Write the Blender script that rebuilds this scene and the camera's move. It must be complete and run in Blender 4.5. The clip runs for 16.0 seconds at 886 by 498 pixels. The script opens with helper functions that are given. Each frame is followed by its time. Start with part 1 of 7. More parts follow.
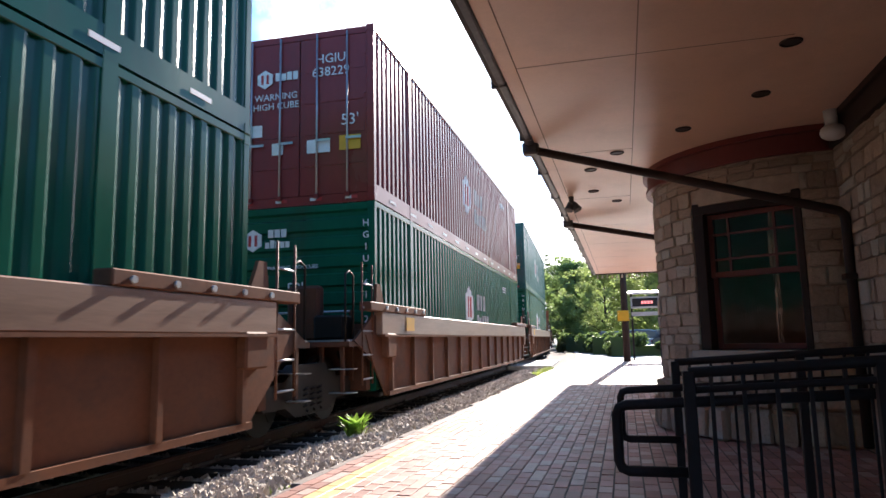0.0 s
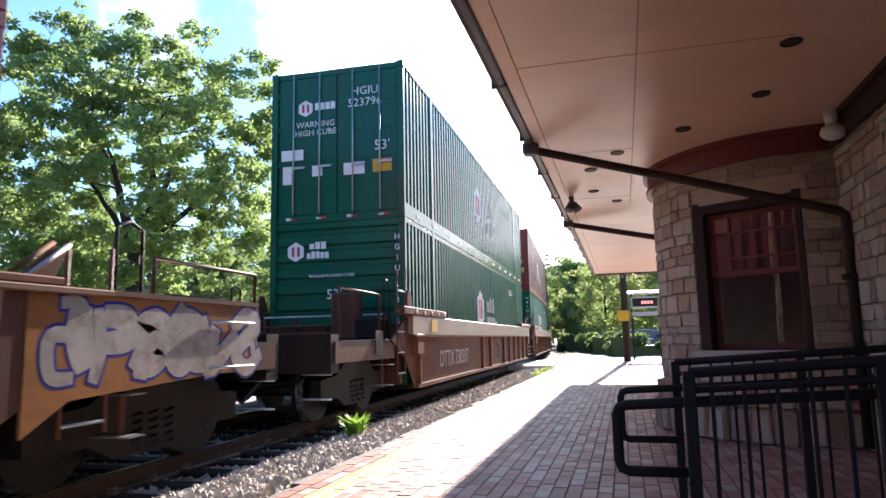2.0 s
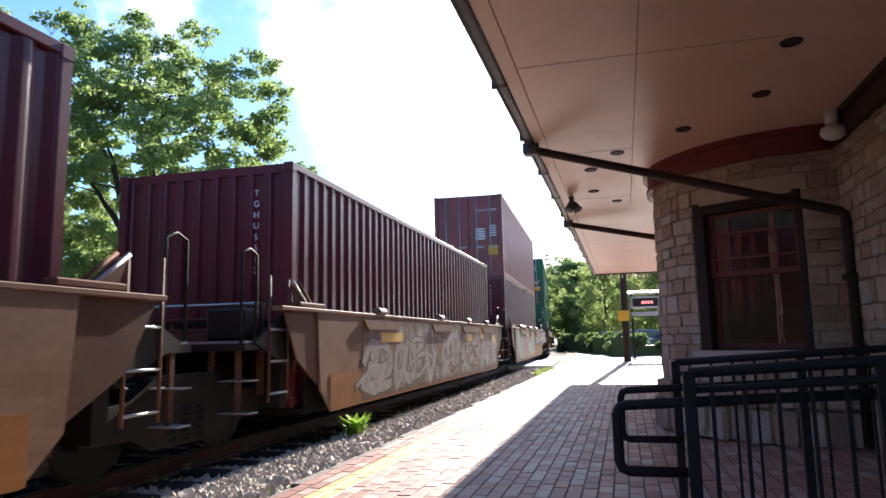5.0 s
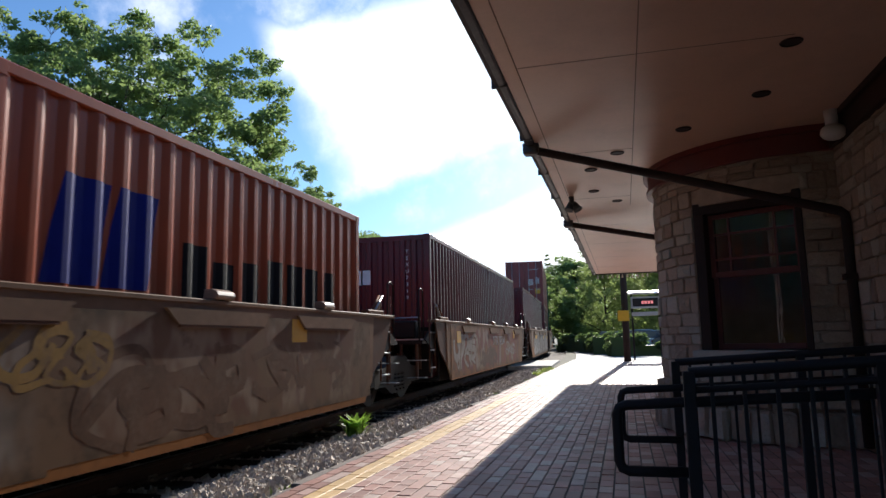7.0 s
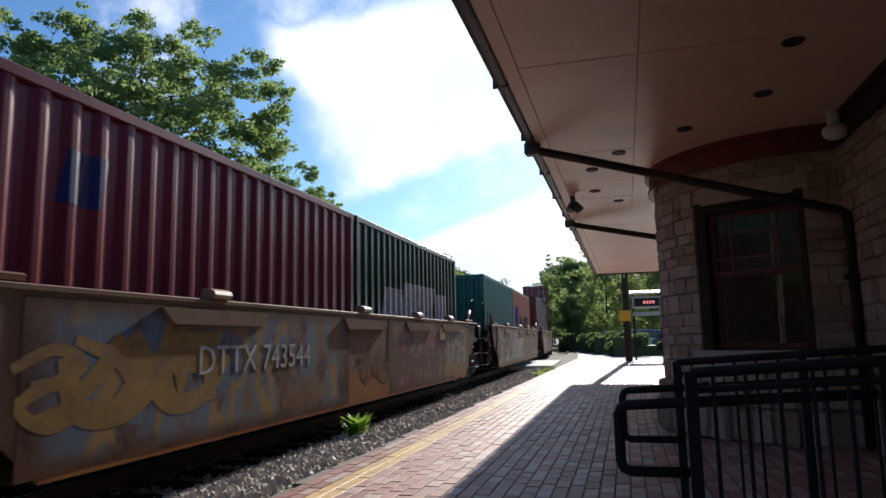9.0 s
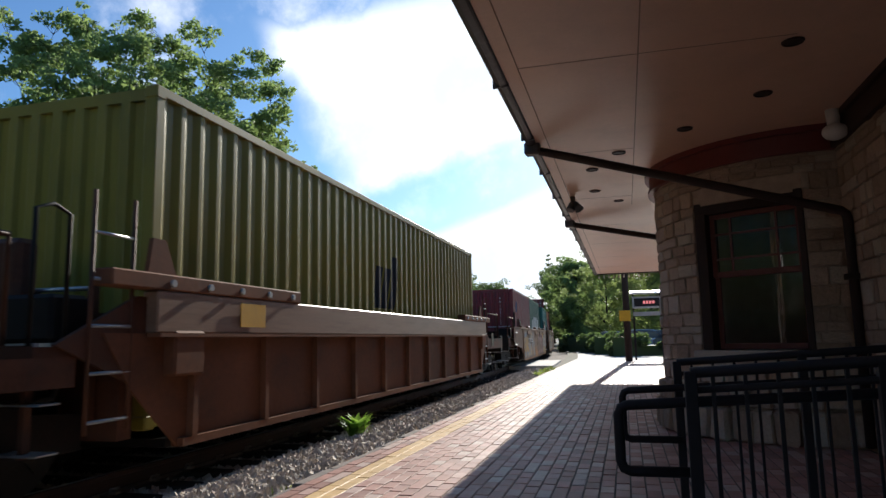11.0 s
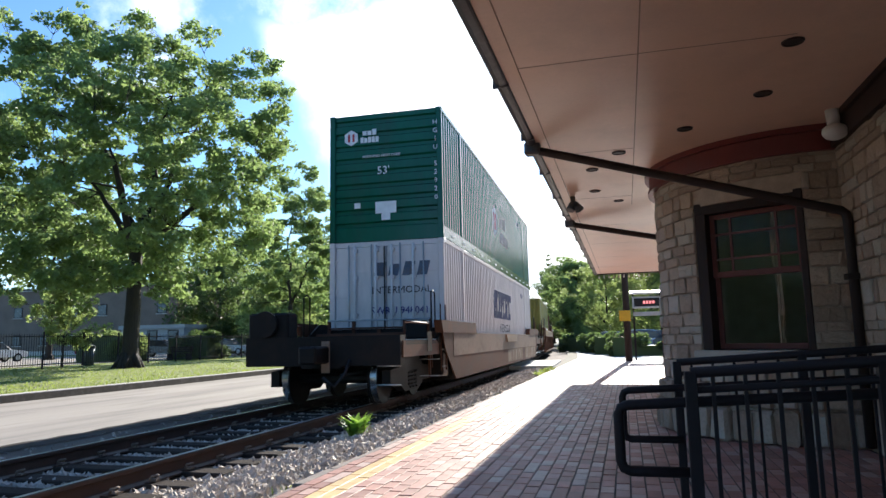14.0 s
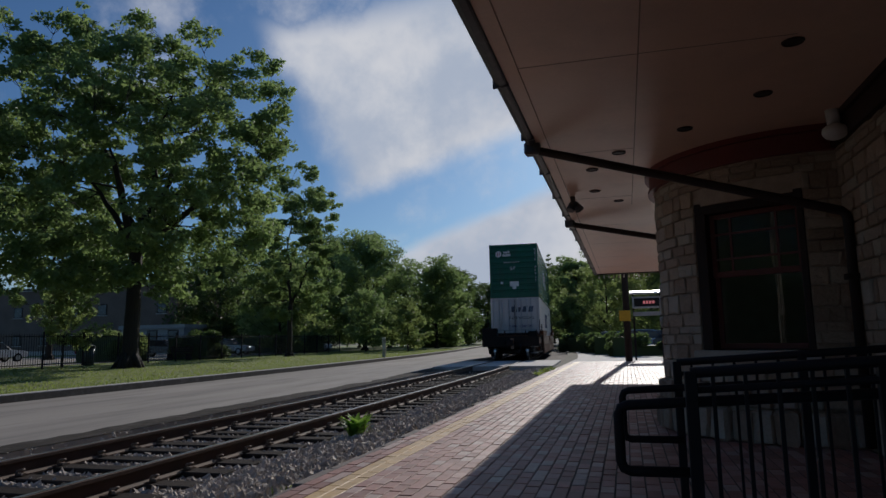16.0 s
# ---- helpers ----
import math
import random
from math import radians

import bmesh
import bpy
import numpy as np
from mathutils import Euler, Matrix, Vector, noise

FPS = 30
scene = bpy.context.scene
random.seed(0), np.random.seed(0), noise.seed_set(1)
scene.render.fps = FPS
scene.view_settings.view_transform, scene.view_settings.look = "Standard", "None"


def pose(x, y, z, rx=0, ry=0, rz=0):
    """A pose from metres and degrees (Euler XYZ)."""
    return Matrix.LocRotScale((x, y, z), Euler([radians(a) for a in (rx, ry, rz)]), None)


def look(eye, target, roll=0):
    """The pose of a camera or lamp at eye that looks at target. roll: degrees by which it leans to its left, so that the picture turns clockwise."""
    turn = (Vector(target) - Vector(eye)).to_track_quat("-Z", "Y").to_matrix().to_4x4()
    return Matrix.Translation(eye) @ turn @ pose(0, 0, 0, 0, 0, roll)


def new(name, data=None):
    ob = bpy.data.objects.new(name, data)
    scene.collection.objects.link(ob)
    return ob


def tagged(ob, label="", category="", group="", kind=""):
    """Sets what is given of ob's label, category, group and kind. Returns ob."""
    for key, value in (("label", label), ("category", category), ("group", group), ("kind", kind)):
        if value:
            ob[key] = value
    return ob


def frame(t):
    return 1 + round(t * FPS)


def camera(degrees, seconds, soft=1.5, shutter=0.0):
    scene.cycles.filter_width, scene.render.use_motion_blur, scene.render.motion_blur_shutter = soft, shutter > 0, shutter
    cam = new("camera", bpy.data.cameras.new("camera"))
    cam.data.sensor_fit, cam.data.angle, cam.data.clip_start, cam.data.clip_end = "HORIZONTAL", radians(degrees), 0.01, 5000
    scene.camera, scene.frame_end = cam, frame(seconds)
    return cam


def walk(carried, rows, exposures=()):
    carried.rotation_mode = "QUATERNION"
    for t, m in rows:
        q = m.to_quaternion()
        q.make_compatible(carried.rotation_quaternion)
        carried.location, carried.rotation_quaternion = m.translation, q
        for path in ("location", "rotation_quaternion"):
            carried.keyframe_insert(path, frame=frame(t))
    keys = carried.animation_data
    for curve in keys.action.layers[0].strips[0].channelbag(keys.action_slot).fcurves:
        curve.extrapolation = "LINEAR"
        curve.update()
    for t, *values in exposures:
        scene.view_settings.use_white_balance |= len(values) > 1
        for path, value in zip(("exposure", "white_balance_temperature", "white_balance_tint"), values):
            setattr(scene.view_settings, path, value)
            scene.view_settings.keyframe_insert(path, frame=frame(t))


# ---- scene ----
# ---------------- camera ----------------
# One tripod-like camera under the station canopy, turning a hair between 8 and 9 s.
# World: z = 0 at the top of the rails and of the brick platform, +y along the line, x to the right.
cam = camera(67.23, 16.0, soft=1.5, shutter=0.07)
EYE_Z = 1.041


def eye_pose(turn):
    # yaw to the left of the line, tilt upwards and a small roll
    yaw, tilt = radians(15.103 + turn), radians(7.782)
    away = (-math.sin(yaw) * math.cos(tilt), math.cos(yaw) * math.cos(tilt), math.sin(tilt))
    return look((0, 0, EYE_Z), (away[0], away[1], EYE_Z + away[2]), -1.195)


walk(cam,
     [(0.0, eye_pose(-0.14)), (6.3, eye_pose(-0.12)), (8.0, eye_pose(-0.08)), (9.0, eye_pose(0.0)), (16.0, eye_pose(0.0))],
     exposures=[(0.0, 1.52, 6550, 15), (2.0, 1.76, 6550, 15), (3.0, 1.55, 6550, 14), (4.2, 1.75, 6550, 14), (6.3, 0.58, 6350, 10), (9.2, 0.22, 6300, 10),
                (11.3, 0.24, 6400, 9), (12.5, 0.06, 6400, 10), (13.5, 1.02, 6400, 10), (14.5, 1.08, 6400, 9), (15.0, 0.65, 6400, 9),
                (15.5, 0.3, 6400, 9), (15.8, 0.1, 6400, 9), (16.0, -1.1, 6150, 12)])

# ---------------- sky and sun ----------------
SUN_UP, SUN_SIDE = 25.8, 3.2          # degrees above the horizon, degrees right of the line
world = bpy.data.worlds.new("sky")
scene.world = world
world.use_nodes = True
wt = world.node_tree
wt.nodes.clear()
wn, wl = wt.nodes.new, wt.links.new


def wmath(op, a, b=None, c=None, clamp=False):
    n = wn("ShaderNodeMath")
    n.operation, n.use_clamp = op, clamp
    for i, v in enumerate((a, b, c)):
        if v is None:
            continue
        if isinstance(v, (int, float)):
            n.inputs[i].default_value = v
        else:
            wl(v, n.inputs[i])
    return n.outputs[0]


def wsmooth(v, lo, hi):
    n = wn("ShaderNodeMapRange")
    n.interpolation_type = "SMOOTHSTEP"
    n.inputs[1].default_value, n.inputs[2].default_value = lo, hi
    wl(v, n.inputs[0])
    return n.outputs[0]


sky = wn("ShaderNodeTexSky")
sky.sky_type, sky.sun_disc = "NISHITA", False
sky.sun_elevation, sky.sun_rotation = radians(SUN_UP), radians(SUN_SIDE)
sky.air_density, sky.dust_density, sky.ozone_density = 1.0, 0.6, 1.5
gen = wn("ShaderNodeTexCoord").outputs["Generated"]
sep = wn("ShaderNodeSeparateXYZ")
wl(gen, sep.inputs[0])
ahead = wmath("MAXIMUM", sep.outputs[1], 0.08)
sx = wmath("DIVIDE", sep.outputs[0], ahead)
sz = wmath("DIVIDE", sep.outputs[2], ahead)
noise1 = wn("ShaderNodeTexNoise")
noise1.inputs["Scale"].default_value, noise1.inputs["Detail"].default_value = 5.0, 10.0
noise1.inputs["Roughness"].default_value = 0.6
wl(gen, noise1.inputs["Vector"])
wob = wmath("MULTIPLY", wmath("SUBTRACT", noise1.outputs[0], 0.5), 0.16)
# a long cloud bank rising to the right, a blue rift under it, bright haze below the rift
along = wmath("ADD", wmath("SUBTRACT", sz, wmath("MULTIPLY", sx, 0.325)), wmath("MULTIPLY", wob, 0.55))
across = wmath("ADD", wmath("ADD", sx, wmath("MULTIPLY", sz, 0.463)), wob)
bank = wmath("MULTIPLY", wsmooth(along, 0.348, 0.395), wsmooth(across, -0.365, -0.285))
bank = wmath("MULTIPLY", bank, wsmooth(wmath("ADD", sz, wob), 0.60, 0.52))
low = wmath("MULTIPLY", wsmooth(along, 0.27, 0.235), wsmooth(across, -0.36, -0.24))
wisp = wmath("MULTIPLY", wsmooth(noise1.outputs[0], 0.52, 0.75), 0.55)
front = wmath("MULTIPLY", wsmooth(sep.outputs[1], 0.1, 0.4), wsmooth(sx, 0.75, 0.25))
cover = wmath("MULTIPLY", wmath("MAXIMUM", wmath("MAXIMUM", bank, low), wisp, clamp=True), front)
skylit = wn("ShaderNodeMix")
skylit.data_type, skylit.blend_type = "RGBA", "MULTIPLY"
skylit.inputs["Factor"].default_value = 1.0
wl(sky.outputs[0], skylit.inputs["A"])
skylit.inputs["B"].default_value = (0.57, 0.83, 1.10, 1)
mixc = wn("ShaderNodeMix")
mixc.data_type = "RGBA"
wl(cover, mixc.inputs["Factor"])
wl(skylit.outputs["Result"], mixc.inputs["A"])
cloud_tone = wn("ShaderNodeMix")
cloud_tone.data_type = "RGBA"
wl(wsmooth(noise1.outputs[0], 0.36, 0.62), cloud_tone.inputs["Factor"])
cloud_tone.inputs["A"].default_value = (7.6, 8.5, 9.9, 1)
cloud_tone.inputs["B"].default_value = (11.8, 11.8, 11.9, 1)
wl(cloud_tone.outputs["Result"], mixc.inputs["B"])
back = wn("ShaderNodeBackground")
back.inputs["Strength"].default_value = 0.11
wl(mixc.outputs["Result"], back.inputs["Color"])
wl(back.outputs[0], wn("ShaderNodeOutputWorld").inputs[0])

sun_data = bpy.data.lights.new("sun", "SUN")
sun_data.energy, sun_data.angle, sun_data.color = 5.0, radians(0.53), (1.0, 0.94, 0.84)
sun = new("sun", sun_data)
side, up = radians(SUN_SIDE), radians(SUN_UP)
sun_way = Vector((math.sin(side) * math.cos(up), math.cos(side) * math.cos(up), math.sin(up)))
sun.matrix_world = look(sun_way * 60, (0, 0, 0))

# ---------------- materials ----------------


def surface(name, color, rough=0.6, metal=0.0, vary=0.18, scale=3.0, fine=60.0, bump=0.15, dirt=None, dirt_amount=0.5,
            stretch=(1, 1, 1), spec=0.5, pieces=0.0, islands=0.0, tone=None, depth=0.02):
    """A procedural surface: colour varied at two scales, stains, fine relief. pieces: tone differs object by object."""
    m = bpy.data.materials.new(name)
    m.use_nodes = True
    t = m.node_tree
    nw, ln = t.nodes.new, t.links.new
    b = t.nodes["Principled BSDF"]
    b.inputs["Metallic"].default_value = metal
    b.inputs["Specular IOR Level"].default_value = spec
    co = nw("ShaderNodeTexCoord")
    mp = nw("ShaderNodeMapping")
    mp.inputs["Scale"].default_value = stretch
    ln(co.outputs["Object"], mp.inputs[0])
    n1, n2 = nw("ShaderNodeTexNoise"), nw("ShaderNodeTexNoise")
    n1.inputs["Scale"].default_value, n1.inputs["Detail"].default_value = scale, 6
    n2.inputs["Scale"].default_value, n2.inputs["Detail"].default_value = fine, 4
    for n in (n1, n2):
        ln(mp.outputs[0], n.inputs["Vector"])
    mx = nw("ShaderNodeMix")
    mx.data_type, mx.blend_type = "RGBA", "MULTIPLY"
    mx.inputs["Factor"].default_value = 1.0
    mx.inputs["A"].default_value = (*color, 1)
    mr = nw("ShaderNodeMapRange")
    ad = nw("ShaderNodeMath")
    ad.operation = "MULTIPLY_ADD"
    ad.inputs[1].default_value = 0.35
    ln(n2.outputs[0], ad.inputs[0])
    ln(n1.outputs[0], ad.inputs[2])
    src = ad.outputs[0]
    if pieces or islands:
        rnd = nw("ShaderNodeObjectInfo").outputs["Random"] if pieces else nw("ShaderNodeNewGeometry").outputs["Random Per Island"]
        a2 = nw("ShaderNodeMath")
        a2.operation = "MULTIPLY_ADD"
        a2.inputs[1].default_value = (pieces or islands)
        ln(rnd, a2.inputs[0])
        ln(src, a2.inputs[2])
        src = a2.outputs[0]
    ln(src, mr.inputs[0])
    top = 0.95 + (pieces or islands)
    mr.inputs[1].default_value, mr.inputs[2].default_value = 0.40, top
    mr.inputs[3].default_value, mr.inputs[4].default_value = 1 - vary, 1 + vary
    ln(mr.outputs[0], mx.inputs["B"])
    col = mx.outputs["Result"]
    if tone:
        m3 = nw("ShaderNodeMix")
        m3.data_type = "RGBA"
        rr = nw("ShaderNodeMapRange")
        rr.inputs[1].default_value, rr.inputs[2].default_value = 0.55, 0.95
        rnd = nw("ShaderNodeObjectInfo").outputs["Random"] if pieces else nw("ShaderNodeNewGeometry").outputs["Random Per Island"]
        ln(rnd, rr.inputs[0])
        ln(rr.outputs[0], m3.inputs["Factor"])
        ln(col, m3.inputs["A"])
        m3.inputs["B"].default_value = (*tone, 1)
        col = m3.outputs["Result"]
    if dirt:
        n3 = nw("ShaderNodeTexNoise")
        n3.inputs["Scale"].default_value, n3.inputs["Detail"].default_value = scale * 2.3, 8
        n3.inputs["Roughness"].default_value = 0.65
        ln(mp.outputs[0], n3.inputs["Vector"])
        r3 = nw("ShaderNodeMapRange")
        r3.inputs[1].default_value, r3.inputs[2].default_value = 0.48, 0.72
        r3.inputs[4].default_value = dirt_amount
        ln(n3.outputs[0], r3.inputs[0])
        m2 = nw("ShaderNodeMix")
        m2.data_type = "RGBA"
        ln(r3.outputs[0], m2.inputs["Factor"])
        ln(col, m2.inputs["A"])
        m2.inputs["B"].default_value = (*dirt, 1)
        col = m2.outputs["Result"]
    ln(col, b.inputs["Base Color"])
    r4 = nw("ShaderNodeMapRange")
    r4.inputs[3].default_value, r4.inputs[4].default_value = max(rough - 0.12, 0.04), min(rough + 0.12, 1)
    ln(n1.outputs[0], r4.inputs[0])
    ln(r4.outputs[0], b.inputs["Roughness"])
    if bump:
        bp = nw("ShaderNodeBump")
        bp.inputs["Strength"].default_value, bp.inputs["Distance"].default_value = bump, depth
        ln(ad.outputs[0], bp.inputs["Height"])
        ln(bp.outputs[0], b.inputs["Normal"])
    return m


def leaf_surface(name, color, glow, through_=0.48):
    """Leaves: dull green outside, light shining through from behind."""
    m = bpy.data.materials.new(name)
    m.use_nodes = True
    t = m.node_tree
    nw, ln = t.nodes.new, t.links.new
    b = t.nodes["Principled BSDF"]
    b.inputs["Roughness"].default_value = 0.5
    rnd = nw("ShaderNodeNewGeometry").outputs["Random Per Island"]
    ramp = nw("ShaderNodeMix")
    ramp.data_type = "RGBA"
    ln(rnd, ramp.inputs["Factor"])
    ramp.inputs["A"].default_value = (*[c * 0.55 for c in color], 1)
    ramp.inputs["B"].default_value = (*[c * 1.45 for c in color], 1)
    ln(ramp.outputs["Result"], b.inputs["Base Color"])
    tr = nw("ShaderNodeBsdfTranslucent")
    tr.inputs["Color"].default_value = (*glow, 1)
    ms = nw("ShaderNodeMixShader")
    ms.inputs[0].default_value = through_
    ln(b.outputs[0], ms.inputs[1])
    ln(tr.outputs[0], ms.inputs[2])
    ln(ms.outputs[0], t.nodes["Material Output"].inputs[0])
    return m




def sprayed_surface(name, base, palette, size=1.4):
    """Old sprayed paint: soft drifting patches of colour, worn through to the steel and fading at the rim."""
    m = bpy.data.materials.new(name)
    m.use_nodes = True
    t = m.node_tree
    nw, ln = t.nodes.new, t.links.new
    b = t.nodes["Principled BSDF"]
    b.inputs["Roughness"].default_value, b.inputs["Specular IOR Level"].default_value = 0.6, 0.15
    co = nw("ShaderNodeTexCoord")
    mp = nw("ShaderNodeMapping")
    mp.inputs["Scale"].default_value = (0.0, size, size * 0.62)
    ln(co.outputs["Object"], mp.inputs[0])
    nz = nw("ShaderNodeTexNoise")
    nz.inputs["Scale"].default_value, nz.inputs["Detail"].default_value = 1.1, 3
    ln(mp.outputs[0], nz.inputs["Vector"])
    warp = nw("ShaderNodeMix")
    warp.data_type, warp.blend_type = "RGBA", "ADD"
    warp.inputs["Factor"].default_value = 1.0
    ln(mp.outputs[0], warp.inputs["A"])
    ln(nz.outputs["Color"], warp.inputs["B"])
    cloud = nw("ShaderNodeTexNoise")
    cloud.inputs["Scale"].default_value, cloud.inputs["Detail"].default_value = 0.8, 2.5
    cloud.inputs["Roughness"].default_value = 0.4
    ln(warp.outputs["Result"], cloud.inputs["Vector"])
    ramp = nw("ShaderNodeValToRGB")
    ramp.color_ramp.interpolation = "EASE"
    while len(ramp.color_ramp.elements) < len(palette):
        ramp.color_ramp.elements.new(0.5)
    for i, c in enumerate(palette):
        ramp.color_ramp.elements[i].position = 0.34 + 0.32 * i / (len(palette) - 1)
        ramp.color_ramp.elements[i].color = (*c, 1)
    ln(cloud.outputs[0], ramp.inputs[0])

    def rng_(v, a, c):
        r = nw("ShaderNodeMapRange")
        r.interpolation_type = "SMOOTHSTEP"
        r.inputs[1].default_value, r.inputs[2].default_value = a, c
        ln(v, r.inputs[0])
        return r.outputs[0]

    def mul(a, c):
        q = nw("ShaderNodeMath")
        q.operation = "MULTIPLY"
        ln(a, q.inputs[0])
        ln(c, q.inputs[1])
        return q.outputs[0]

    def mix(f, a, c):
        q = nw("ShaderNodeMix")
        q.data_type = "RGBA"
        ln(f, q.inputs["Factor"])
        for v, k in ((a, "A"), (c, "B")):
            if isinstance(v, tuple):
                q.inputs[k].default_value = (*v, 1)
            else:
                ln(v, q.inputs[k])
        return q.outputs["Result"]
    painted = ramp.outputs[0]
    wear = nw("ShaderNodeTexNoise")
    wear.inputs["Scale"].default_value, wear.inputs["Detail"].default_value = 2.2, 8
    wear.inputs["Roughness"].default_value = 0.65
    ln(co.outputs["Object"], wear.inputs["Vector"])
    gsep = nw("ShaderNodeSeparateXYZ")
    ln(co.outputs["Generated"], gsep.inputs[0])
    rim = mul(mul(rng_(gsep.outputs[1], 0.0, 0.10), rng_(gsep.outputs[1], 1.0, 0.90)), mul(rng_(gsep.outputs[2], 0.0, 0.15), rng_(gsep.outputs[2], 1.0, 0.85)))
    cover_ = mul(rng_(wear.outputs[0], 0.36, 0.5), rim)
    fine_ = nw("ShaderNodeTexNoise")
    fine_.inputs["Scale"].default_value, fine_.inputs["Detail"].default_value = 5.0, 6
    ln(co.outputs["Object"], fine_.inputs["Vector"])
    steel = mix(rng_(fine_.outputs[0], 0.4, 0.7), base, tuple(c * 0.45 for c in base))
    ln(mix(cover_, steel, painted), b.inputs["Base Color"])
    return m


RUST = (0.11, 0.055, 0.03)
GRIME = (0.045, 0.038, 0.032)
M = {}
M["green"] = surface("green_container_paint", (0.005, 0.092, 0.052), 0.19, vary=0.25, scale=0.8, fine=9, bump=0.05, spec=0.24, dirt=GRIME, dirt_amount=0.35, stretch=(1, 1, 0.35))
M["teal"] = surface("teal_container_paint", (0.014, 0.115, 0.10), 0.3, vary=0.25, scale=0.8, fine=9, bump=0.05, spec=0.32, dirt=RUST, dirt_amount=0.35, stretch=(1, 1, 0.35))
M["darkgreen"] = surface("dark_green_container_paint", (0.007, 0.04, 0.024), 0.3, vary=0.25, scale=0.8, fine=9, bump=0.05, spec=0.32, dirt=RUST, dirt_amount=0.4, stretch=(1, 1, 0.35))
M["red"] = surface("red_container_paint", (0.22, 0.028, 0.026), 0.3, vary=0.2, scale=0.8, fine=9, bump=0.05, spec=0.32, dirt=GRIME, dirt_amount=0.3, stretch=(1, 1, 0.35))
M["maroon"] = surface("maroon_container_paint", (0.115, 0.018, 0.026), 0.3, vary=0.25, scale=0.8, fine=9, bump=0.05, spec=0.32, dirt=GRIME, dirt_amount=0.4, stretch=(1, 1, 0.35))
M["crimson"] = surface("crimson_container_paint", (0.19, 0.022, 0.036), 0.3, vary=0.25, scale=0.8, fine=9, bump=0.05, spec=0.32, dirt=GRIME, dirt_amount=0.4, stretch=(1, 1, 0.35))
M["brown"] = surface("brown_red_container_paint", (0.25, 0.05, 0.048), 0.3, vary=0.25, scale=0.8, fine=9, bump=0.05, spec=0.32, dirt=GRIME, dirt_amount=0.4, stretch=(1, 1, 0.35))
M["orange"] = surface("orange_container_paint", (0.36, 0.075, 0.03), 0.3, vary=0.22, scale=0.8, fine=9, bump=0.05, spec=0.32, dirt=RUST, dirt_amount=0.35, stretch=(1, 1, 0.35))
M["yellow"] = surface("ochre_container_paint", (0.25, 0.20, 0.035), 0.4, vary=0.2, scale=0.8, fine=9, bump=0.05, spec=0.3, dirt=GRIME, dirt_amount=0.3, stretch=(1, 1, 0.35))
M["grey"] = surface("pale_grey_container_paint", (0.65, 0.585, 0.545), 0.4, vary=0.12, scale=0.8, fine=9, bump=0.05, spec=0.3, dirt=GRIME, dirt_amount=0.25, stretch=(1, 1, 0.3))
M["white"] = surface("white_marking", (0.75, 0.75, 0.73), 0.6, vary=0.12, scale=6, bump=0)
M["sprayed_white"] = surface("faded_white_paint", (0.42, 0.41, 0.39), 0.6, vary=0.2, scale=5, fine=30, bump=0, dirt=(0.15, 0.12, 0.1), dirt_amount=0.7)
M["paint_pale"] = surface("sprayed_paint_pale", (0.31, 0.275, 0.245), 0.65, vary=0.3, scale=3, fine=24, bump=0, dirt=(0.17, 0.11, 0.075), dirt_amount=0.9, spec=0.15)
M["paint_dark"] = surface("sprayed_paint_dark", (0.08, 0.07, 0.06), 0.65, vary=0.3, scale=3, fine=24, bump=0, dirt=(0.17, 0.11, 0.075), dirt_amount=0.9, spec=0.15)
M["paint_sage"] = surface("sprayed_paint_sage", (0.22, 0.28, 0.22), 0.65, vary=0.3, scale=3, fine=24, bump=0, dirt=(0.17, 0.11, 0.075), dirt_amount=0.9, spec=0.15)
M["paint_rose"] = surface("sprayed_paint_rose", (0.34, 0.13, 0.12), 0.65, vary=0.3, scale=3, fine=24, bump=0, dirt=(0.17, 0.11, 0.075), dirt_amount=0.9, spec=0.15)
M["paint_gold"] = surface("sprayed_paint_gold", (0.27, 0.16, 0.05), 0.65, vary=0.3, scale=3, fine=24, bump=0, dirt=(0.17, 0.11, 0.075), dirt_amount=0.9, spec=0.15)
M["paint_slate"] = surface("sprayed_paint_slate", (0.1, 0.13, 0.17), 0.65, vary=0.3, scale=3, fine=24, bump=0, dirt=(0.17, 0.11, 0.075), dirt_amount=0.9, spec=0.15)
M["paint_panel"] = surface("faded_number_panel", (0.11, 0.11, 0.085), 0.65, vary=0.35, scale=3, fine=24, bump=0, dirt=(0.17, 0.11, 0.075), dirt_amount=0.8, spec=0.15)
M["paint_umber"] = surface("sprayed_paint_umber", (0.12, 0.065, 0.04), 0.65, vary=0.3, scale=3, fine=24, bump=0, dirt=(0.17, 0.11, 0.075), dirt_amount=0.9, spec=0.15)
M["blue"] = surface("blue_marking", (0.014, 0.02, 0.17), 0.6, vary=0.15, scale=6, bump=0, spec=0.15)
M["navy"] = surface("navy_blue_marking", (0.022, 0.024, 0.10), 0.5, vary=0.2, scale=3, bump=0, spec=0.3)
M["amber"] = surface("amber_placard", (0.62, 0.33, 0.02), 0.5, vary=0.1, scale=6, bump=0)
M["redtape"] = surface("red_reflective_tape", (0.45, 0.03, 0.03), 0.4, vary=0.1, scale=6, bump=0)
M["black"] = surface("black_rubber", (0.012, 0.012, 0.012), 0.7, vary=0.3, scale=6, bump=0.1)
M["galv"] = surface("galvanised_steel", (0.42, 0.43, 0.43), 0.4, 0.7, vary=0.2, scale=4, bump=0.05)
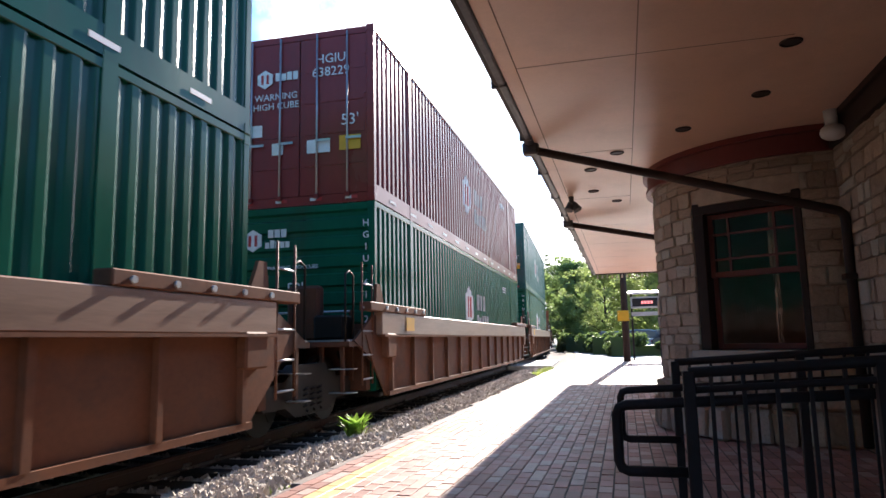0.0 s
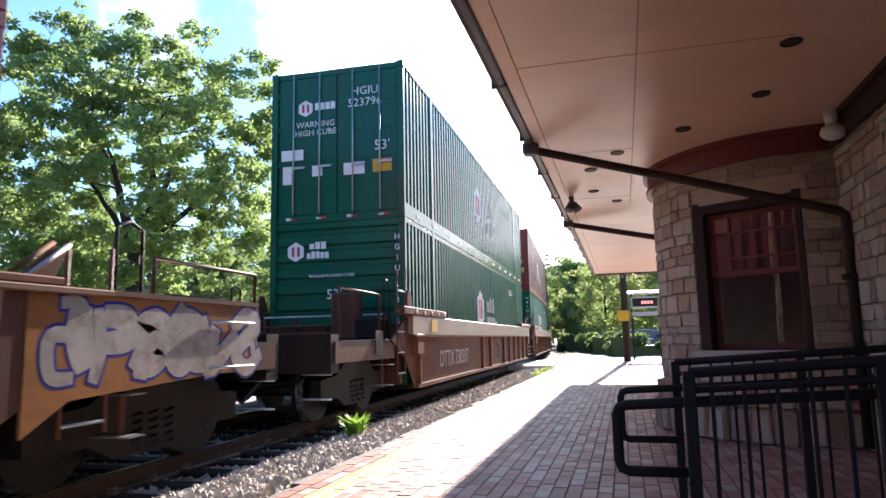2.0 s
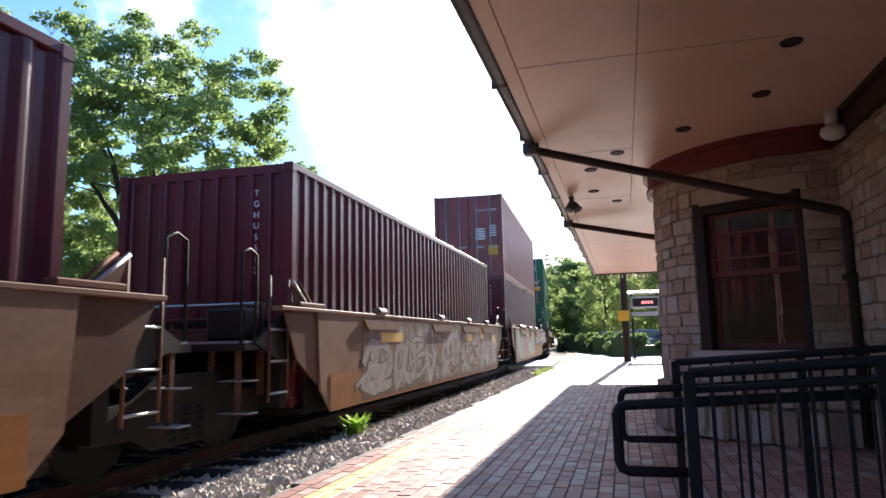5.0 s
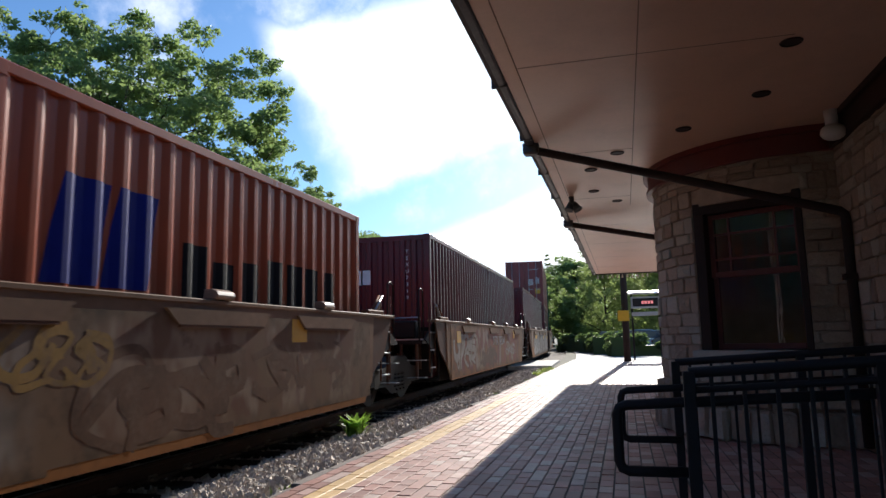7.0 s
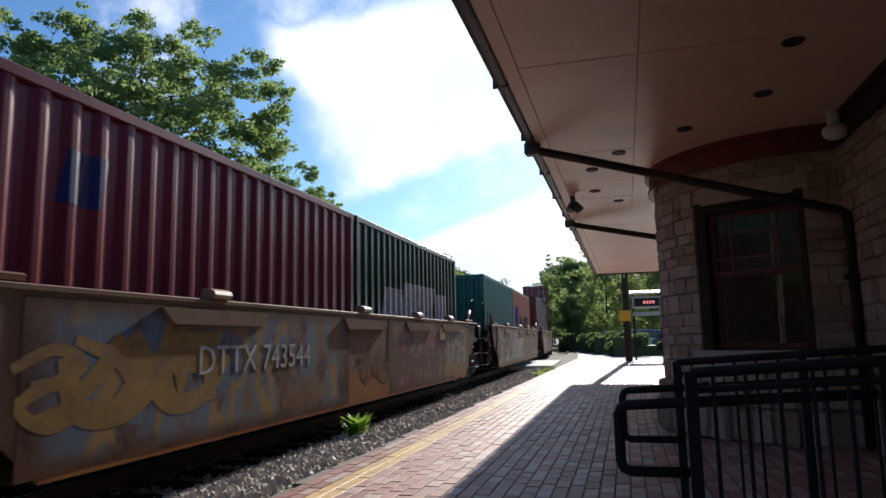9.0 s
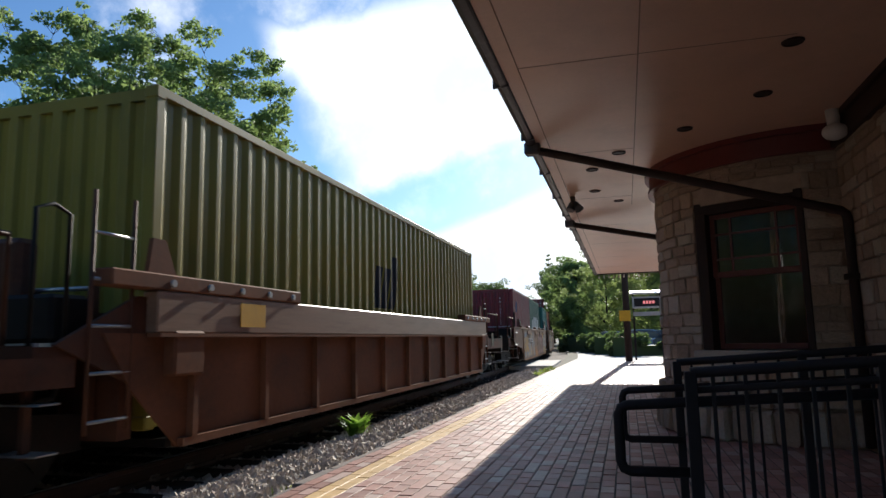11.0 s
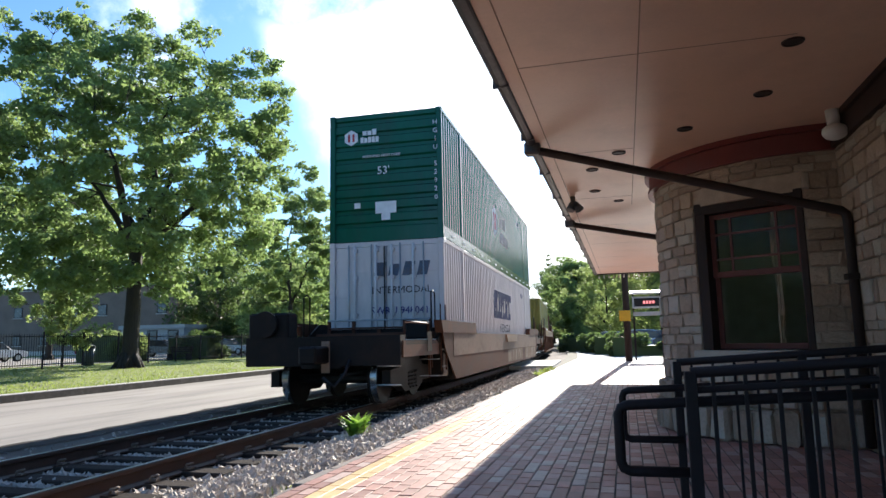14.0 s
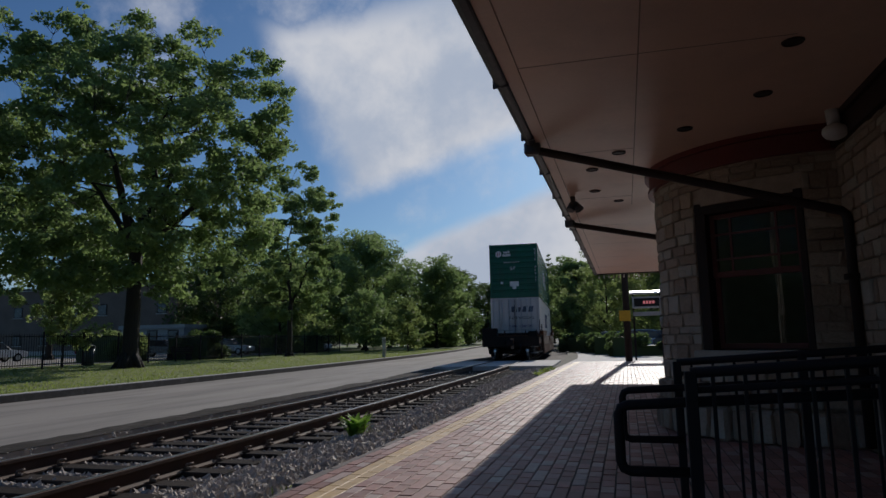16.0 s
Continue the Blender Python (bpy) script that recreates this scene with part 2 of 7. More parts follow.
M["carrust"] = surface("rusty_brown_car_steel", (0.165, 0.066, 0.034), 0.7, vary=0.3, scale=1.1, fine=22, bump=0.12, dirt=GRIME, dirt_amount=0.5, stretch=(1, 0.7, 1), spec=0.12)
M["carsill"] = surface("pale_car_sill", (0.28, 0.17, 0.112), 0.42, vary=0.2, scale=1.2, fine=18, bump=0.08, dirt=RUST, dirt_amount=0.6, stretch=(1, 0.25, 2.5), spec=0.4)
M["carbrown"] = surface("dark_brown_car_side", (0.085, 0.03, 0.015), 0.6, vary=0.35, scale=0.9, fine=20, bump=0.1, dirt=GRIME, dirt_amount=0.3, stretch=(1, 0.6, 1), spec=0.1)
M["carband"] = surface("dusty_car_band", (0.20, 0.135, 0.098), 0.6, vary=0.3, scale=0.8, fine=18, bump=0.08, dirt=RUST, dirt_amount=0.8, stretch=(1, 0.5, 1), spec=0.15)
M["cartan"] = surface("weathered_tan_car_side", (0.20, 0.115, 0.07), 0.65, vary=0.3, scale=0.7, fine=16, bump=0.08, dirt=RUST, dirt_amount=0.85, stretch=(1, 0.6, 1), spec=0.12)
M["carochre"] = surface("ochre_car_lower_side", (0.25, 0.10, 0.03), 0.65, vary=0.3, scale=0.8, fine=16, bump=0.08, dirt=RUST, dirt_amount=0.7, stretch=(1, 0.6, 1), spec=0.12)
# Grimy steel kept near black: deep shade under the cars is in it.
M["cardark"] = surface("grimy_shade_black_steel", (0.009, 0.006, 0.0045), 0.62, vary=0.35, scale=1.5, fine=25, bump=0.15, dirt=(0.026, 0.013, 0.008), dirt_amount=0.6, spec=0.25)
M["carend"] = surface("grimy_brown_end_steel", (0.10, 0.04, 0.023), 0.58, vary=0.35, scale=1.5, fine=25, bump=0.12, dirt=GRIME, dirt_amount=0.6, spec=0.14)
M["wheel"] = surface("worn_wheel_steel", (0.02, 0.018, 0.016), 0.55, 0.6, vary=0.3, scale=5, bump=0.1)
M["tread"] = surface("polished_wheel_tread", (0.45, 0.44, 0.42), 0.25, 0.9, vary=0.1, scale=5, bump=0)
M["railside"] = surface("rusty_rail", (0.08, 0.041, 0.027), 0.75, 0.2, vary=0.3, scale=4, bump=0.2)
M["railtop"] = surface("polished_rail_head", (0.58, 0.56, 0.53), 0.34, 0.95, vary=0.1, scale=3, bump=0)
M["tie"] = surface("weathered_sleeper_timber", (0.042, 0.032, 0.026), 0.85, vary=0.4, scale=4, fine=40, bump=0.4, stretch=(0.5, 5, 5), pieces=0.4, spec=0.12)
M["ballast"] = surface("grey_ballast", (0.19, 0.155, 0.125), 0.85, vary=0.5, scale=9, fine=45, bump=0.8, depth=0.04, dirt=(0.07, 0.05, 0.035), dirt_amount=0.5, spec=0.15)
M["stonechip"] = surface("broken_ballast_stone", (0.47, 0.40, 0.335), 0.75, vary=0.45, scale=8, fine=40, bump=0.3, islands=0.95, spec=0.2)
M["fines"] = surface("dark_spilled_fines", (0.055, 0.046, 0.038), 0.95, vary=0.4, scale=2, fine=40, bump=0.4, dirt=(0.14, 0.12, 0.10), dirt_amount=0.6, spec=0.1)
# The kerb face's shade is put into a darker, blotched concrete colour.
M["kerbface"] = surface("shaded_kerb_face", (0.07, 0.06, 0.05), 0.9, vary=0.35, scale=2, fine=30, bump=0.2, dirt=(0.2, 0.18, 0.15), dirt_amount=0.4)
# Dusty steel made paler: the light on the foot's top is in it.
M["railfoot"] = surface("dusty_lit_rail_foot", (0.21, 0.15, 0.11), 0.8, vary=0.3, scale=4, bump=0.2)
M["brick"] = surface("red_paving_brick", (0.42, 0.20, 0.155), 0.56, vary=0.5, scale=5, fine=55, bump=0.25, pieces=0.8, dirt=(0.19, 0.135, 0.115), dirt_amount=0.4, tone=(0.48, 0.34, 0.29), depth=0.004, spec=0.45)
M["brickstuff"] = surface("red_paving_brick_field", (0.42, 0.20, 0.155), 0.56, vary=0.5, scale=5, fine=55, bump=0.25, islands=0.8, dirt=(0.19, 0.135, 0.115), dirt_amount=0.4, tone=(0.48, 0.34, 0.29), depth=0.004, spec=0.45)
M["brickyellow"] = surface("yellow_painted_brick", (0.70, 0.46, 0.21), 0.48, vary=0.2, scale=5, fine=40, bump=0.2, pieces=0.3, dirt=(0.42, 0.27, 0.16), dirt_amount=0.4, depth=0.004, spec=0.45)
M["edging"] = surface("stained_edging_stone", (0.21, 0.17, 0.145), 0.85, vary=0.4, scale=5, fine=30, bump=0.4, dirt=(0.09, 0.07, 0.055), dirt_amount=0.7)
M["joint"] = surface("sandy_joint_bed", (0.12, 0.092, 0.078), 0.95, vary=0.3, scale=14, bump=0.2)
M["asphalt"] = surface("worn_pale_asphalt", (0.33, 0.285, 0.24), 0.85, vary=0.26, scale=0.9, fine=60, bump=0.25, dirt=(0.15, 0.135, 0.115), dirt_amount=0.7, stretch=(1, 0.12, 1), depth=0.008)
M["concrete"] = surface("pale_concrete", (0.54, 0.49, 0.44), 0.8, vary=0.15, scale=1.5, fine=40, bump=0.15, dirt=(0.2, 0.18, 0.16), dirt_amount=0.45)
M["grass"] = surface("mown_grass", (0.20, 0.225, 0.06), 0.9, vary=0.4, scale=0.35, fine=14, bump=0.6, dirt=(0.17, 0.17, 0.055), dirt_amount=0.5, depth=0.05)
M["earth"] = surface("trodden_earth", (0.12, 0.10, 0.06), 0.95, vary=0.3, scale=0.6, fine=12, bump=0.4, dirt=(0.06, 0.09, 0.02), dirt_amount=0.6)
M["weedleaf"] = leaf_surface("bright_weed_leaf", (0.12, 0.21, 0.035), (0.36, 0.58, 0.09), 0.5)
M["blade"] = leaf_surface("grass_blade", (0.15, 0.185, 0.045), (0.38, 0.46, 0.11), 0.45)
M["leaf"] = leaf_surface("broad_green_leaf", (0.082, 0.125, 0.055), (0.37, 0.50, 0.17), 0.52)
M["leaf2"] = leaf_surface("yellow_green_leaf", (0.09, 0.125, 0.05), (0.37, 0.46, 0.15), 0.55)
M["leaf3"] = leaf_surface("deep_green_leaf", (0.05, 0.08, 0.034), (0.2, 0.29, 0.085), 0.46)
M["bark"] = surface("furrowed_bark", (0.034, 0.026, 0.021), 0.9, vary=0.4, scale=5, fine=30, bump=0.7, stretch=(3, 3, 0.6), depth=0.05)
M["soffit"] = surface("tan_painted_soffit_board", (0.72, 0.49, 0.36), 0.42, vary=0.1, scale=0.7, fine=30, bump=0.03, dirt=(0.56, 0.37, 0.27), dirt_amount=0.5)
M["fascia"] = surface("dark_grey_gutter_metal", (0.055, 0.05, 0.052), 0.5, vary=0.3, scale=3, fine=30, bump=0.15, dirt=(0.16, 0.15, 0.15), dirt_amount=0.4)
M["seam"] = surface("dark_board_joint", (0.30, 0.195, 0.145), 0.9, vary=0.1, bump=0)
M["trimred"] = surface("barn_red_trim_paint", (0.15, 0.024, 0.021), 0.5, vary=0.2, scale=3, bump=0.08)
M["trimbrown"] = surface("dark_brown_trim_paint", (0.034, 0.02, 0.017), 0.55, spec=0.25, vary=0.25, scale=3, bump=0.08)
M["sash"] = surface("oxblood_window_paint", (0.15, 0.035, 0.028), 0.45, vary=0.2, scale=3, bump=0.05)
M["stone"] = surface("rough_tan_ashlar", (0.50, 0.36, 0.265), 0.9, vary=0.38, scale=5, fine=30, bump=0.9, pieces=0.9, dirt=(0.30, 0.225, 0.165), dirt_amount=0.55, tone=(0.56, 0.48, 0.39), depth=0.03)
M["mortar"] = surface("grey_mortar", (0.42, 0.32, 0.245), 0.95, vary=0.2, scale=10, fine=60, bump=0.3)
M["sillstone"] = surface("pale_sill_stone", (0.45, 0.40, 0.34), 0.8, vary=0.15, scale=4, fine=40, bump=0.25)
M["ironblack"] = surface("black_railing_paint", (0.022, 0.016, 0.018), 0.6, spec=0.22, vary=0.3, scale=6, fine=40, bump=0.05)
M["plastic"] = surface("pale_plastic_lamp", (0.62, 0.58, 0.55), 0.35, vary=0.08, scale=6, bump=0)
M["hole"] = surface("dark_downlight_inside", (0.03, 0.022, 0.018), 0.6, vary=0.1, bump=0)
# Room dimness is put into the plaster: near black, to keep panes dark.
M["inside"] = surface("shade_dark_room_plaster", (0.05, 0.036, 0.03), 0.9, vary=0.15, scale=1, bump=0.05)
M["signyellow"] = surface("yellow_sign_enamel", (0.78, 0.45, 0.02), 0.45, vary=0.1, scale=5, bump=0)
M["buildbrick"] = surface("distant_brick", (0.21, 0.15, 0.115), 0.9, vary=0.2, scale=0.6, fine=9, bump=0.1)
M["buildpale"] = surface("distant_pale_wall", (0.42, 0.40, 0.37), 0.85, vary=0.1, scale=0.5, bump=0.05)
M["carwhite"] = surface("white_car_paint", (0.7, 0.7, 0.7), 0.25, vary=0.05, bump=0)
M["cargrey"] = surface("grey_car_paint", (0.10, 0.11, 0.12), 0.25, 0.2, vary=0.05, bump=0)
M["roof"] = surface("slate_roof", (0.07, 0.065, 0.065), 0.8, vary=0.3, scale=2, fine=20, bump=0.3)

glass = bpy.data.materials.new("window_glass")
glass.use_nodes = True
gb = glass.node_tree.nodes["Principled BSDF"]
gb.inputs["Base Color"].default_value = (0.9, 0.93, 0.92, 1)
gb.inputs["Roughness"].default_value = 0.02
gb.inputs["Transmission Weight"].default_value = 1.0
gb.inputs["IOR"].default_value = 1.5
M["glass"] = glass
gt = glass.node_tree
gm, gn, gbm = gt.nodes.new("ShaderNodeMapping"), gt.nodes.new("ShaderNodeTexNoise"), gt.nodes.new("ShaderNodeBump")
gm.inputs["Scale"].default_value = (7, 7, 0.5)
gn.inputs["Scale"].default_value = 2.2
gbm.inputs["Strength"].default_value, gbm.inputs["Distance"].default_value = 0.3, 0.03
gt.links.new(gt.nodes.new("ShaderNodeTexCoord").outputs["Object"], gm.inputs[0])
gt.links.new(gm.outputs[0], gn.inputs["Vector"])
gt.links.new(gn.outputs[0], gbm.inputs["Height"])
gt.links.new(gbm.outputs[0], gb.inputs["Normal"])
led = bpy.data.materials.new("red_led_letters")
led.use_nodes = True
led.node_tree.nodes["Principled BSDF"].inputs["Emission Color"].default_value = (1.0, 0.08, 0.03, 1)
led.node_tree.nodes["Principled BSDF"].inputs["Emission Strength"].default_value = 0.5
M["led"] = led

# ---------------- mesh tools ----------------


def box(bm, x0, x1, y0, y1, z0, z1):
    v = [bm.verts.new(p) for p in ((x0, y0, z0), (x1, y0, z0), (x1, y1, z0), (x0, y1, z0),
                                   (x0, y0, z1), (x1, y0, z1), (x1, y1, z1), (x0, y1, z1))]
    for f in ((3, 2, 1, 0), (4, 5, 6, 7), (0, 1, 5, 4), (1, 2, 6, 5), (2, 3, 7, 6), (3, 0, 4, 7)):
        bm.faces.new([v[i] for i in f])
    return bm


def tube(bm, p0, p1, r0, r1=None, n=10, caps=True):
    r1 = r0 if r1 is None else r1
    p0, p1 = Vector(p0), Vector(p1)
    way = (p1 - p0).normalized()
    a = way.orthogonal().normalized()
    b = way.cross(a)
    rings = []
    for p, r in ((p0, r0), (p1, r1)):
        rings.append([bm.verts.new(p + (a * math.cos(2 * math.pi * i / n) + b * math.sin(2 * math.pi * i / n)) * r) for i in range(n)])
    for i in range(n):
        j = (i + 1) % n
        f = bm.faces.new((rings[0][i], rings[0][j], rings[1][j], rings[1][i]))
        f.smooth = True
    if caps:
        bm.faces.new(rings[0][::-1])
        bm.faces.new(rings[1])
    return bm


def pipe(bm, points, r, n=10):
    """A tube along a polyline, with shared rings at the bends."""
    pts = [Vector(p) for p in points]
    rings, side = [], None
    for i, p in enumerate(pts):
        way = (pts[min(i + 1, len(pts) - 1)] - pts[max(i - 1, 0)]).normalized()
        side = way.orthogonal().normalized() if side is None else (side - way * side.dot(way)).normalized()
        other = way.cross(side)
        rings.append([bm.verts.new(p + (side * math.cos(2 * math.pi * k / n) + other * math.sin(2 * math.pi * k / n)) * r) for k in range(n)])
    for a, b in zip(rings, rings[1:]):
        for k in range(n):
            f = bm.faces.new((a[k], a[(k + 1) % n], b[(k + 1) % n], b[k]))
            f.smooth = True
    bm.faces.new(rings[0][::-1])
    bm.faces.new(rings[-1])
    return bm


def prism(bm, outline, axis, lo, hi):
    """An outline of (a, b) pairs pushed along axis x, y or z."""
    def at(a, b, c):
        return {"x": (c, a, b), "y": (a, c, b), "z": (a, b, c)}[axis]
    p = [bm.verts.new(at(a, b, lo)) for a, b in outline]
    s = [bm.verts.new(at(a, b, hi)) for a, b in outline]
    bm.faces.new(p)
    bm.faces.new(s[::-1])
    for i in range(len(p)):
        j = (i + 1) % len(p)
        bm.faces.new((p[j], p[i], s[i], s[j]))
    bmesh.ops.recalc_face_normals(bm, faces=bm.faces)
    return bm


def mesh_of(bm, name):
    me = bpy.data.meshes.new(name)
    bm.to_mesh(me)
    bm.free()
    return me


def part(name, bm, material, parent=None, label="", at=None):
    """Links a bmesh (or a mesh) as one object, under a thing or a part if one is given."""
    me = bm if isinstance(bm, bpy.types.Mesh) else mesh_of(bm, name)
    if material is not None and not me.materials:
        me.materials.append(M[material] if isinstance(material, str) else material)
    ob = new(name, me)
    if parent is not None:
        ob.parent = parent
    if at is not None:
        ob.matrix_basis = at
    if label:
        ob["label"] = label
    return ob


def B():
    return bmesh.new()


def soften(bm, r=0.01, seg=1):
    bmesh.ops.bevel(bm, geom=bm.edges[:], offset=r, segments=seg, affect="EDGES")
    return bm


def lettering(name, text, size, material, parent, at, label=""):
    cu = bpy.data.curves.new(name, "FONT")
    cu.body, cu.size, cu.extrude, cu.align_x, cu.align_y = text, size, 0.002, "CENTER", "CENTER"
    cu.resolution_u = 2
    ob = bpy.data.objects.new(name, cu)
    me = bpy.data.meshes.new_from_object(ob)
    bpy.data.objects.remove(ob)
    return part(name, me, material, parent, label, at)


def flat(name, outlines, material, parent, at, label="", thick=0.003):
    """Flat painted shapes or stickers, a few millimetres proud, in the x-y plane of at."""
    first = None
    for o in outlines:
        bm = B()
        prism(bm, o, "z", 0, thick)
        ob = part(name, bm, material, parent, label, at)
        first = first or ob
    return first


def rect(x0, x1, y0, y1):
    return [(x0, y0), (x1, y0), (x1, y1), (x0, y1)]

# ---------------- the line and the timetable ----------------
TRACK_X, BEND, BEND_FROM, BEND_TO = -4.979, 0.00110, 9.55, 72.0


def line_x(y):
    if y < BEND_FROM:
        return TRACK_X
    if y < BEND_TO:
        return TRACK_X - BEND * (y - BEND_FROM) ** 2
    return TRACK_X - BEND * (BEND_TO - BEND_FROM) ** 2 - 2 * BEND * (BEND_TO - BEND_FROM) * (y - BEND_TO)


def line_turn(y):
    return math.degrees(math.atan(2 * BEND * (min(max(y, BEND_FROM), BEND_TO) - BEND_FROM)))


def on_line(y, z=0.0, off=0.0):
    turn = line_turn(y)
    return pose(line_x(y) + off * math.cos(radians(turn)), y + off * math.sin(radians(turn)), z, 0, 0, turn)


LAG_T = (0, 1, 2, 3, 4, 5, 6, 7, 8, 9, 12, 13, 14.5, 16)
LAG = (2.5, 2.12, 1.75, 1.38, 1.03, 0.68, 0.38, 0.17, 0.07, 0.0, 0.0, 0.05, 0.0, 0.12)


def gone(t):
    """How far along the line the rear of the last container is at t seconds."""
    return 18.7 + 10.9 * (t - 14.5) + float(np.interp(t, LAG_T, LAG))


MOVERS = []      # (thing, place along the train, height)
ROLLERS = []     # (wheelset, y in its car)

# ---------------- ground ----------------


def strip(name, off0, off1, y0, y1, z0, z1, material, label, step=3.0, kind="structure", skew=0.0):
    """A slab that follows the line between two offsets from its middle."""
    bm = B()
    n = max(1, int((y1 - y0) / step))
    rows = []
    for i in range(n + 1):
        y = y0 + (y1 - y0) * i / n
        m = on_line(y)
        rows.append([bm.verts.new(m @ Vector((o, 0, z))) for o, z in ((off0, z0), (off0, z1), (off1, z1 + skew), (off1, z0))])
    for a, b in zip(rows, rows[1:]):
        for k in range(4):
            bm.faces.new((a[k], b[k], b[(k + 1) % 4], a[(k + 1) % 4]))
    bm.faces.new(rows[0])
    bm.faces.new(rows[-1][::-1])
    bmesh.ops.recalc_face_normals(bm, faces=bm.faces)
    return tagged(part(name, bm, material), label, name.replace("_", " "), kind=kind)


bm = B()
bmesh.ops.create_grid(bm, x_segments=40, y_segments=40, size=1500)
for v in bm.verts:
    v.co.z = -0.45
tagged(part("ground", bm, "earth"), "flat grassy earth reaching to the horizon", "ground", kind="structure")
strip("road", -7.85, -1.72, -30, 150, -0.44, -0.10, "asphalt", "worn pale asphalt lane beside the track")
strip("kerb", -8.20, -7.88, -30, 150, -0.44, 0.07, "concrete", "pale concrete kerb along the lane")
strip("kerb_face", -7.879, -7.85, -30, 150, -0.44, 0.055, "kerbface", "dark face of the kerb, shade put in its colour")
strip("lawn", -70.0, -8.20, -40, 190, -0.44, 0.06, "grass", "mown green lawn beyond the kerb", skew=-0.01)
strip("track_bed", -1.72, 2.52, -30, 170, -0.44, -0.20, "ballast", "grey crushed stone bed of the railway track", step=2.0)
strip("path", 3.2, 7.5, 33, 120, -0.44, -0.06, "concrete", "pale sunlit path beyond the platform")
strip("verge", 2.52, 3.2, 26, 120, -0.44, -0.09, "earth", "weedy earth verge beside the track")
strip("side_lawn", 7.5, 40, 33, 120, -0.44, -0.04, "grass", "shaded lawn beyond the path")
bm = B()
box(bm, -60, -31, 16, 75, 0.03, 0.075)
tagged(part("car_park", bm, "asphalt"), "pale asphalt car park behind the fence", "car park", kind="structure")
bm = B()
box(bm, -2.44, 40.0, 30.01, 33.0, -0.44, -0.015)
tagged(part("pavement", bm, "concrete"), "sunlit pale paved crossing approach", "pavement", kind="structure")
bm = B()
box(bm, -0.60, 0.60, -3.2, 3.2, -0.17, -0.005)
box(bm, 0.83, 2.5, -3.2, 3.2, -0.17, -0.005)
box(bm, -2.2, -0.83, -3.2, 3.2, -0.17, -0.005)
cross = part("level_crossing", bm, "concrete", at=on_line(29.0))
rf = random.Random(41)
bm = B()
old, wide = None, 0.5
for i in range(150):
    y = 1.5 + i * 0.28
    wide = min(max(wide + rf.uniform(-0.09, 0.09), 0.22), 0.8)
    m = on_line(y)
    row = [bm.verts.new(m @ Vector((o, 0, z))) for o, z in ((-1.71, -0.09), (-1.72 - wide * 0.6, -0.088), (-1.72 - wide, -0.0985))]
    if old:
        for k in (0, 1):
            bm.faces.new((old[k], old[k + 1], row[k + 1], row[k]))
    old = row
bmesh.ops.recalc_face_normals(bm, faces=bm.faces)
tagged(part("spilled_fines", bm, "fines"), "dark grimy fines spilled along the lane edge", "grit", kind="structure")
tagged(cross, "pale concrete crossing panels between the rails", "crossing", kind="structure")

# rails and sleepers
PROFILE = [(-0.07, -0.172), (0.07, -0.172), (0.07, -0.158), (0.012, -0.135), (0.012, -0.045), (0.036, -0.035), (0.036, -0.006),
           (0.028, -0.0015), (-0.028, -0.0015), (-0.036, -0.006), (-0.036, -0.035), (-0.012, -0.045), (-0.012, -0.135), (-0.07, -0.158)]
for off in (-0.753, 0.753):
    bm, bt, bf = B(), B(), B()
    ys = [-20 + 1.0 * i for i in range(14)] + [-6 + 2.0 * i for i in range(84)]
    prev = prevt = None
    for y in ys:
        m = on_line(y)
        ring = [bm.verts.new(m @ Vector((off + a, 0, z))) for a, z in PROFILE]
        top = [bt.verts.new(m @ Vector((off + a, 0, 0.0005))) for a in (-0.024, 0.024)]
        feet = [bf.verts.new(m @ Vector((off + a, 0, z))) for a, z in ((0.069, -0.1553), (0.03, -0.1395), (-0.03, -0.1395), (-0.069, -0.1553))]
        if prev:
            bf.faces.new((prevf[0], feet[0], feet[1], prevf[1]))
            bf.faces.new((prevf[2], feet[2], feet[3], prevf[3]))
            for k in range(len(ring)):
                bm.faces.new((prev[k], ring[k], ring[(k + 1) % len(ring)], prev[(k + 1) % len(ring)]))
            bt.faces.new((prevt[0], prevt[1], top[1], top[0]))
        prev, prevt, prevf = ring, top, feet
    bmesh.ops.recalc_face_normals(bm, faces=bm.faces)
    rail = tagged(part("rail", bm, "railside"), "rust-brown steel rail with a polished running top", "rail", "rails of the track", kind="structure")
    part("rail_foot", bf, "railfoot", rail, "dusty brown rail foot, its lit top painted pale")
    part("running_surface", bt, "railtop", rail, "bright worn steel running surface")

me = mesh_of(soften(box(B(), -1.28, 1.28, -0.115, 0.115, -0.30, -0.152), 0.012), "sleeper")
me.materials.append(M["tie"])
plate = mesh_of(box(B(), -0.1, 0.1, -0.09, 0.09, -0.15, -0.140), "tie_plate")
plate.materials.append(M["railside"])
bm = B()
pipe(bm, [(0.0, -0.03, 0.0), (0.015, -0.035, 0.045), (0.05, -0.015, 0.05), (0.05, 0.015, 0.05), (0.015, 0.035, 0.045), (0.0, 0.03, 0.0)], 0.011, 6)
box(bm, -0.012, 0.06, -0.028, 0.028, 0.0, 0.02)
clip_me = mesh_of(bm, "rail_clip")
clip_me.materials.append(M["railfoot"])
rng = random.Random(4)
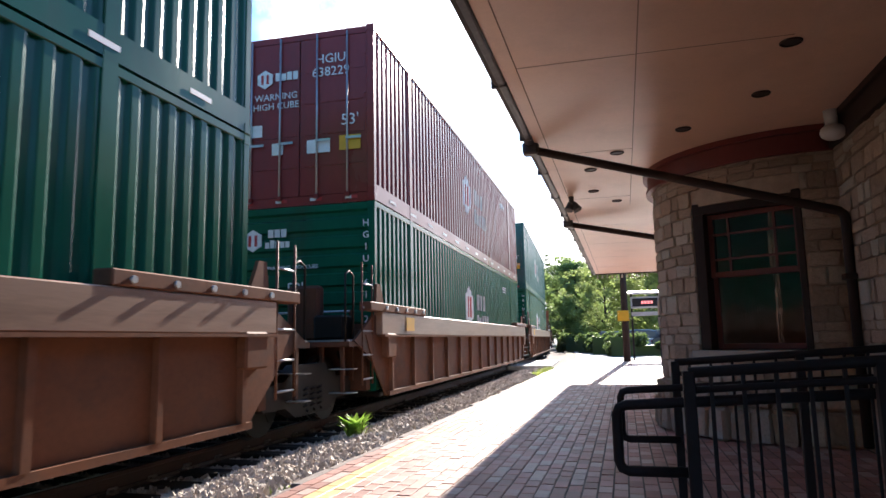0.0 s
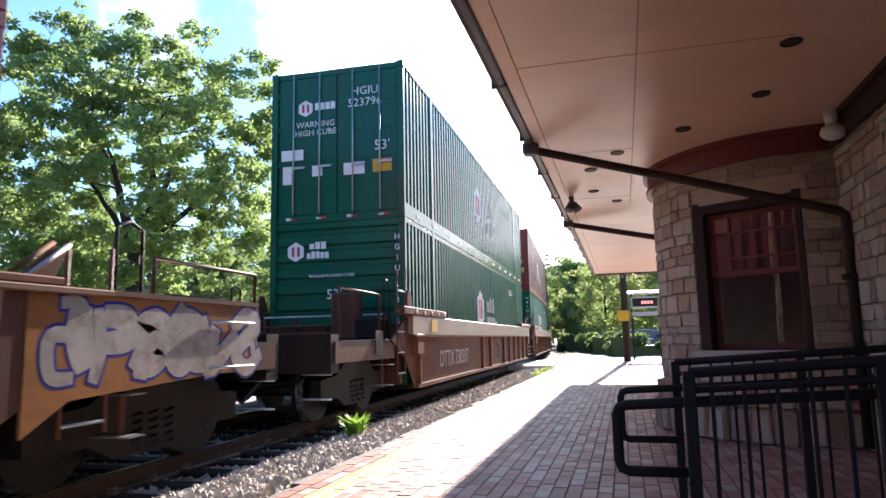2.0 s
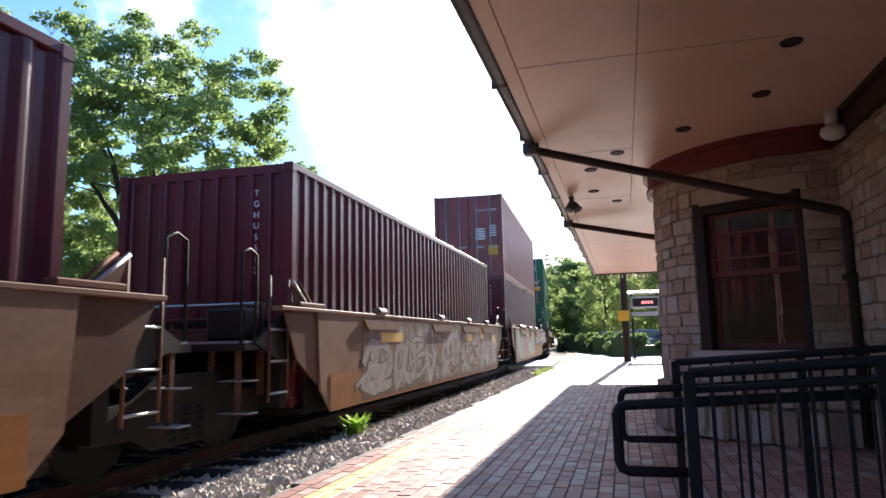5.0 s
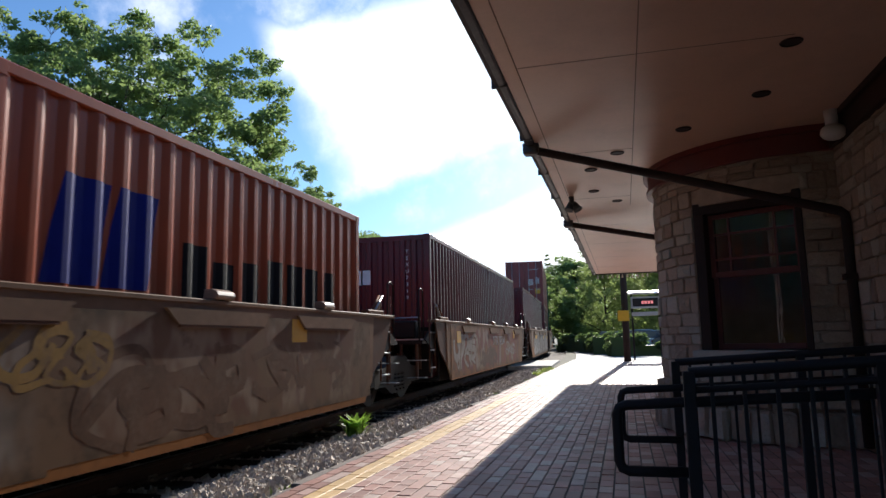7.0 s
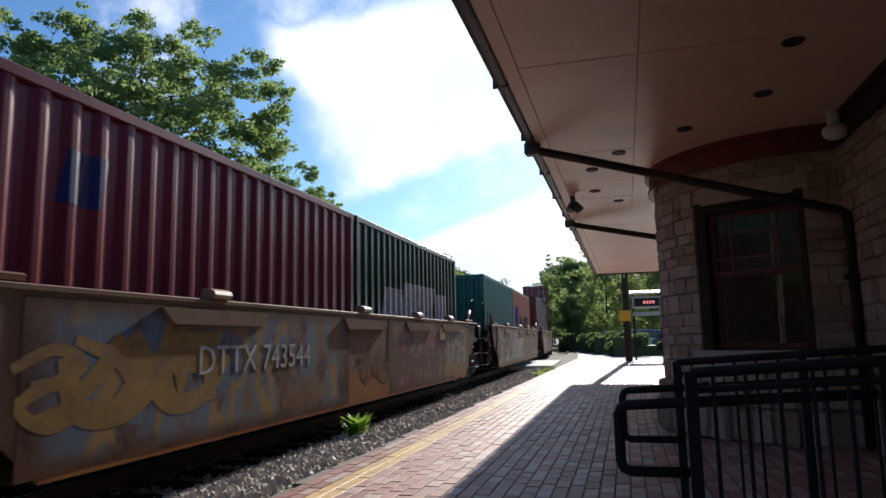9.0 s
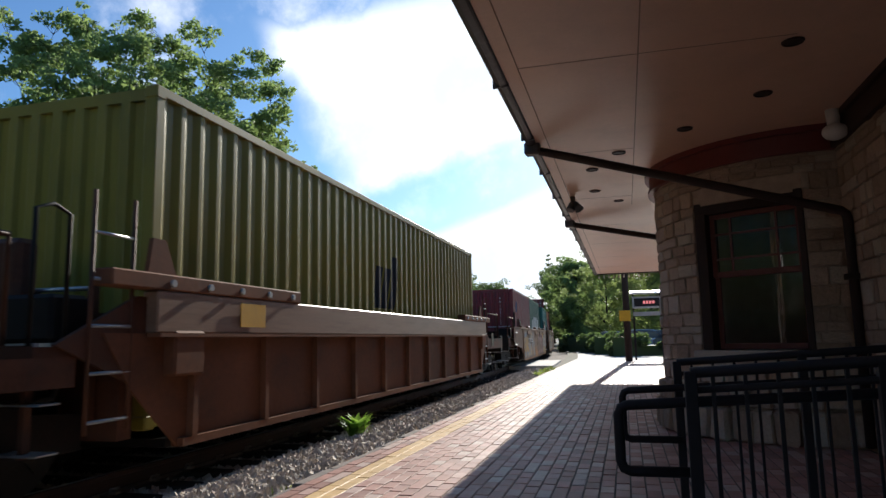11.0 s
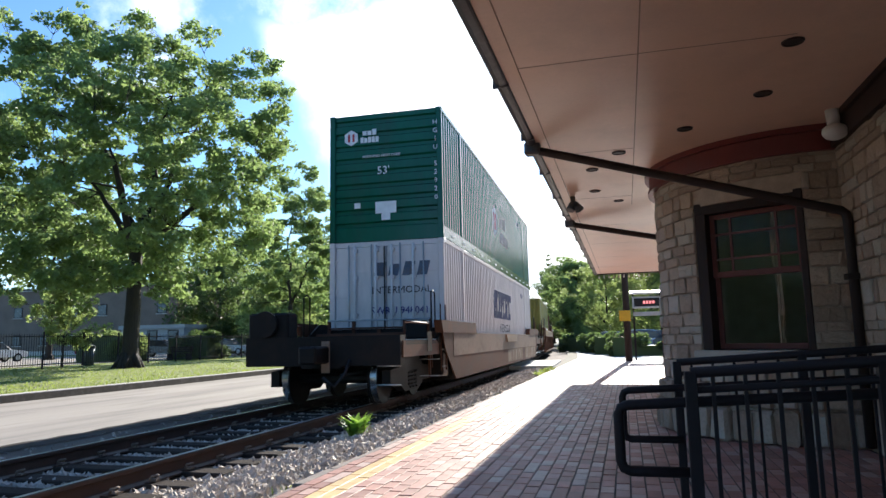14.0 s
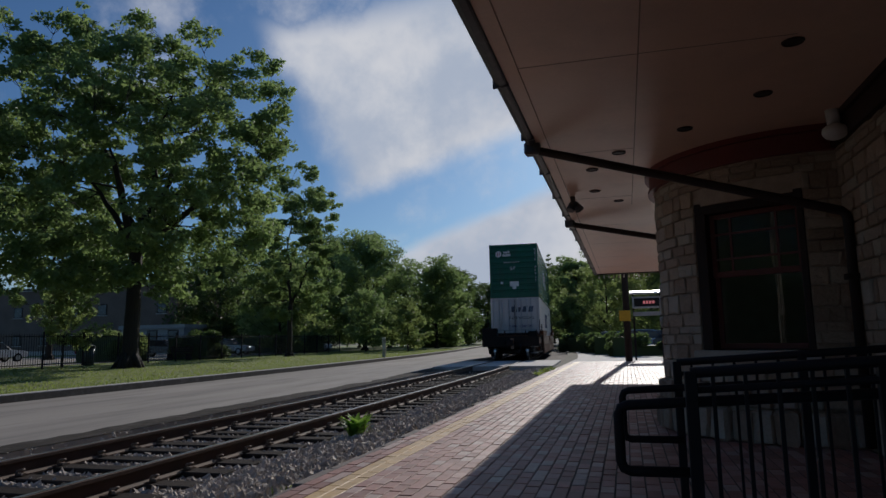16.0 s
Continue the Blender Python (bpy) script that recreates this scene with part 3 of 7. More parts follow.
for i in range(100):
    y = -2 + i * 0.52
    sl = new("sleeper", me)
    sl.matrix_basis = on_line(y + rng.uniform(-0.03, 0.03), rng.uniform(-0.012, 0.004), rng.uniform(-0.04, 0.04)) @ pose(0, 0, 0, 0, 0, rng.uniform(-1.2, 1.2))
    tagged(sl, "weathered dark timber sleeper bedded in ballast", "sleeper", "sleepers under the rails")
    for o in (-0.753, 0.753):
        part("tie_plate", plate, None, sl, at=pose(o, 0, 0))
        if y < 26:
            for e in (-1, 1):
                part("rail_clip", clip_me, None, sl, at=pose(o + e * 0.062, 0, -0.142, 0, 0, 0 if e > 0 else 180))


def chips(name, count, place, lo, hi, material, label, category, seed):
    """Loose broken stones, joined into one mesh."""
    r = random.Random(seed)
    base = [Vector(p) for p in ((1, 0, -0.2), (0.2, 1, 0.1), (-1, 0.2, 0), (-0.1, -1, -0.1), (0.1, 0.1, 0.75), (0, 0, -0.8))]
    faces = ((0, 1, 4), (1, 2, 4), (2, 3, 4), (3, 0, 4), (1, 0, 5), (2, 1, 5), (3, 2, 5), (0, 3, 5))
    vs, fs = [], []
    for _ in range(count):
        x, y, z = place(r)
        s = r.uniform(lo, hi)
        rot = Euler((r.uniform(0, 6.3), r.uniform(0, 6.3), r.uniform(0, 6.3))).to_matrix()
        k = len(vs)
        for b in base:
            q = rot @ (Vector((b.x * r.uniform(0.7, 1.3), b.y * r.uniform(0.6, 1.1), b.z * r.uniform(0.5, 1.0))) * s)
            vs.append((x + q.x, y + q.y, z + q.z))
        fs += [tuple(k + i for i in f) for f in faces]
    me = bpy.data.meshes.new(name)
    me.from_pydata(vs, [], fs)
    return tagged(part(name, me, material), label, category, kind="stuff")


def near_bed(r):
    while True:
        y = 2.6 + 25 * r.random() ** 1.6
        off = r.choice((r.uniform(0.84, 2.5), r.uniform(-0.68, 0.68), r.uniform(1.2, 2.5), r.uniform(-1.7, -0.84)))
        on_sleeper = abs((y + 2.0 + 0.26) % 0.52 - 0.26) < 0.15 and abs(off) < 1.32
        if not on_sleeper or r.random() < 0.10:
            break
    p = on_line(y, 0, off).translation
    low = -0.224 if off < 1.3 else -0.215 + min((off - 1.3) * 0.16, 0.085) - max(off - 2.25, 0) * 0.2
    return p.x, p.y, low + r.uniform(0, 0.03)


chips("ballast", 50000, near_bed, 0.022, 0.06, "stonechip", "loose grey broken ballast stones", "ballast", 7)
chips("roadside_grit", 600, lambda r: (lambda p: (p.x, p.y, -0.10))(on_line(3 + 30 * r.random() ** 1.5, 0, r.uniform(-1.75, -0.85)).translation), 0.012, 0.03, "stonechip",
      "scattered dark grit along the lane edge", "grit", 8)

# ---------------- platform ----------------
bm = B()
box(bm, -2.40, 9.0, -20.0, 30.0, -0.44, -0.0055)
platform = tagged(part("platform", bm, "joint"), "red brick station platform with a worn yellow line", "platform", kind="structure")
brick_me = mesh_of(soften(box(B(), -0.0475, 0.0475, -0.0975, 0.0975, -0.05, 0.0), 0.003), "brick")
brick_me.materials.append(M["brick"])
yellow_me = brick_me.copy()
yellow_me.materials.clear()
yellow_me.materials.append(M["brickyellow"])
rngb = random.Random(12)
rest_v, rest_f, worn_v, worn_f = [], [], [], []


def lay(vs, fs, x, y, z, hx, hy):
    k = len(vs)
    c = 0.003
    for a, b, zz in ((-hx, -hy, -0.02), (hx, -hy, -0.02), (hx, hy, -0.02), (-hx, hy, -0.02)):
        vs.append((x + a, y + b, zz + z))
    for a, b in ((-hx + c, -hy + c), (hx - c, -hy + c), (hx - c, hy - c), (-hx + c, hy - c)):
        vs.append((x + a, y + b, z))
    fs += [(k + 4, k + 5, k + 6, k + 7)] + [(k + i, k + (i + 1) % 4, k + 4 + (i + 1) % 4, k + 4 + i) for i in range(4)]


singles = 0
for row in range(44):
    x = -2.335 + row * 0.1025
    if x > 2.05:
        break
    for i in range(134):
        y = 2.55 + i * 0.2035 + (row % 2) * 0.1
        z = rngb.uniform(-0.0025, 0.0025)
        painted = -2.16 < x < -1.99
        if 4.2 < y < 7.4 and -2.14 < x < -0.5 and singles < 300 and (painted or -1.95 < x):
            ob = part("brick", yellow_me if painted else brick_me, None, platform, at=pose(x, y, z, rngb.uniform(-0.6, 0.6), rngb.uniform(-0.6, 0.6), rngb.uniform(-0.8, 0.8)))
            singles += 1
        elif painted:
            lay(worn_v, worn_f, x, y, z, 0.0475, 0.0975)
        else:
            lay(rest_v, rest_f, x, y, z, 0.0475, 0.0975)
for name, vs, fs, mt, lb in (("paving_bricks", rest_v, rest_f, "brickstuff", "weathered red paving bricks"), ("painted_bricks", worn_v, worn_f, "brickyellow", "worn yellow painted bricks")):
    me = bpy.data.meshes.new(name)
    me.from_pydata(vs, [], fs)
    tagged(part(name, me, mt, platform, lb), kind="stuff")
part("painted_joint", box(B(), -2.174, -1.984, 2.5, 29.9, -0.03, -0.0035), "brickyellow", platform, "worn yellow paint in the joints")
edge_me = mesh_of(soften(box(B(), -0.05, 0.05, -0.3, 0.3, -0.25, -0.008), 0.012), "edging_stone")
edge_me.materials.append(M["edging"])
for i in range(36):
    part("edging_stone", edge_me, None, platform, at=pose(-2.445 + rngb.uniform(-0.012, 0.012), 2.6 + i * 0.61, rngb.uniform(-0.03, 0.0), 0, rngb.uniform(-3, 3), rngb.uniform(-1, 1)))

# ---------------- station ----------------
BAY_X, BAY_Y, BAY_R, CEIL, WALL_X = 1.95, 8.45, 1.50, 3.0, 2.05


def bay_point(deg, r, z=0.0):
    return Vector((BAY_X + r * math.cos(radians(deg)), BAY_Y + r * math.sin(radians(deg)), z))


station = new("station_building")
station.matrix_basis = pose(0, 0, 0)
tagged(station, "old rough stone station with a rounded bay and dark red trim", "building")
# canopy
canopy = new("canopy")
tagged(canopy, "wide canopy with tan boarded underside and dark gutter", "canopy")
bm = box(B(), -0.775, 2.6, -5.0, 21.4, CEIL, CEIL + 0.10)
part("soffit", bm, "soffit", canopy, "smooth tan painted boards")
# The high ridge is added out of view to block sky mirrored in the train.
bm = prism(B(), [(-0.775, CEIL + 0.102), (2.6, CEIL + 0.102), (9.0, CEIL + 0.102), (7.2, CEIL + 4.6), (2.6, CEIL + 1.5), (-0.775, CEIL + 0.22)], "y", -5.0, 21.4)
part("roof", bm, "roof", canopy, "grey slate roof, unseen ridge added to block sky")
bm = B()
ring = [(-0.775, CEIL + 0.09), (-0.775, CEIL - 0.012), (-0.79, CEIL - 0.022), (-0.83, CEIL - 0.03), (-0.868, CEIL - 0.012), (-0.888, CEIL + 0.03), (-0.89, CEIL + 0.12), (-0.87, CEIL + 0.12)]
prism(bm, ring, "y", -5.0, 21.42)
gutter = part("gutter", bm, "fascia", canopy, "dark weathered metal gutter")
for i in range(14):
    y = 2.0 + i * 1.45
    bm = box(B(), -0.893, -0.77, y - 0.012, y + 0.012, CEIL - 0.033, CEIL + 0.10)
    part("gutter_strap", bm, "fascia", canopy)
for x, y0, y1 in ((-0.66, -5, 21.4), (0.187, -5, 10.2)):
    part("board_joint", box(B(), x - 0.004, x + 0.004, y0, y1, CEIL - 0.003, CEIL + 0.02), "seam", canopy)
for y in (4.65, 7.1, 9.55, 12.0, 14.4, 16.9, 19.3):
    part("board_joint", box(B(), -0.66, 0.187 if y > 6 else 1.2, y - 0.003, y + 0.003, CEIL - 0.002, CEIL + 0.02), "seam", canopy)
part("end_trim", box(B(), -0.89, 2.6, 21.42, 21.50, CEIL - 0.03, CEIL + 0.22), "trimbrown", canopy)
# recessed lights round the bay
for x, y in ((1.20, 4.77), (1.195, 5.78), (0.65, 6.57), (0.03, 7.22), (-0.28, 7.87), (-0.30, 9.07), (0.0, 9.85), (1.2, 3.7)):
    dl = new("recessed_light")
    dl.matrix_basis = pose(x, y, CEIL)
    tagged(dl, "unlit recessed downlight in the tan soffit", "ceiling light", "recessed lights under the canopy")
    bm = B()
    tube(bm, (0, 0, -0.004), (0, 0, 0.01), 0.062, 0.062, 20)
    part("opening", bm, "hole", dl, "dark lamp opening")
    bm = B()
    pts = [(0.066 * math.cos(a * math.pi / 10), 0.066 * math.sin(a * math.pi / 10), -0.003) for a in range(21)]
    pipe(bm, pts, 0.009, 6)
    part("trim_ring", bm, "trimbrown", dl)


def wall_face(bm, a0, a1, z0, z1, r=BAY_R, thick=0.35, step=4):
    n = max(1, int(abs(a1 - a0) / step))
    rows = []
    for i in range(n + 1):
        d_ = a0 + (a1 - a0) * i / n
        rows.append([bm.verts.new(bay_point(d_, rr, z)) for rr, z in ((r, z0), (r, z1), (r - thick, z1), (r - thick, z0))])
    for p, q in zip(rows, rows[1:]):
        for k in range(4):
            bm.faces.new((p[k], q[k], q[(k + 1) % 4], p[(k + 1) % 4]))
    bm.faces.new(rows[0])
    bm.faces.new(rows[-1][::-1])
    bmesh.ops.recalc_face_normals(bm, faces=bm.faces)
    return bm


W0, W1, SILL, HEAD = -141.0, -99.5, 0.88, 2.39
bay = part("bay_wall", wall_face(B(), -270, W0, -0.05, CEIL), "mortar", station, "rounded rough tan stone bay")
part("bay_wall", wall_face(B(), W1, -82, -0.05, CEIL), "mortar", station)
part("bay_wall", wall_face(B(), W0, W1, -0.05, SILL), "mortar", station)
part("bay_wall", wall_face(B(), W0, W1, HEAD, CEIL), "mortar", station)
bm = box(B(), WALL_X, WALL_X + 0.35, -5.0, 7.05, -0.05, CEIL)
main_wall = part("main_wall", bm, "mortar", station, "rough tan stone wall")
part("main_wall", box(B(), WALL_X, WALL_X + 0.35, 9.9, 20.0, -0.05, CEIL), "mortar", station)
part("end_wall", box(B(), WALL_X + 0.35, 9.0, 19.65, 20.0, -0.05, CEIL + 1.5), "mortar", station)
# Closed room behind the window, its dimness painted into these faces.
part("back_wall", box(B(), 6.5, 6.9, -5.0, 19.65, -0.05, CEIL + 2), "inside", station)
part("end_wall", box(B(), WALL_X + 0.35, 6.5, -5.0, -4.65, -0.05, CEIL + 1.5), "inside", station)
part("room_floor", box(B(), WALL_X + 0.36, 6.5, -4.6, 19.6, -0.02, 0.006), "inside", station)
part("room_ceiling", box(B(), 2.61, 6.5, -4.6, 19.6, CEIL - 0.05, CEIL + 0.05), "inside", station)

# rough-faced stones, a few shapes shared by all
stone_mes = []
rs = random.Random(21)
for k in range(7):
    bm = B()
    bmesh.ops.create_cube(bm, size=1.0)
    bmesh.ops.bevel(bm, geom=bm.edges[:], offset=0.09, segments=1, affect="EDGES")
    for v in bm.verts:
        v.co += Vector((rs.uniform(-0.025, 0.025), rs.uniform(-0.22, 0.22) if v.co.y < -0.2 else 0, rs.uniform(-0.03, 0.03)))
    me = mesh_of(bm, "stone")
    me.materials.append(M["stone"])
    stone_mes.append(me)


def stone_at(parent, m, w, h, d=0.10):
    ob = part("stone", rs.choice(stone_mes), None, parent, at=m @ Matrix.Diagonal((w, d, h, 1)))
    return ob


COURSES = []
z = 0.0
while z < 2.78:
    h = rs.choice((0.08, 0.11, 0.14, 0.17, 0.21))
    COURSES.append((z, min(h, 2.8 - z)))
    z += h
for z, h in COURSES:
    if h < 0.05:
        continue
    a = -181.0 + rs.uniform(-4, 4)
    while a < -83.5:
        w = rs.uniform(0.11, 0.34) if h < 0.15 else rs.uniform(0.12, 0.30)
        da = math.degrees(w / BAY_R)
        a1 = min(a + da, -83.0)
        lo, hi = a, a1
        if z + h > SILL - 0.02 and z < HEAD + 0.12:
            if lo < W0 < hi:
                hi = W0
            elif lo < W1 < hi:
                lo = W1
            elif W0 <= lo and hi <= W1:
                a = a1
                continue
        if hi - lo > 1.2:
            mid, ww = (lo + hi) / 2, radians(hi - lo) * BAY_R
            p = bay_point(mid, BAY_R - 0.005 + rs.uniform(0, 0.014), z + h / 2)
            stone_at(bay, pose(p.x, p.y, p.z, 0, 0, mid + 90), max(ww - 0.006, 0.03), h - 0.006, 0.055)
        a = a1
    y = 6.93
    while y > 4.2:
        w = rs.uniform(0.11, 0.36)
        stone_at(main_wall, pose(WALL_X - 0.002 - rs.uniform(0, 0.012), y - w / 2, z + h / 2, 0, 0, -90), w - 0.006, h - 0.006, 0.055)
        y -= w
# flared footing of the bay
for i in range(14):
    a = -186 + i * 7.6
    p = bay_point(a, BAY_R + 0.07, 0)
    for zz, hh, rr in ((0.16, 0.32, 0.10), (0.44, 0.22, 0.055)):
        p = bay_point(a + rs.uniform(-1, 1), BAY_R + rr - 0.05, zz)
        stone_at(bay, pose(p.x, p.y, p.z, 0, 0, a + 90), 0.205, hh - 0.012, 0.16)
# red cornice under the soffit, following the bay and the main wall
for r, z0, z1 in ((BAY_R + 0.125, CEIL - 0.055, CEIL - 0.001), (BAY_R + 0.075, CEIL - 0.205, CEIL - 0.055), (BAY_R + 0.095, CEIL - 0.245, CEIL - 0.205)):
    part("cornice", wall_face(B(), -260, -84, z0, z1, r=r, thick=0.2, step=3), "trimred", station, "dark red painted cornice")
part("cornice", box(B(), WALL_X - 0.09, WALL_X - 0.001, -4, 6.86, CEIL - 0.24, CEIL - 0.001), "trimbrown", station, "dark painted cornice")
part("cornice_lip", box(B(), WALL_X - 0.13, WALL_X - 0.091, -4, 6.8, CEIL - 0.055, CEIL - 0.001), "trimbrown", station)

# window in the bay, in its own frame: x across, y inwards
PL, PR = bay_point(W0, BAY_R + 0.01), bay_point(W1, BAY_R + 0.01)
wlen = (PR - PL).length
wturn = math.degrees(math.atan2(PR.y - PL.y, PR.x - PL.x))
wm = Matrix.Translation(((PL + PR) / 2)) @ pose(0, 0, 0, 0, 0, wturn)
window = new("window_1")
window.matrix_basis = wm
tagged(window, "dark red double-hung sash window in a stone bay", "window", kind="structure")
hw = wlen / 2
for x0, x1 in ((-hw, -hw + 0.11), (hw - 0.06, hw)):
    part("window_frame", soften(box(B(), x0, x1, -0.01, 0.30, SILL, HEAD), 0.006), "trimbrown", window, "dark painted jamb")
part("window_frame", soften(box(B(), -hw, hw, -0.015, 0.30, HEAD - 0.09, HEAD + 0.03), 0.006), "trimbrown", window, "dark painted head")
part("window_sill", soften(box(B(), -hw - 0.07, hw + 0.06, -0.10, 0.30, SILL - 0.09, SILL), 0.008), "sillstone", window, "pale stone sill")
part("window_lintel", soften(box(B(), -hw - 0.06, hw + 0.06, 0.02, 0.30, HEAD + 0.03, HEAD + 0.14), 0.008), "stone", window, "rough stone lintel")
gx0, gx1, MEET = -hw + 0.11, hw - 0.06, 1.66


def sash(z0, z1, y, name, bars):
    s = part(name, soften(box(B(), gx0, gx0 + 0.05, y, y + 0.04, z0, z1), 0.004), "sash", window, "dark red sash")
    part("stile", soften(box(B(), gx1 - 0.05, gx1, y, y + 0.04, z0, z1), 0.004), "sash", s)
    part("sash_rail", soften(box(B(), gx0 + 0.05, gx1 - 0.05, y, y + 0.04, z0, z0 + 0.06), 0.004), "sash", s)
    part("sash_rail", soften(box(B(), gx0 + 0.05, gx1 - 0.05, y, y + 0.04, z1 - 0.05, z1), 0.004), "sash", s)
    p = part("pane", box(B(), gx0 + 0.05, gx1 - 0.05, y + 0.018, y + 0.022, z0 + 0.06, z1 - 0.05), "glass", s, "reflecting window glass")
    p.visible_shadow = False
    if bars:
        span = gx1 - gx0 - 0.1
        for f in (0.2, 0.77):
            part("muntin", box(B(), gx0 + 0.05 + span * f - 0.011, gx0 + 0.05 + span * f + 0.011, y + 0.004, y + 0.036, z0 + 0.06, z1 - 0.05), "sash", s)
        hgt = z1 - z0 - 0.11
        for f in (0.23, 0.70):
            part("muntin", box(B(), gx0 + 0.05, gx1 - 0.05, y + 0.006, y + 0.034, z0 + 0.06 + hgt * f - 0.011, z0 + 0.06 + hgt * f + 0.011), "sash", s)


sash(MEET - 0.03, HEAD - 0.09, 0.10, "upper_sash", True)
sash(SILL + 0.005, MEET + 0.02, 0.145, "lower_sash", False)

# rain pipes from the gutter to the wall
for y, zend, xend, down in ((6.63, 2.12, 1.93, True), (11.33, 2.63, 0.60, False)):
    rp = new("rain_pipe")
    rp.matrix_basis = pose(0, 0, 0)
    tagged(rp, "dark brown rain pipe sloping from gutter to stone wall", "drain pipe", "rain pipes")
    bm = B()
    pts = [(-0.80, y, CEIL + 0.02), (-0.80, y, CEIL - 0.06), (-0.74, y, CEIL - 0.075)]
    pts += [(xend, y, zend)]
    if down:
        pts += [(xend + 0.03, y, zend - 0.03), (xend + 0.04, y, zend - 0.08), (xend + 0.04, y, 0.05)]
    else:
        pts += [(xend + 0.10, y - 0.3, zend - 0.03), (xend + 0.35, y - 0.75, zend - 0.06)]
    pipe(bm, pts, 0.042 if down else 0.045, 10)
    part("pipe", bm, "trimbrown", rp)
    bm = soften(box(B(), -0.90, -0.74, y - 0.07, y + 0.07, CEIL - 0.11, CEIL + 0.02), 0.02)
    part("outlet_box", bm, "fascia", rp, "dark metal gutter outlet")
    if down:
        for zz in (0.6, 1.5):
            part("pipe_clip", box(B(), xend - 0.02, xend + 0.12, y - 0.06, y + 0.06, zz, zz + 0.05), "trimbrown", rp)
# bulbs along the far end of the canopy
for i in range(11):
    x = -0.72 + i * 0.15
    bulb = B()
    tube(bulb, (0, 0, 0), (0, 0, -0.045), 0.008, 0.008, 6)
    tube(bulb, (0, 0, -0.04), (0, 0, -0.11), 0.02, 0.028, 8)
    b = part("string_light", bulb, "plastic", at=pose(x, 21.46, CEIL - 0.03))
    tagged(b, "small pale bulb hanging from the canopy end", "string light", "bulbs along the canopy end")
# flood lamp on the soffit by the main wall
fl = new("security_lamp")
fl.matrix_basis = pose(1.88, 6.44, CEIL)
tagged(fl, "pale domed security lamp fixed under the soffit", "lamp")
bm = B()
tube(bm, (0, 0, 0), (0, 0, -0.13), 0.06, 0.05, 18)
part("base", bm, "plastic", fl)
bm = B()
bmesh.ops.create_uvsphere(bm, u_segments=20, v_segments=12, radius=0.105)
for v in bm.verts:
    v.co.z = v.co.z * 0.72 - 0.205
    v.co += Vector((0.0, -0.02, 0))
for f in bm.faces:
    f.smooth = True
part("globe", bm, "plastic", fl, "pale translucent globe")
# pair of small floodlights on the gutter side
tw = new("floodlight")
tw.matrix_basis = pose(-0.62, 9.35, CEIL)
tagged(tw, "dark twin floodlight hung under the canopy edge", "lamp")
bm = B()
tube(bm, (0, 0, 0.0), (0, 0, -0.09), 0.035, 0.035, 12)
part("stem", bm, "fascia", tw)
for dx, tilt in ((0.09, -35), (-0.04, 35)):
    bm = B()
    tube(bm, (dx * 0.3, 0, -0.09), (dx, -0.03, -0.20), 0.035, 0.065, 14)
    part("lamp_head", bm, "fascia", tw)

# ---------------- ramp and railings ----------------


def ramp_z(x):
    return max(0.0, (x - 0.25) * 0.058)


bm = B()
prism(bm, [(0.25, -0.02), (2.04, -0.02), (2.04, ramp_z(2.04)), (0.25, 0.003)], "y", 2.66, 3.84)
tagged(part("ramp", bm, "concrete"), "shallow concrete ramp between two black railings", "ramp", kind="structure")


def railing(y, x_end, loop_x, top, hand, loop_low, first, label):
    rl = new("railing")
    rl.matrix_basis = pose(0, 0, 0)
    tagged(rl, label, "railing", "railings beside the ramp")
    slope = 0.058

    def bar(z, r, x0, x1, name, yy=0.0):
        bm = B()
        pipe(bm, [(x0, y + yy, z + ramp_z(x0)), (x1, y + yy, z + ramp_z(x1))], r, 10)
        part(name, bm, "ironblack", rl)
    for x in (first, first + 0.62, first + 1.3):
        if x < x_end:
            part("post", soften(box(B(), x - 0.021, x + 0.021, y - 0.021, y + 0.021, 0, top + ramp_z(x) + 0.005), 0.004), "ironblack", rl)
    bar(top, 0.020, first, x_end, "top_rail")
    bar(top - 0.062, 0.013, first, x_end, "rail")
    bar(0.10, 0.014, first, x_end, "rail")
    x = first + 0.075
    while x < x_end:
        part("baluster", box(B(), x - 0.0065, x + 0.0065, y - 0.0065, y + 0.0065, 0.10 + ramp_z(x), top + ramp_z(x)), "ironblack", rl)
        x += 0.108
    # hand rail with its returned end, standing off towards the ramp
    side = 0.055 if y < 3 else -0.055
    bm = B()
    c = 0.035
    pts = [(x_end, y + side, hand + ramp_z(x_end)), (loop_x + c, y + side, hand), (loop_x + 0.01, y + side, hand - 0.01), (loop_x, y + side, hand - c),
           (loop_x, y + side, loop_low + c), (loop_x + 0.01, y + side, loop_low + 0.01), (loop_x + c, y + side, loop_low), (first, y + side, loop_low)]
    pipe(bm, pts, 0.0195, 12)
    part("hand_rail", bm, "ironblack", rl, "bent black tube hand rail with returned end")
    for x in (first, first + 0.62, first + 1.3):
        if x < x_end:
            bm = B()
            tube(bm, (x, y, hand + ramp_z(x)), (x, y + side, hand + ramp_z(x)), 0.009, 0.009, 8)
            part("bracket", bm, "ironblack", rl)


railing(2.60, 1.95, -0.045, 0.905, 0.785, 0.545, 0.215, "black tubular ramp railing with thin balusters")
railing(3.90, 1.95, -0.04, 0.893, 0.748, 0.49, 0.257, "black tubular ramp railing near the stone wall")

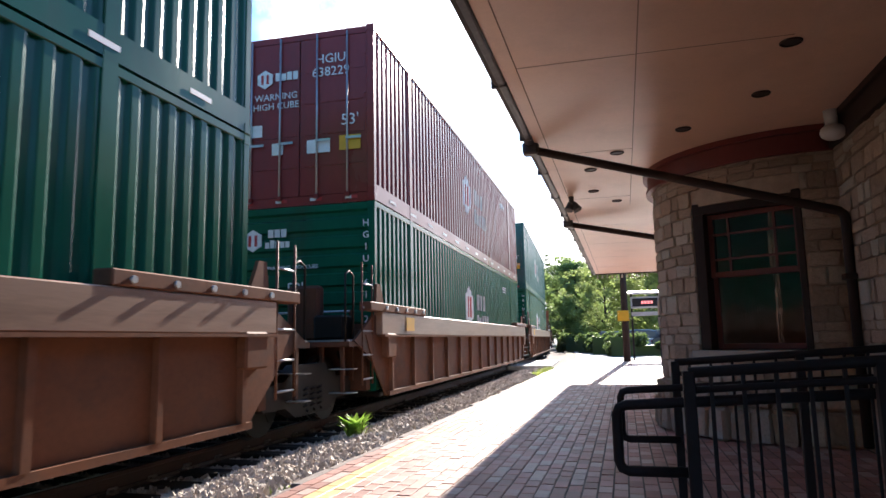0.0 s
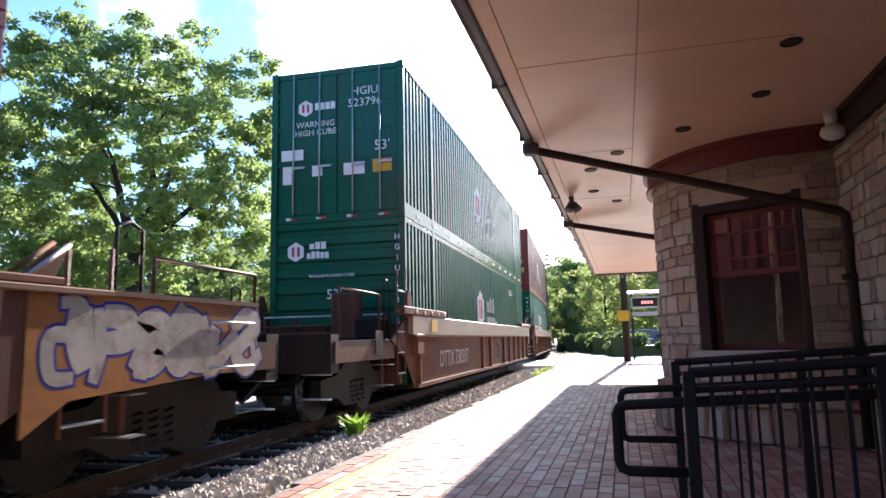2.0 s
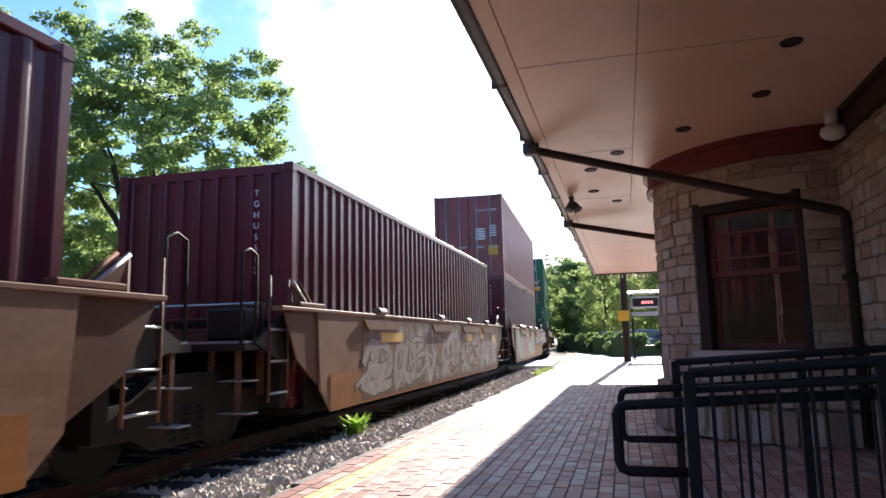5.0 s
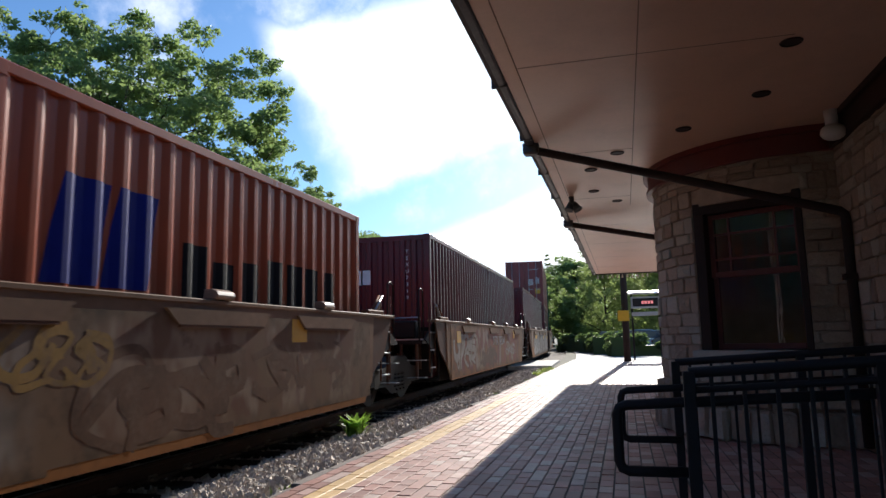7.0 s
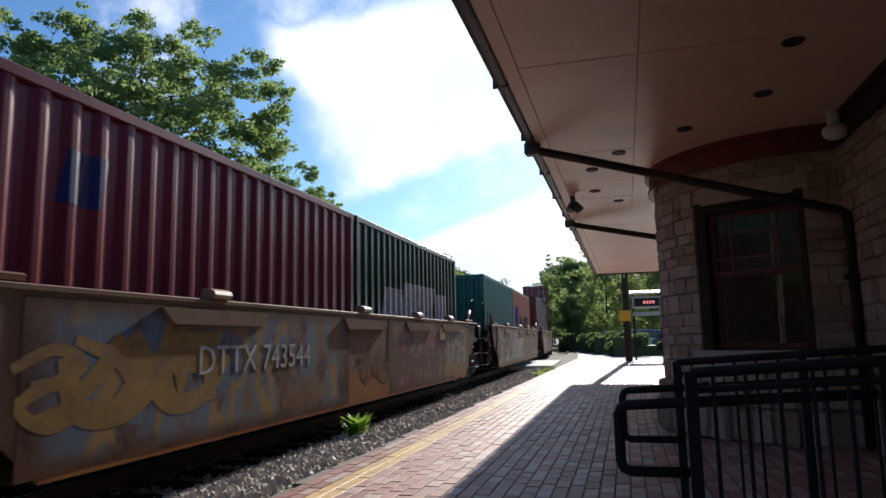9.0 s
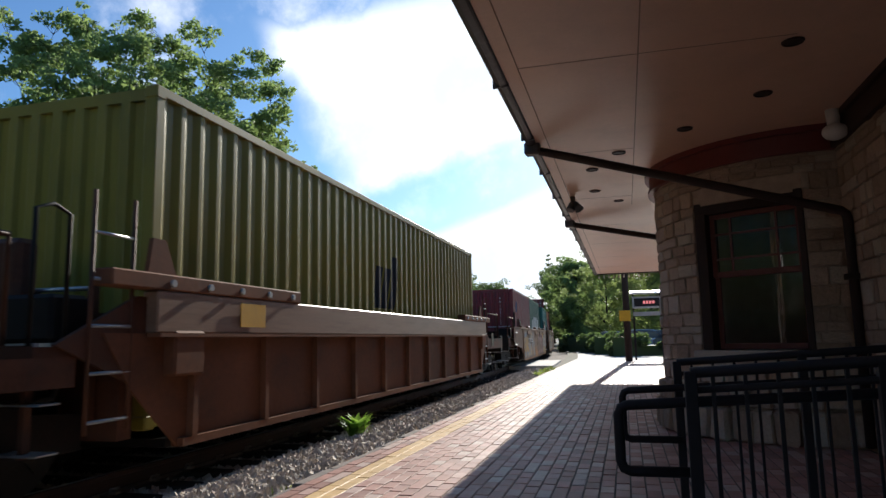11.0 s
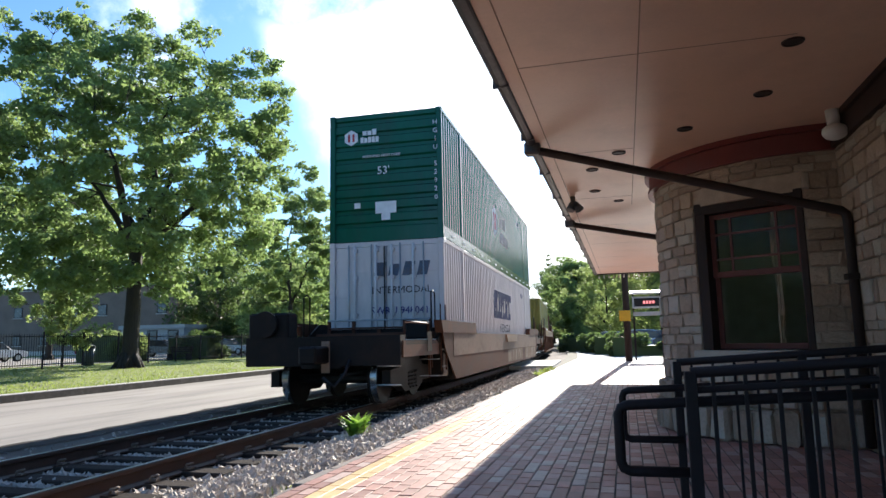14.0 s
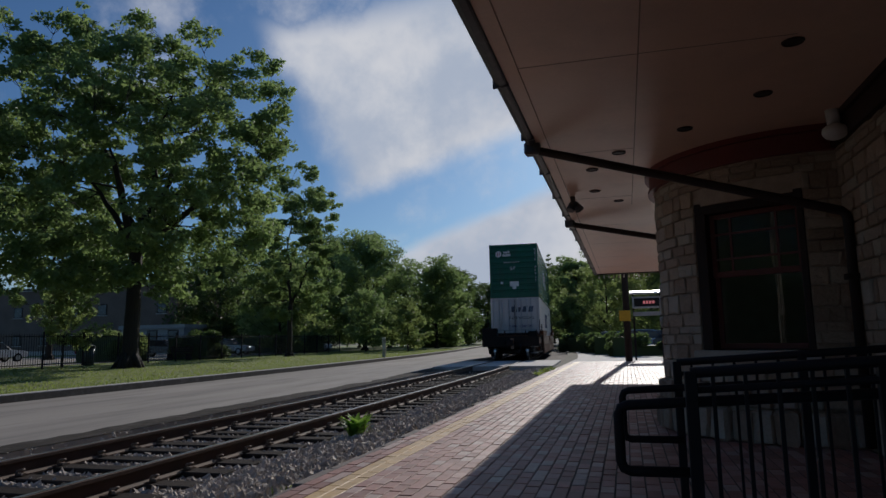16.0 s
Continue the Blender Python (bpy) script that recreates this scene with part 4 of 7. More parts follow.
# ---------------- train: containers ----------------


def folds_of(length, pitch, depth, outer, slope):
    """The profile of upright folds along y: pairs of place and depth, with eased outer edges."""
    n = max(1, round(length / pitch))
    p = length / n
    inner = p - outer - 2 * slope
    e = min(0.012, outer * 0.2)
    prof, y = [(-length / 2, 0.0)], -length / 2
    for _ in range(n):
        a = y + outer / 2
        b = a + slope
        c = b + inner
        d = c + slope
        prof += [(a - e, 0.0), (a + e * 0.3, 0.004), (b, depth), (c, depth), (d - e * 0.3, 0.004), (d + e, 0.0)]
        y += p
    prof.append((length / 2, 0.0))
    return prof


def corrugated(bm, length, z0, z1, x, pitch, depth, outer, slope, flip=1):
    """A sheet with upright folds along y, outer face at x."""
    prof = folds_of(length, pitch, depth, outer, slope)
    lo = [bm.verts.new((x - flip * d, yy, z0)) for yy, d in prof]
    hi = [bm.verts.new((x - flip * d, yy, z1)) for yy, d in prof]
    for i in range(len(prof) - 1):
        q = (lo[i], lo[i + 1], hi[i + 1], hi[i])
        bm.faces.new(q if flip > 0 else q[::-1])
    return bm


def drape(ob, prof, x):
    """Lays flat paint on the folds of a side: cut at every fold, then pushed in with the sheet."""
    bm = bmesh.new()
    bm.from_mesh(ob.data)
    bm.transform(ob.matrix_basis)
    ys = [v.co.y for v in bm.verts]
    lo, hi = min(ys), max(ys)
    least = min(v.co.x for v in bm.verts)
    for yy, _ in prof:
        if lo < yy < hi:
            bmesh.ops.bisect_plane(bm, geom=bm.verts[:] + bm.edges[:] + bm.faces[:], plane_co=(0, yy, 0), plane_no=(0, 1, 0))
    py, pd = [p[0] for p in prof], [p[1] for p in prof]
    for v in bm.verts:
        v.co.x = x - float(np.interp(v.co.y, py, pd)) + 0.0015 + (v.co.x - least) * 0.5
    bm.to_mesh(ob.data)
    bm.free()
    ob.matrix_basis = Matrix.Identity(4)


def ribbed_end(bm, w, z0, z1, y, rows, out=-1):
    """An end wall with lying ribs."""
    step = (z1 - z0) / rows
    prof = []
    for i in range(rows):
        a = z0 + i * step
        prof += [(a, 0), (a + step * 0.55, 0), (a + step * 0.65, 0.045), (a + step * 0.9, 0.045)]
    prof.append((z1, 0))
    lf = [bm.verts.new((-w / 2, y - out * d, z)) for z, d in prof]
    rt = [bm.verts.new((w / 2, y - out * d, z)) for z, d in prof]
    for i in range(len(prof) - 1):
        bm.faces.new((lf[i], rt[i], rt[i + 1], lf[i + 1]))
    return bm


def container(u0, length, height, wide, base, paint, label, rear="folds", long_box=False, marks=None):
    c = new("shipping_container")
    tagged(c, label, "container", "containers on the train")
    h, hl, hw_ = height, length / 2, wide / 2
    low = 0.27 if long_box else 0.16
    pitch, depth, outer, slope = (0.236, 0.034, 0.105, 0.03) if long_box else (0.278, 0.036, 0.072, 0.066)
    for s in (1, -1):
        bm = B()
        if long_box:
            for y0, y1 in ((-hl + 0.09, -6.17), (-6.02, 6.02), (6.17, hl - 0.09)):
                sub = B()
                corrugated(sub, y1 - y0, low, h - 0.08, s * (hw_ - 0.012), pitch, depth, outer, slope, s)
                bmesh.ops.translate(sub, vec=(0, (y0 + y1) / 2, 0), verts=sub.verts)
                tmp = bpy.data.meshes.new("tmp")
                sub.to_mesh(tmp)
                sub.free()
                bm.from_mesh(tmp)
                bpy.data.meshes.remove(tmp)
        else:
            corrugated(bm, length - 0.2, low, h - 0.07, s * (hw_ - 0.012), pitch, depth, outer, slope, s)
        part("side_panel", bm, paint, c)
        part("bottom_rail", box(B(), s * hw_ - 0.06 * (s > 0), s * hw_ + 0.06 * (s < 0), -hl + 0.1, hl - 0.1, 0.02, low), paint, c)
        part("top_rail", soften(box(B(), s * hw_ - 0.06 * (s > 0), s * hw_ + 0.06 * (s < 0), -hl + 0.1, hl - 0.1, h - 0.085, h), 0.008), paint, c)
        if long_box:
            for y in (-6.096, 6.096):
                part("lifting_post", box(B(), min(s * (hw_ - 0.09), s * (hw_ + 0.004)), max(s * (hw_ - 0.09), s * (hw_ + 0.004)), y - 0.08, y + 0.08, 0.0, h + 0.002), paint, c)
    part("roof", box(B(), -hw_ + 0.06, hw_ - 0.06, -hl + 0.1, hl - 0.1, h - 0.06, h - 0.02), paint, c)
    part("floor", box(B(), -hw_ + 0.06, hw_ - 0.06, -hl + 0.1, hl - 0.1, 0.06, 0.14), "cardark", c)
    for sx_ in (1, -1):
        for sy in (1, -1):
            x, y = sx_ * (hw_ - 0.06), sy * (hl - 0.055)
            part("corner_post", soften(box(B(), x - 0.06, x + 0.06, y - 0.055, y + 0.055, 0.10, h - 0.10), 0.01), paint, c)
            for z in (0, h - 0.118):
                cast = soften(box(B(), x - 0.066, x + 0.066, y - 0.062, y + 0.062, z, z + 0.118), 0.012)
                part("corner_casting", cast, paint, c)
    # the two ends
    for out, kind in ((-1, rear), (1, "folds")):
        y = out * (hl - 0.05)
        part("end_header", box(B(), -hw_ + 0.12, hw_ - 0.12, min(y, y - out * 0.08), max(y, y - out * 0.08), h - 0.11, h - 0.005), paint, c)
        part("end_sill", box(B(), -hw_ + 0.12, hw_ - 0.12, min(y, y - out * 0.08), max(y, y - out * 0.08), 0.005, 0.15), paint, c)
        if kind == "ribs":
            part("end_wall", ribbed_end(B(), wide - 0.24, 0.15, h - 0.11, y, 9, out), paint, c)
        elif kind == "folds":
            bm = B()
            corrugated(bm, wide - 0.24, 0.15, h - 0.11, 0, 0.25, 0.045, 0.09, 0.03, 1)
            bmesh.ops.rotate(bm, cent=(0, 0, 0), matrix=Matrix.Rotation(radians(90 if out > 0 else -90), 3, "Z"), verts=bm.verts)
            bmesh.ops.translate(bm, vec=(0, y, 0), verts=bm.verts)
            part("end_wall", bm, paint, c)
        else:
            for sx_ in (-1, 1):
                dx0, dx1 = (-hw_ + 0.13, -0.008) if sx_ < 0 else (0.008, hw_ - 0.13)
                d = part("door", soften(box(B(), dx0, dx1, y + 0.005, y + 0.05, 0.155, h - 0.115), 0.008), paint, c)
                for f in (0.2, 0.4, 0.6, 0.8):
                    zz = 0.155 + (h - 0.27) * f
                    part("door_rib", box(B(), dx0 + 0.05, dx1 - 0.05, y - 0.006, y + 0.004, zz - 0.05, zz + 0.05), paint, d)
                for f in (0.27, 0.72):
                    xx = dx0 + (dx1 - dx0) * f
                    bm = B()
                    tube(bm, (xx, y - 0.035, 0.09), (xx, y - 0.035, h - 0.06), 0.017, 0.017, 8)
                    part("lock_bar", bm, "galv", d, "worn steel lock bar")
                    part("bar_keeper", box(B(), xx - 0.04, xx + 0.04, y - 0.055, y - 0.008, 0.10, 0.17), paint, d)
                    part("handle", box(B(), xx - 0.02, xx + 0.24, y - 0.062, y - 0.05, 1.02, 1.06), "galv", d)
                for f in (0.12, 0.37, 0.63, 0.88):
                    xx = dx0 if sx_ < 0 else dx1
                    part("hinge", box(B(), xx - 0.045, xx + 0.045, y - 0.014, y + 0.004, 0.155 + (h - 0.27) * f - 0.05, 0.155 + (h - 0.27) * f + 0.05), paint, d)
    if marks:
        marks(c, hl, hw_, h)
        if long_box:
            prof = []
            for y0, y1 in ((-hl + 0.09, -6.17), (-6.02, 6.02), (6.17, hl - 0.09)):
                prof += [(yy + (y0 + y1) / 2, d) for yy, d in folds_of(y1 - y0, pitch, depth, outer, slope)]
                prof += [(y1 + 0.002, -0.018), (y1 + 0.148, -0.018)]
        else:
            prof = folds_of(length - 0.2, pitch, depth, outer, slope)
        for ob in [o for o in c.children_recursive if o.name.split(".")[0] in ("logo", "logo_stroke", "painted_word", "side_number", "small_word")]:
            if ob.parent == c and ob.matrix_basis.translation.x > hw_ - 0.03:
                for k in [o for o in ob.children]:
                    k.matrix_basis = ob.matrix_basis @ k.matrix_basis
                    drape(k, prof, hw_ - 0.0095)
                drape(ob, prof, hw_ - 0.012)
    MOVERS.append((c, u0 + hl, base))
    return c


def on_side(x, y, z):
    return pose(x + 0.004, y, z, 90, 0, 90)


def on_rear(x, y, z):
    return pose(x, y - 0.004, z, 90, 0, 0)


HEX = [(0.5 * math.cos(radians(60 * i + 30)), 0.5 * math.sin(radians(60 * i + 30))) for i in range(6)]


def word_blocks(width, height, n, gap=0.18, slant=0.0, seed=1):
    """Plain block shapes with the weight of a painted word."""
    r = random.Random(seed)
    out, w = [], width / n
    for i in range(n):
        x = -width / 2 + i * w
        hh = height * r.choice((1.0, 0.75, 1.0, 0.85))
        out.append([(x, -height / 2), (x + w * (1 - gap), -height / 2), (x + w * (1 - gap) + slant * hh, -height / 2 + hh), (x + slant * hh, -height / 2 + hh)])
    return out


def hexagon_mark(c, at, s):
    p = flat("logo", [[(a * s, b * s) for a, b in HEX]], "white", c, at, "white hexagon emblem")
    bars = [rect(-0.22 * s, -0.08 * s, -0.25 * s, 0.25 * s), rect(0.08 * s, 0.22 * s, -0.25 * s, 0.25 * s)]
    flat("logo_stroke", bars, "redtape", p, pose(0, 0, 0.002), "dark red emblem strokes")


def marks_green(rear_text, doors, seed, number="525351"):
    def put(c, hl, hw_, h):
        # hexagon emblem and block word low on the side, further along a second one
        for y in (-hl + 8.15,):
            hexagon_mark(c, on_side(hw_ - 0.006, y - 1.1, 1.55), 1.05)
            flat("painted_word", word_blocks(1.25, 0.42, 3, 0.25, seed=seed), "sprayed_white", c, on_side(hw_ - 0.006, y + 0.55, 1.72), "white painted block word")
            flat("painted_word", word_blocks(1.8, 0.4, 5, 0.25, seed=seed + 1), "sprayed_white", c, on_side(hw_ - 0.006, y + 0.75, 1.18), "white painted block word")
        lettering("side_number", number, 0.26, "white", c, on_side(hw_ - 0.006, hl - 3.2, h - 0.55))
        for i in range(13):
            flat("reflector", [rect(-0.16, 0.16, -0.025, 0.025)], "white", c, on_side(hw_ + 0.001, -hl + 0.9 + i * 1.2, 0.13), "pale reflective strip")
        y = -hl + 0.05
        if doors:
            yy = y - 0.012
            hexagon_mark(c, on_rear(-0.62, yy, h - 0.72), 0.32)
            flat("painted_word", word_blocks(0.42, 0.14, 4, seed=seed), "white", c, on_rear(-0.22, yy, h - 0.70))
            lettering("container_number", "HGIU\n" + rear_text, 0.22, "white", c, on_rear(0.55, yy, h - 0.60))
            lettering("warning", "WARNING\nHIGH CUBE", 0.16, "white", c, on_rear(-0.42, yy, h - 1.12))
            lettering("length_mark", "53'", 0.26, "white", c, on_rear(0.88, yy, h - 1.55))
            flat("placard", [rect(-0.18, 0.18, -0.12, 0.12)], "amber", c, on_rear(0.88, yy, h - 1.92), "amber warning placard")
            flat("sticker", [rect(-0.2, 0.2, -0.11, 0.11)], "white", c, on_rear(0.34, yy, h - 1.94))
            flat("sticker", [rect(-0.22, 0.22, -0.1, 0.1)], "white", c, on_rear(-0.88, yy, h - 1.60))
            flat("sticker", [rect(-0.09, 0.09, -0.17, 0.17)], "white", c, on_rear(-0.98, yy, h - 1.98))
            flat("sticker", [rect(-0.1, 0.1, -0.1, 0.1)], "white", c, on_rear(-0.38, yy, h - 1.93))
            for i in range(4):
                flat("tail_tape", [rect(-0.1, 0.0, -0.025, 0.025)], "white", c, on_rear(-0.9 + i * 0.6, yy, 0.09))
                flat("tail_tape", [rect(0.0, 0.1, -0.025, 0.025)], "redtape", c, on_rear(-0.9 + i * 0.6, yy, 0.09))
        else:
            hexagon_mark(c, on_rear(-0.80, y, h - 0.52), 0.36)
            flat("painted_word", word_blocks(0.34, 0.13, 3, seed=seed) + [[(a, b - 0.17) for a, b in o] for o in word_blocks(0.44, 0.13, 5, seed=seed + 3)], "white", c,
                 on_rear(-0.36, y, h - 0.42))
            lettering("height_mark", "WARNING HIGH CUBE", 0.085, "white", c, on_rear(-0.10, y, h - 0.98))
            lettering("length_mark", "53'", 0.25, "white", c, on_rear(-0.05, y, h - 1.32))
            flat("sticker", [rect(-0.24, 0.24, -0.13, 0.13), rect(-0.1, 0.1, -0.28, -0.13)], "white", c, on_rear(0.0, y, h - 2.15))
            flat("sticker", [rect(-0.07, 0.07, -0.06, 0.06)], "white", c, on_rear(-0.66, y, h - 2.08))
            for i, ch in enumerate("HGIU " + rear_text):
                lettering("upright_number", ch, 0.15, "white", c, on_rear(hw_ - 0.14, -hl - 0.002, h - 0.35 - i * 0.185))
    return put


def marks_grey(c, hl, hw_, h):
    # slanting blue block word and a small line of lettering below it
    lean = 0.28
    strokes = []
    for k, wide in enumerate((0.74, 0.92, 0.36, 0.64, 0.62)):
        y0 = -1.5 + (0.0, 0.84, 1.84, 2.28, 3.02)[k]
        for z0, z1, a, b_ in ((0.0, 0.22, 0.0, 1.0), (0.222, 0.62, 0.06, 0.5), (0.222, 0.62, 0.58, 0.98), (0.622, 0.86, 0.0, 1.0)):
            if k in (2, 4) and a > 0.5:
                continue
            strokes.append([(y0 + a * wide + lean * z0, z0 - 0.55), (y0 + b_ * wide + lean * z0, z0 - 0.55), (y0 + b_ * wide + lean * z1, z1 - 0.55), (y0 + a * wide + lean * z1, z1 - 0.55)])
    flat("painted_word", strokes, "navy", c, on_side(hw_ - 0.006, -0.3, 1.92), "large slanting dark blue painted word")
    lettering("small_word", "INTERMODAL", 0.36, "black", c, on_side(hw_ - 0.006, 0.5, 1.06))
    for x in (-0.70, -0.22, 0.14, 0.62):
        bm = B()
        tube(bm, (x, -hl - 0.02, 0.10), (x, -hl - 0.02, h - 0.08), 0.028, 0.028, 8)
        for z in (0.2, 0.75, 1.3, 2.1, h - 0.2):
            box(bm, x - 0.06, x + 0.06, -hl - 0.035, -hl + 0.04, z - 0.035, z + 0.035)
        part("lock_rod", bm, "grey", c, "pale painted door lock rod with keepers")
    part("door_gap", box(B(), -0.045, -0.025, -hl - 0.006, -hl + 0.04, 0.12, h - 0.12), "black", c)
    lettering("side_number", "948041", 0.24, "navy", c, on_side(hw_ - 0.006, hl - 2.9, h - 0.5))
    y = -hl + 0.05 - 0.012
    flat("painted_word", word_blocks(1.3, 0.30, 4, 0.3, 0.25, seed=6), "paint_slate", c, on_rear(0.36, y, h - 0.62), "slanting blue painted word")
    lettering("door_word", "INTERMODAL", 0.215, "black", c, on_rear(0.34, y, h - 1.08))
    lettering("container_number", "SWRU 948041", 0.215, "blue", c, on_rear(0.30, y, h - 1.52))


def marks_iso(number, tag=None, tag_at=0.0, tag_h=0.5, tag_paint="white", doors=False, upright=True, tag2=None):
    def put(c, hl, hw_, h):
        if tag:
            flat("painted_word", word_blocks(tag[0], tag_h, tag[1], 0.12, 0.18, seed=tag[1]), tag_paint, c, on_side(hw_ - 0.007, tag_at, tag[2]), "painted block word")
        if tag2:
            flat("painted_word", word_blocks(tag2[0], tag2[4], tag2[1], 0.3, seed=7), tag2[5], c, on_side(hw_ - 0.007, tag2[3], tag2[2]), "dark painted block word")
        y = -hl + 0.05
        if doors:
            yy = y - 0.012
            lettering("container_number", number, 0.13, "white", c, on_rear(0.62, yy, h - 0.55))
            flat("placard", [rect(-0.17, 0.17, -0.17, 0.17)], "amber", c, on_rear(0.86, yy, h - 1.98), "yellow warning placard")
            for k in range(5):
                flat("data_line", [rect(-0.17, 0.17, -0.025, 0.025)], "white", c, on_rear(0.42, yy, h - 1.22 - k * 0.085))
                flat("data_line", [rect(-0.12, 0.12, -0.02, 0.02)], "white", c, on_rear(0.86, yy, h - 1.12 - k * 0.085))
            flat("sticker", [rect(-0.1, 0.1, -0.14, 0.14)], "grey", c, on_rear(-0.92, yy, h - 1.9))
            flat("hazard_sticker", [[(-0.1, -0.08), (0.1, -0.08), (0, 0.1)]], "amber", c, on_rear(-0.45, yy, h - 1.95))
        elif upright:
            for i, ch in enumerate(number.replace(" ", "")[:10]):
                lettering("upright_number", ch, 0.11, "white", c, on_rear(0.72, y + 0.002, h - 0.35 - i * 0.135))
    return put


CW, CN, H9, H8, L53, L40, L20 = 2.591, 2.438, 2.896, 2.591, 16.154, 12.192, 6.058
FLOOR = 0.31
# the last car
container(0.2, L53, H9, CW, FLOOR, "grey", "pale grey corrugated container with a slanting dark word", "doors", True, marks_grey)
container(0.2, L53, H9, CW, FLOOR + H9, "green", "green corrugated container stacked on a grey one", "ribs", True, marks_green("52920", False, 3))
# single ochre box
container(24.08, L40, H9, CN, FLOOR + 0.06, "yellow", "ochre yellow corrugated container riding alone", "folds", False, marks_iso("TGBU 41", (1.0, 3, 1.65), -0.4, 0.9, "black", upright=False))
# five units with short boxes
container(44.13, L20, H8, CN, FLOOR, "crimson", "short dark maroon corrugated container", "folds", False, marks_iso("EBIU 0417", (0.42, 2, 1.95), -2.0, 0.4, "navy"))
container(50.28, L20, H8, CN, FLOOR, "darkgreen", "short dark green container with pale block letters", "folds", False, marks_iso("UA 2210", (4.2, 4, 1.47), 0.2, 0.62, "sprayed_white", upright=False))
container(59.85, L20, H8, CN, FLOOR, "teal", "short teal green corrugated container", "folds", False, marks_iso("CG 33", upright=False))
container(66.02, L20, H8, CN, FLOOR, "orange", "short orange container with a blue emblem", "folds", False, marks_iso("HL 90", (1.1, 2, 1.58), -2.0, 0.8, "blue", upright=False, tag2=(3.4, 7, 1.40, 0.65, 0.5, "cardark")))
container(75.75, L40, H9, CN, FLOOR, "maroon", "dark maroon corrugated container with white word", "folds", False,
          lambda c, hl, hw_, h: (marks_iso("TEXU 7319")(c, hl, hw_, h), flat("painted_word", word_blocks(0.62, 0.3, 3, seed=4), "white", c, on_rear(-0.35, -hl + 0.05, h - 0.85))))
container(91.2, L40, H9, CN, FLOOR, "maroon", "dark maroon container riding alone in its well", "folds", False, marks_iso("TGHU 5512"))
container(106.82, L40, H9, CN, FLOOR, "maroon", "dark maroon container under a brown-red one", "folds", False, marks_iso("TCNU 1523"))
container(106.82, L40, H9, CN, FLOOR + H9, "brown", "brown-red container with yellow placard on its doors", "doors", False, marks_iso("TCNU 493019", doors=True))
# three units with double-stacked long boxes
container(126.72, L53, H9, CW, FLOOR, "green", "green corrugated container with white hexagon emblem", "ribs", True, marks_green("53565", False, 1))
container(126.72, L53, H9, CW, FLOOR + H9, "green", "green container with placards, stacked on another", "doors", True, marks_green("523796", True, 2))
container(146.3, L53, H9, CW, FLOOR, "green", "green container with white word under a red one", "ribs", True, marks_green("61920", False, 5))
container(146.3, L53, H9, CW, FLOOR + H9, "red", "red corrugated container stacked on a green one", "doors", True, marks_green("638229", True, 6, "638229"))
container(165.6, L53, H9, CW, FLOOR, "green", "green corrugated container low in its well", "ribs", True, marks_green("50021", False, 8))
container(165.6, L53, H9, CW, FLOOR + H9, "teal", "teal green container stacked on another", "doors", True, marks_green("521177", True, 9))
container(190.0, L53, H9, CW, FLOOR, "orange", "orange container at the front of the train", "doors", True)

# ---------------- train: well cars ----------------


def graffiti(car, a, b_, z0, z1, surf):
    """A stretch of sprayed steel, a few millimetres proud of the side."""
    part("graffiti", box(B(), 1.503, 1.5095, a, b_, z0, z1), surf, car, "faded sprayed paint on the steel side")


TAN, OCHRE, BROWN = (0.16, 0.095, 0.055), (0.21, 0.088, 0.03), (0.105, 0.045, 0.026)
M["spray_pastel"] = sprayed_surface("pastel_spray", TAN, ((0.20, 0.26, 0.20), (0.36, 0.16, 0.14), (0.13, 0.17, 0.13), (0.34, 0.20, 0.07), (0.30, 0.17, 0.15)), 2.0)
M["spray_white"] = sprayed_surface("white_spray", TAN, ((0.34, 0.31, 0.28), TAN, (0.20, 0.17, 0.14), (0.30, 0.27, 0.24), (0.16, 0.11, 0.08)), 2.2)
M["spray_rose"] = sprayed_surface("rose_spray", BROWN, ((0.20, 0.05, 0.045), (0.26, 0.12, 0.11), (0.13, 0.035, 0.03), (0.22, 0.15, 0.14), (0.24, 0.11, 0.03)), 2.3)
M["spray_bluegold"] = sprayed_surface("blue_and_gold_spray", BROWN, ((0.13, 0.165, 0.21), (0.105, 0.135, 0.17), (0.30, 0.18, 0.06), (0.13, 0.16, 0.19), (0.19, 0.11, 0.06)), 2.0)
M["spray_redwhite"] = sprayed_surface("red_spray", OCHRE, ((0.19, 0.05, 0.038), (0.21, 0.06, 0.045), OCHRE, (0.16, 0.045, 0.04), (0.27, 0.21, 0.17)), 1.8)
M["spray_brown"] = sprayed_surface("brown_and_pale_spray", TAN, (TAN, (0.15, 0.08, 0.05), (0.24, 0.17, 0.12), (0.13, 0.06, 0.038)), 2.2)

STROKES = (((0.1, 0.0), (0.2, 0.5), (0.15, 1.0)), ((0.1, 0.95), (0.6, 1.0), (0.75, 0.7), (0.3, 0.5)), ((0.2, 0.55), (0.8, 0.45), (0.85, 0.12), (0.2, 0.0)),
           ((0.9, 0.85), (0.4, 1.0), (0.1, 0.6), (0.3, 0.1), (0.9, 0.15)), ((0.0, 1.0), (0.35, 0.05), (0.7, 0.9)), ((0.15, 0.9), (0.1, 0.2), (0.5, 0.0), (0.85, 0.3), (0.8, 1.0)),
           ((0.0, 0.1), (0.5, 0.6), (1.05, 0.75)), ((0.1, 0.75), (0.5, 0.95), (0.8, 0.7), (0.2, 0.35), (0.5, 0.0), (0.95, 0.2)))


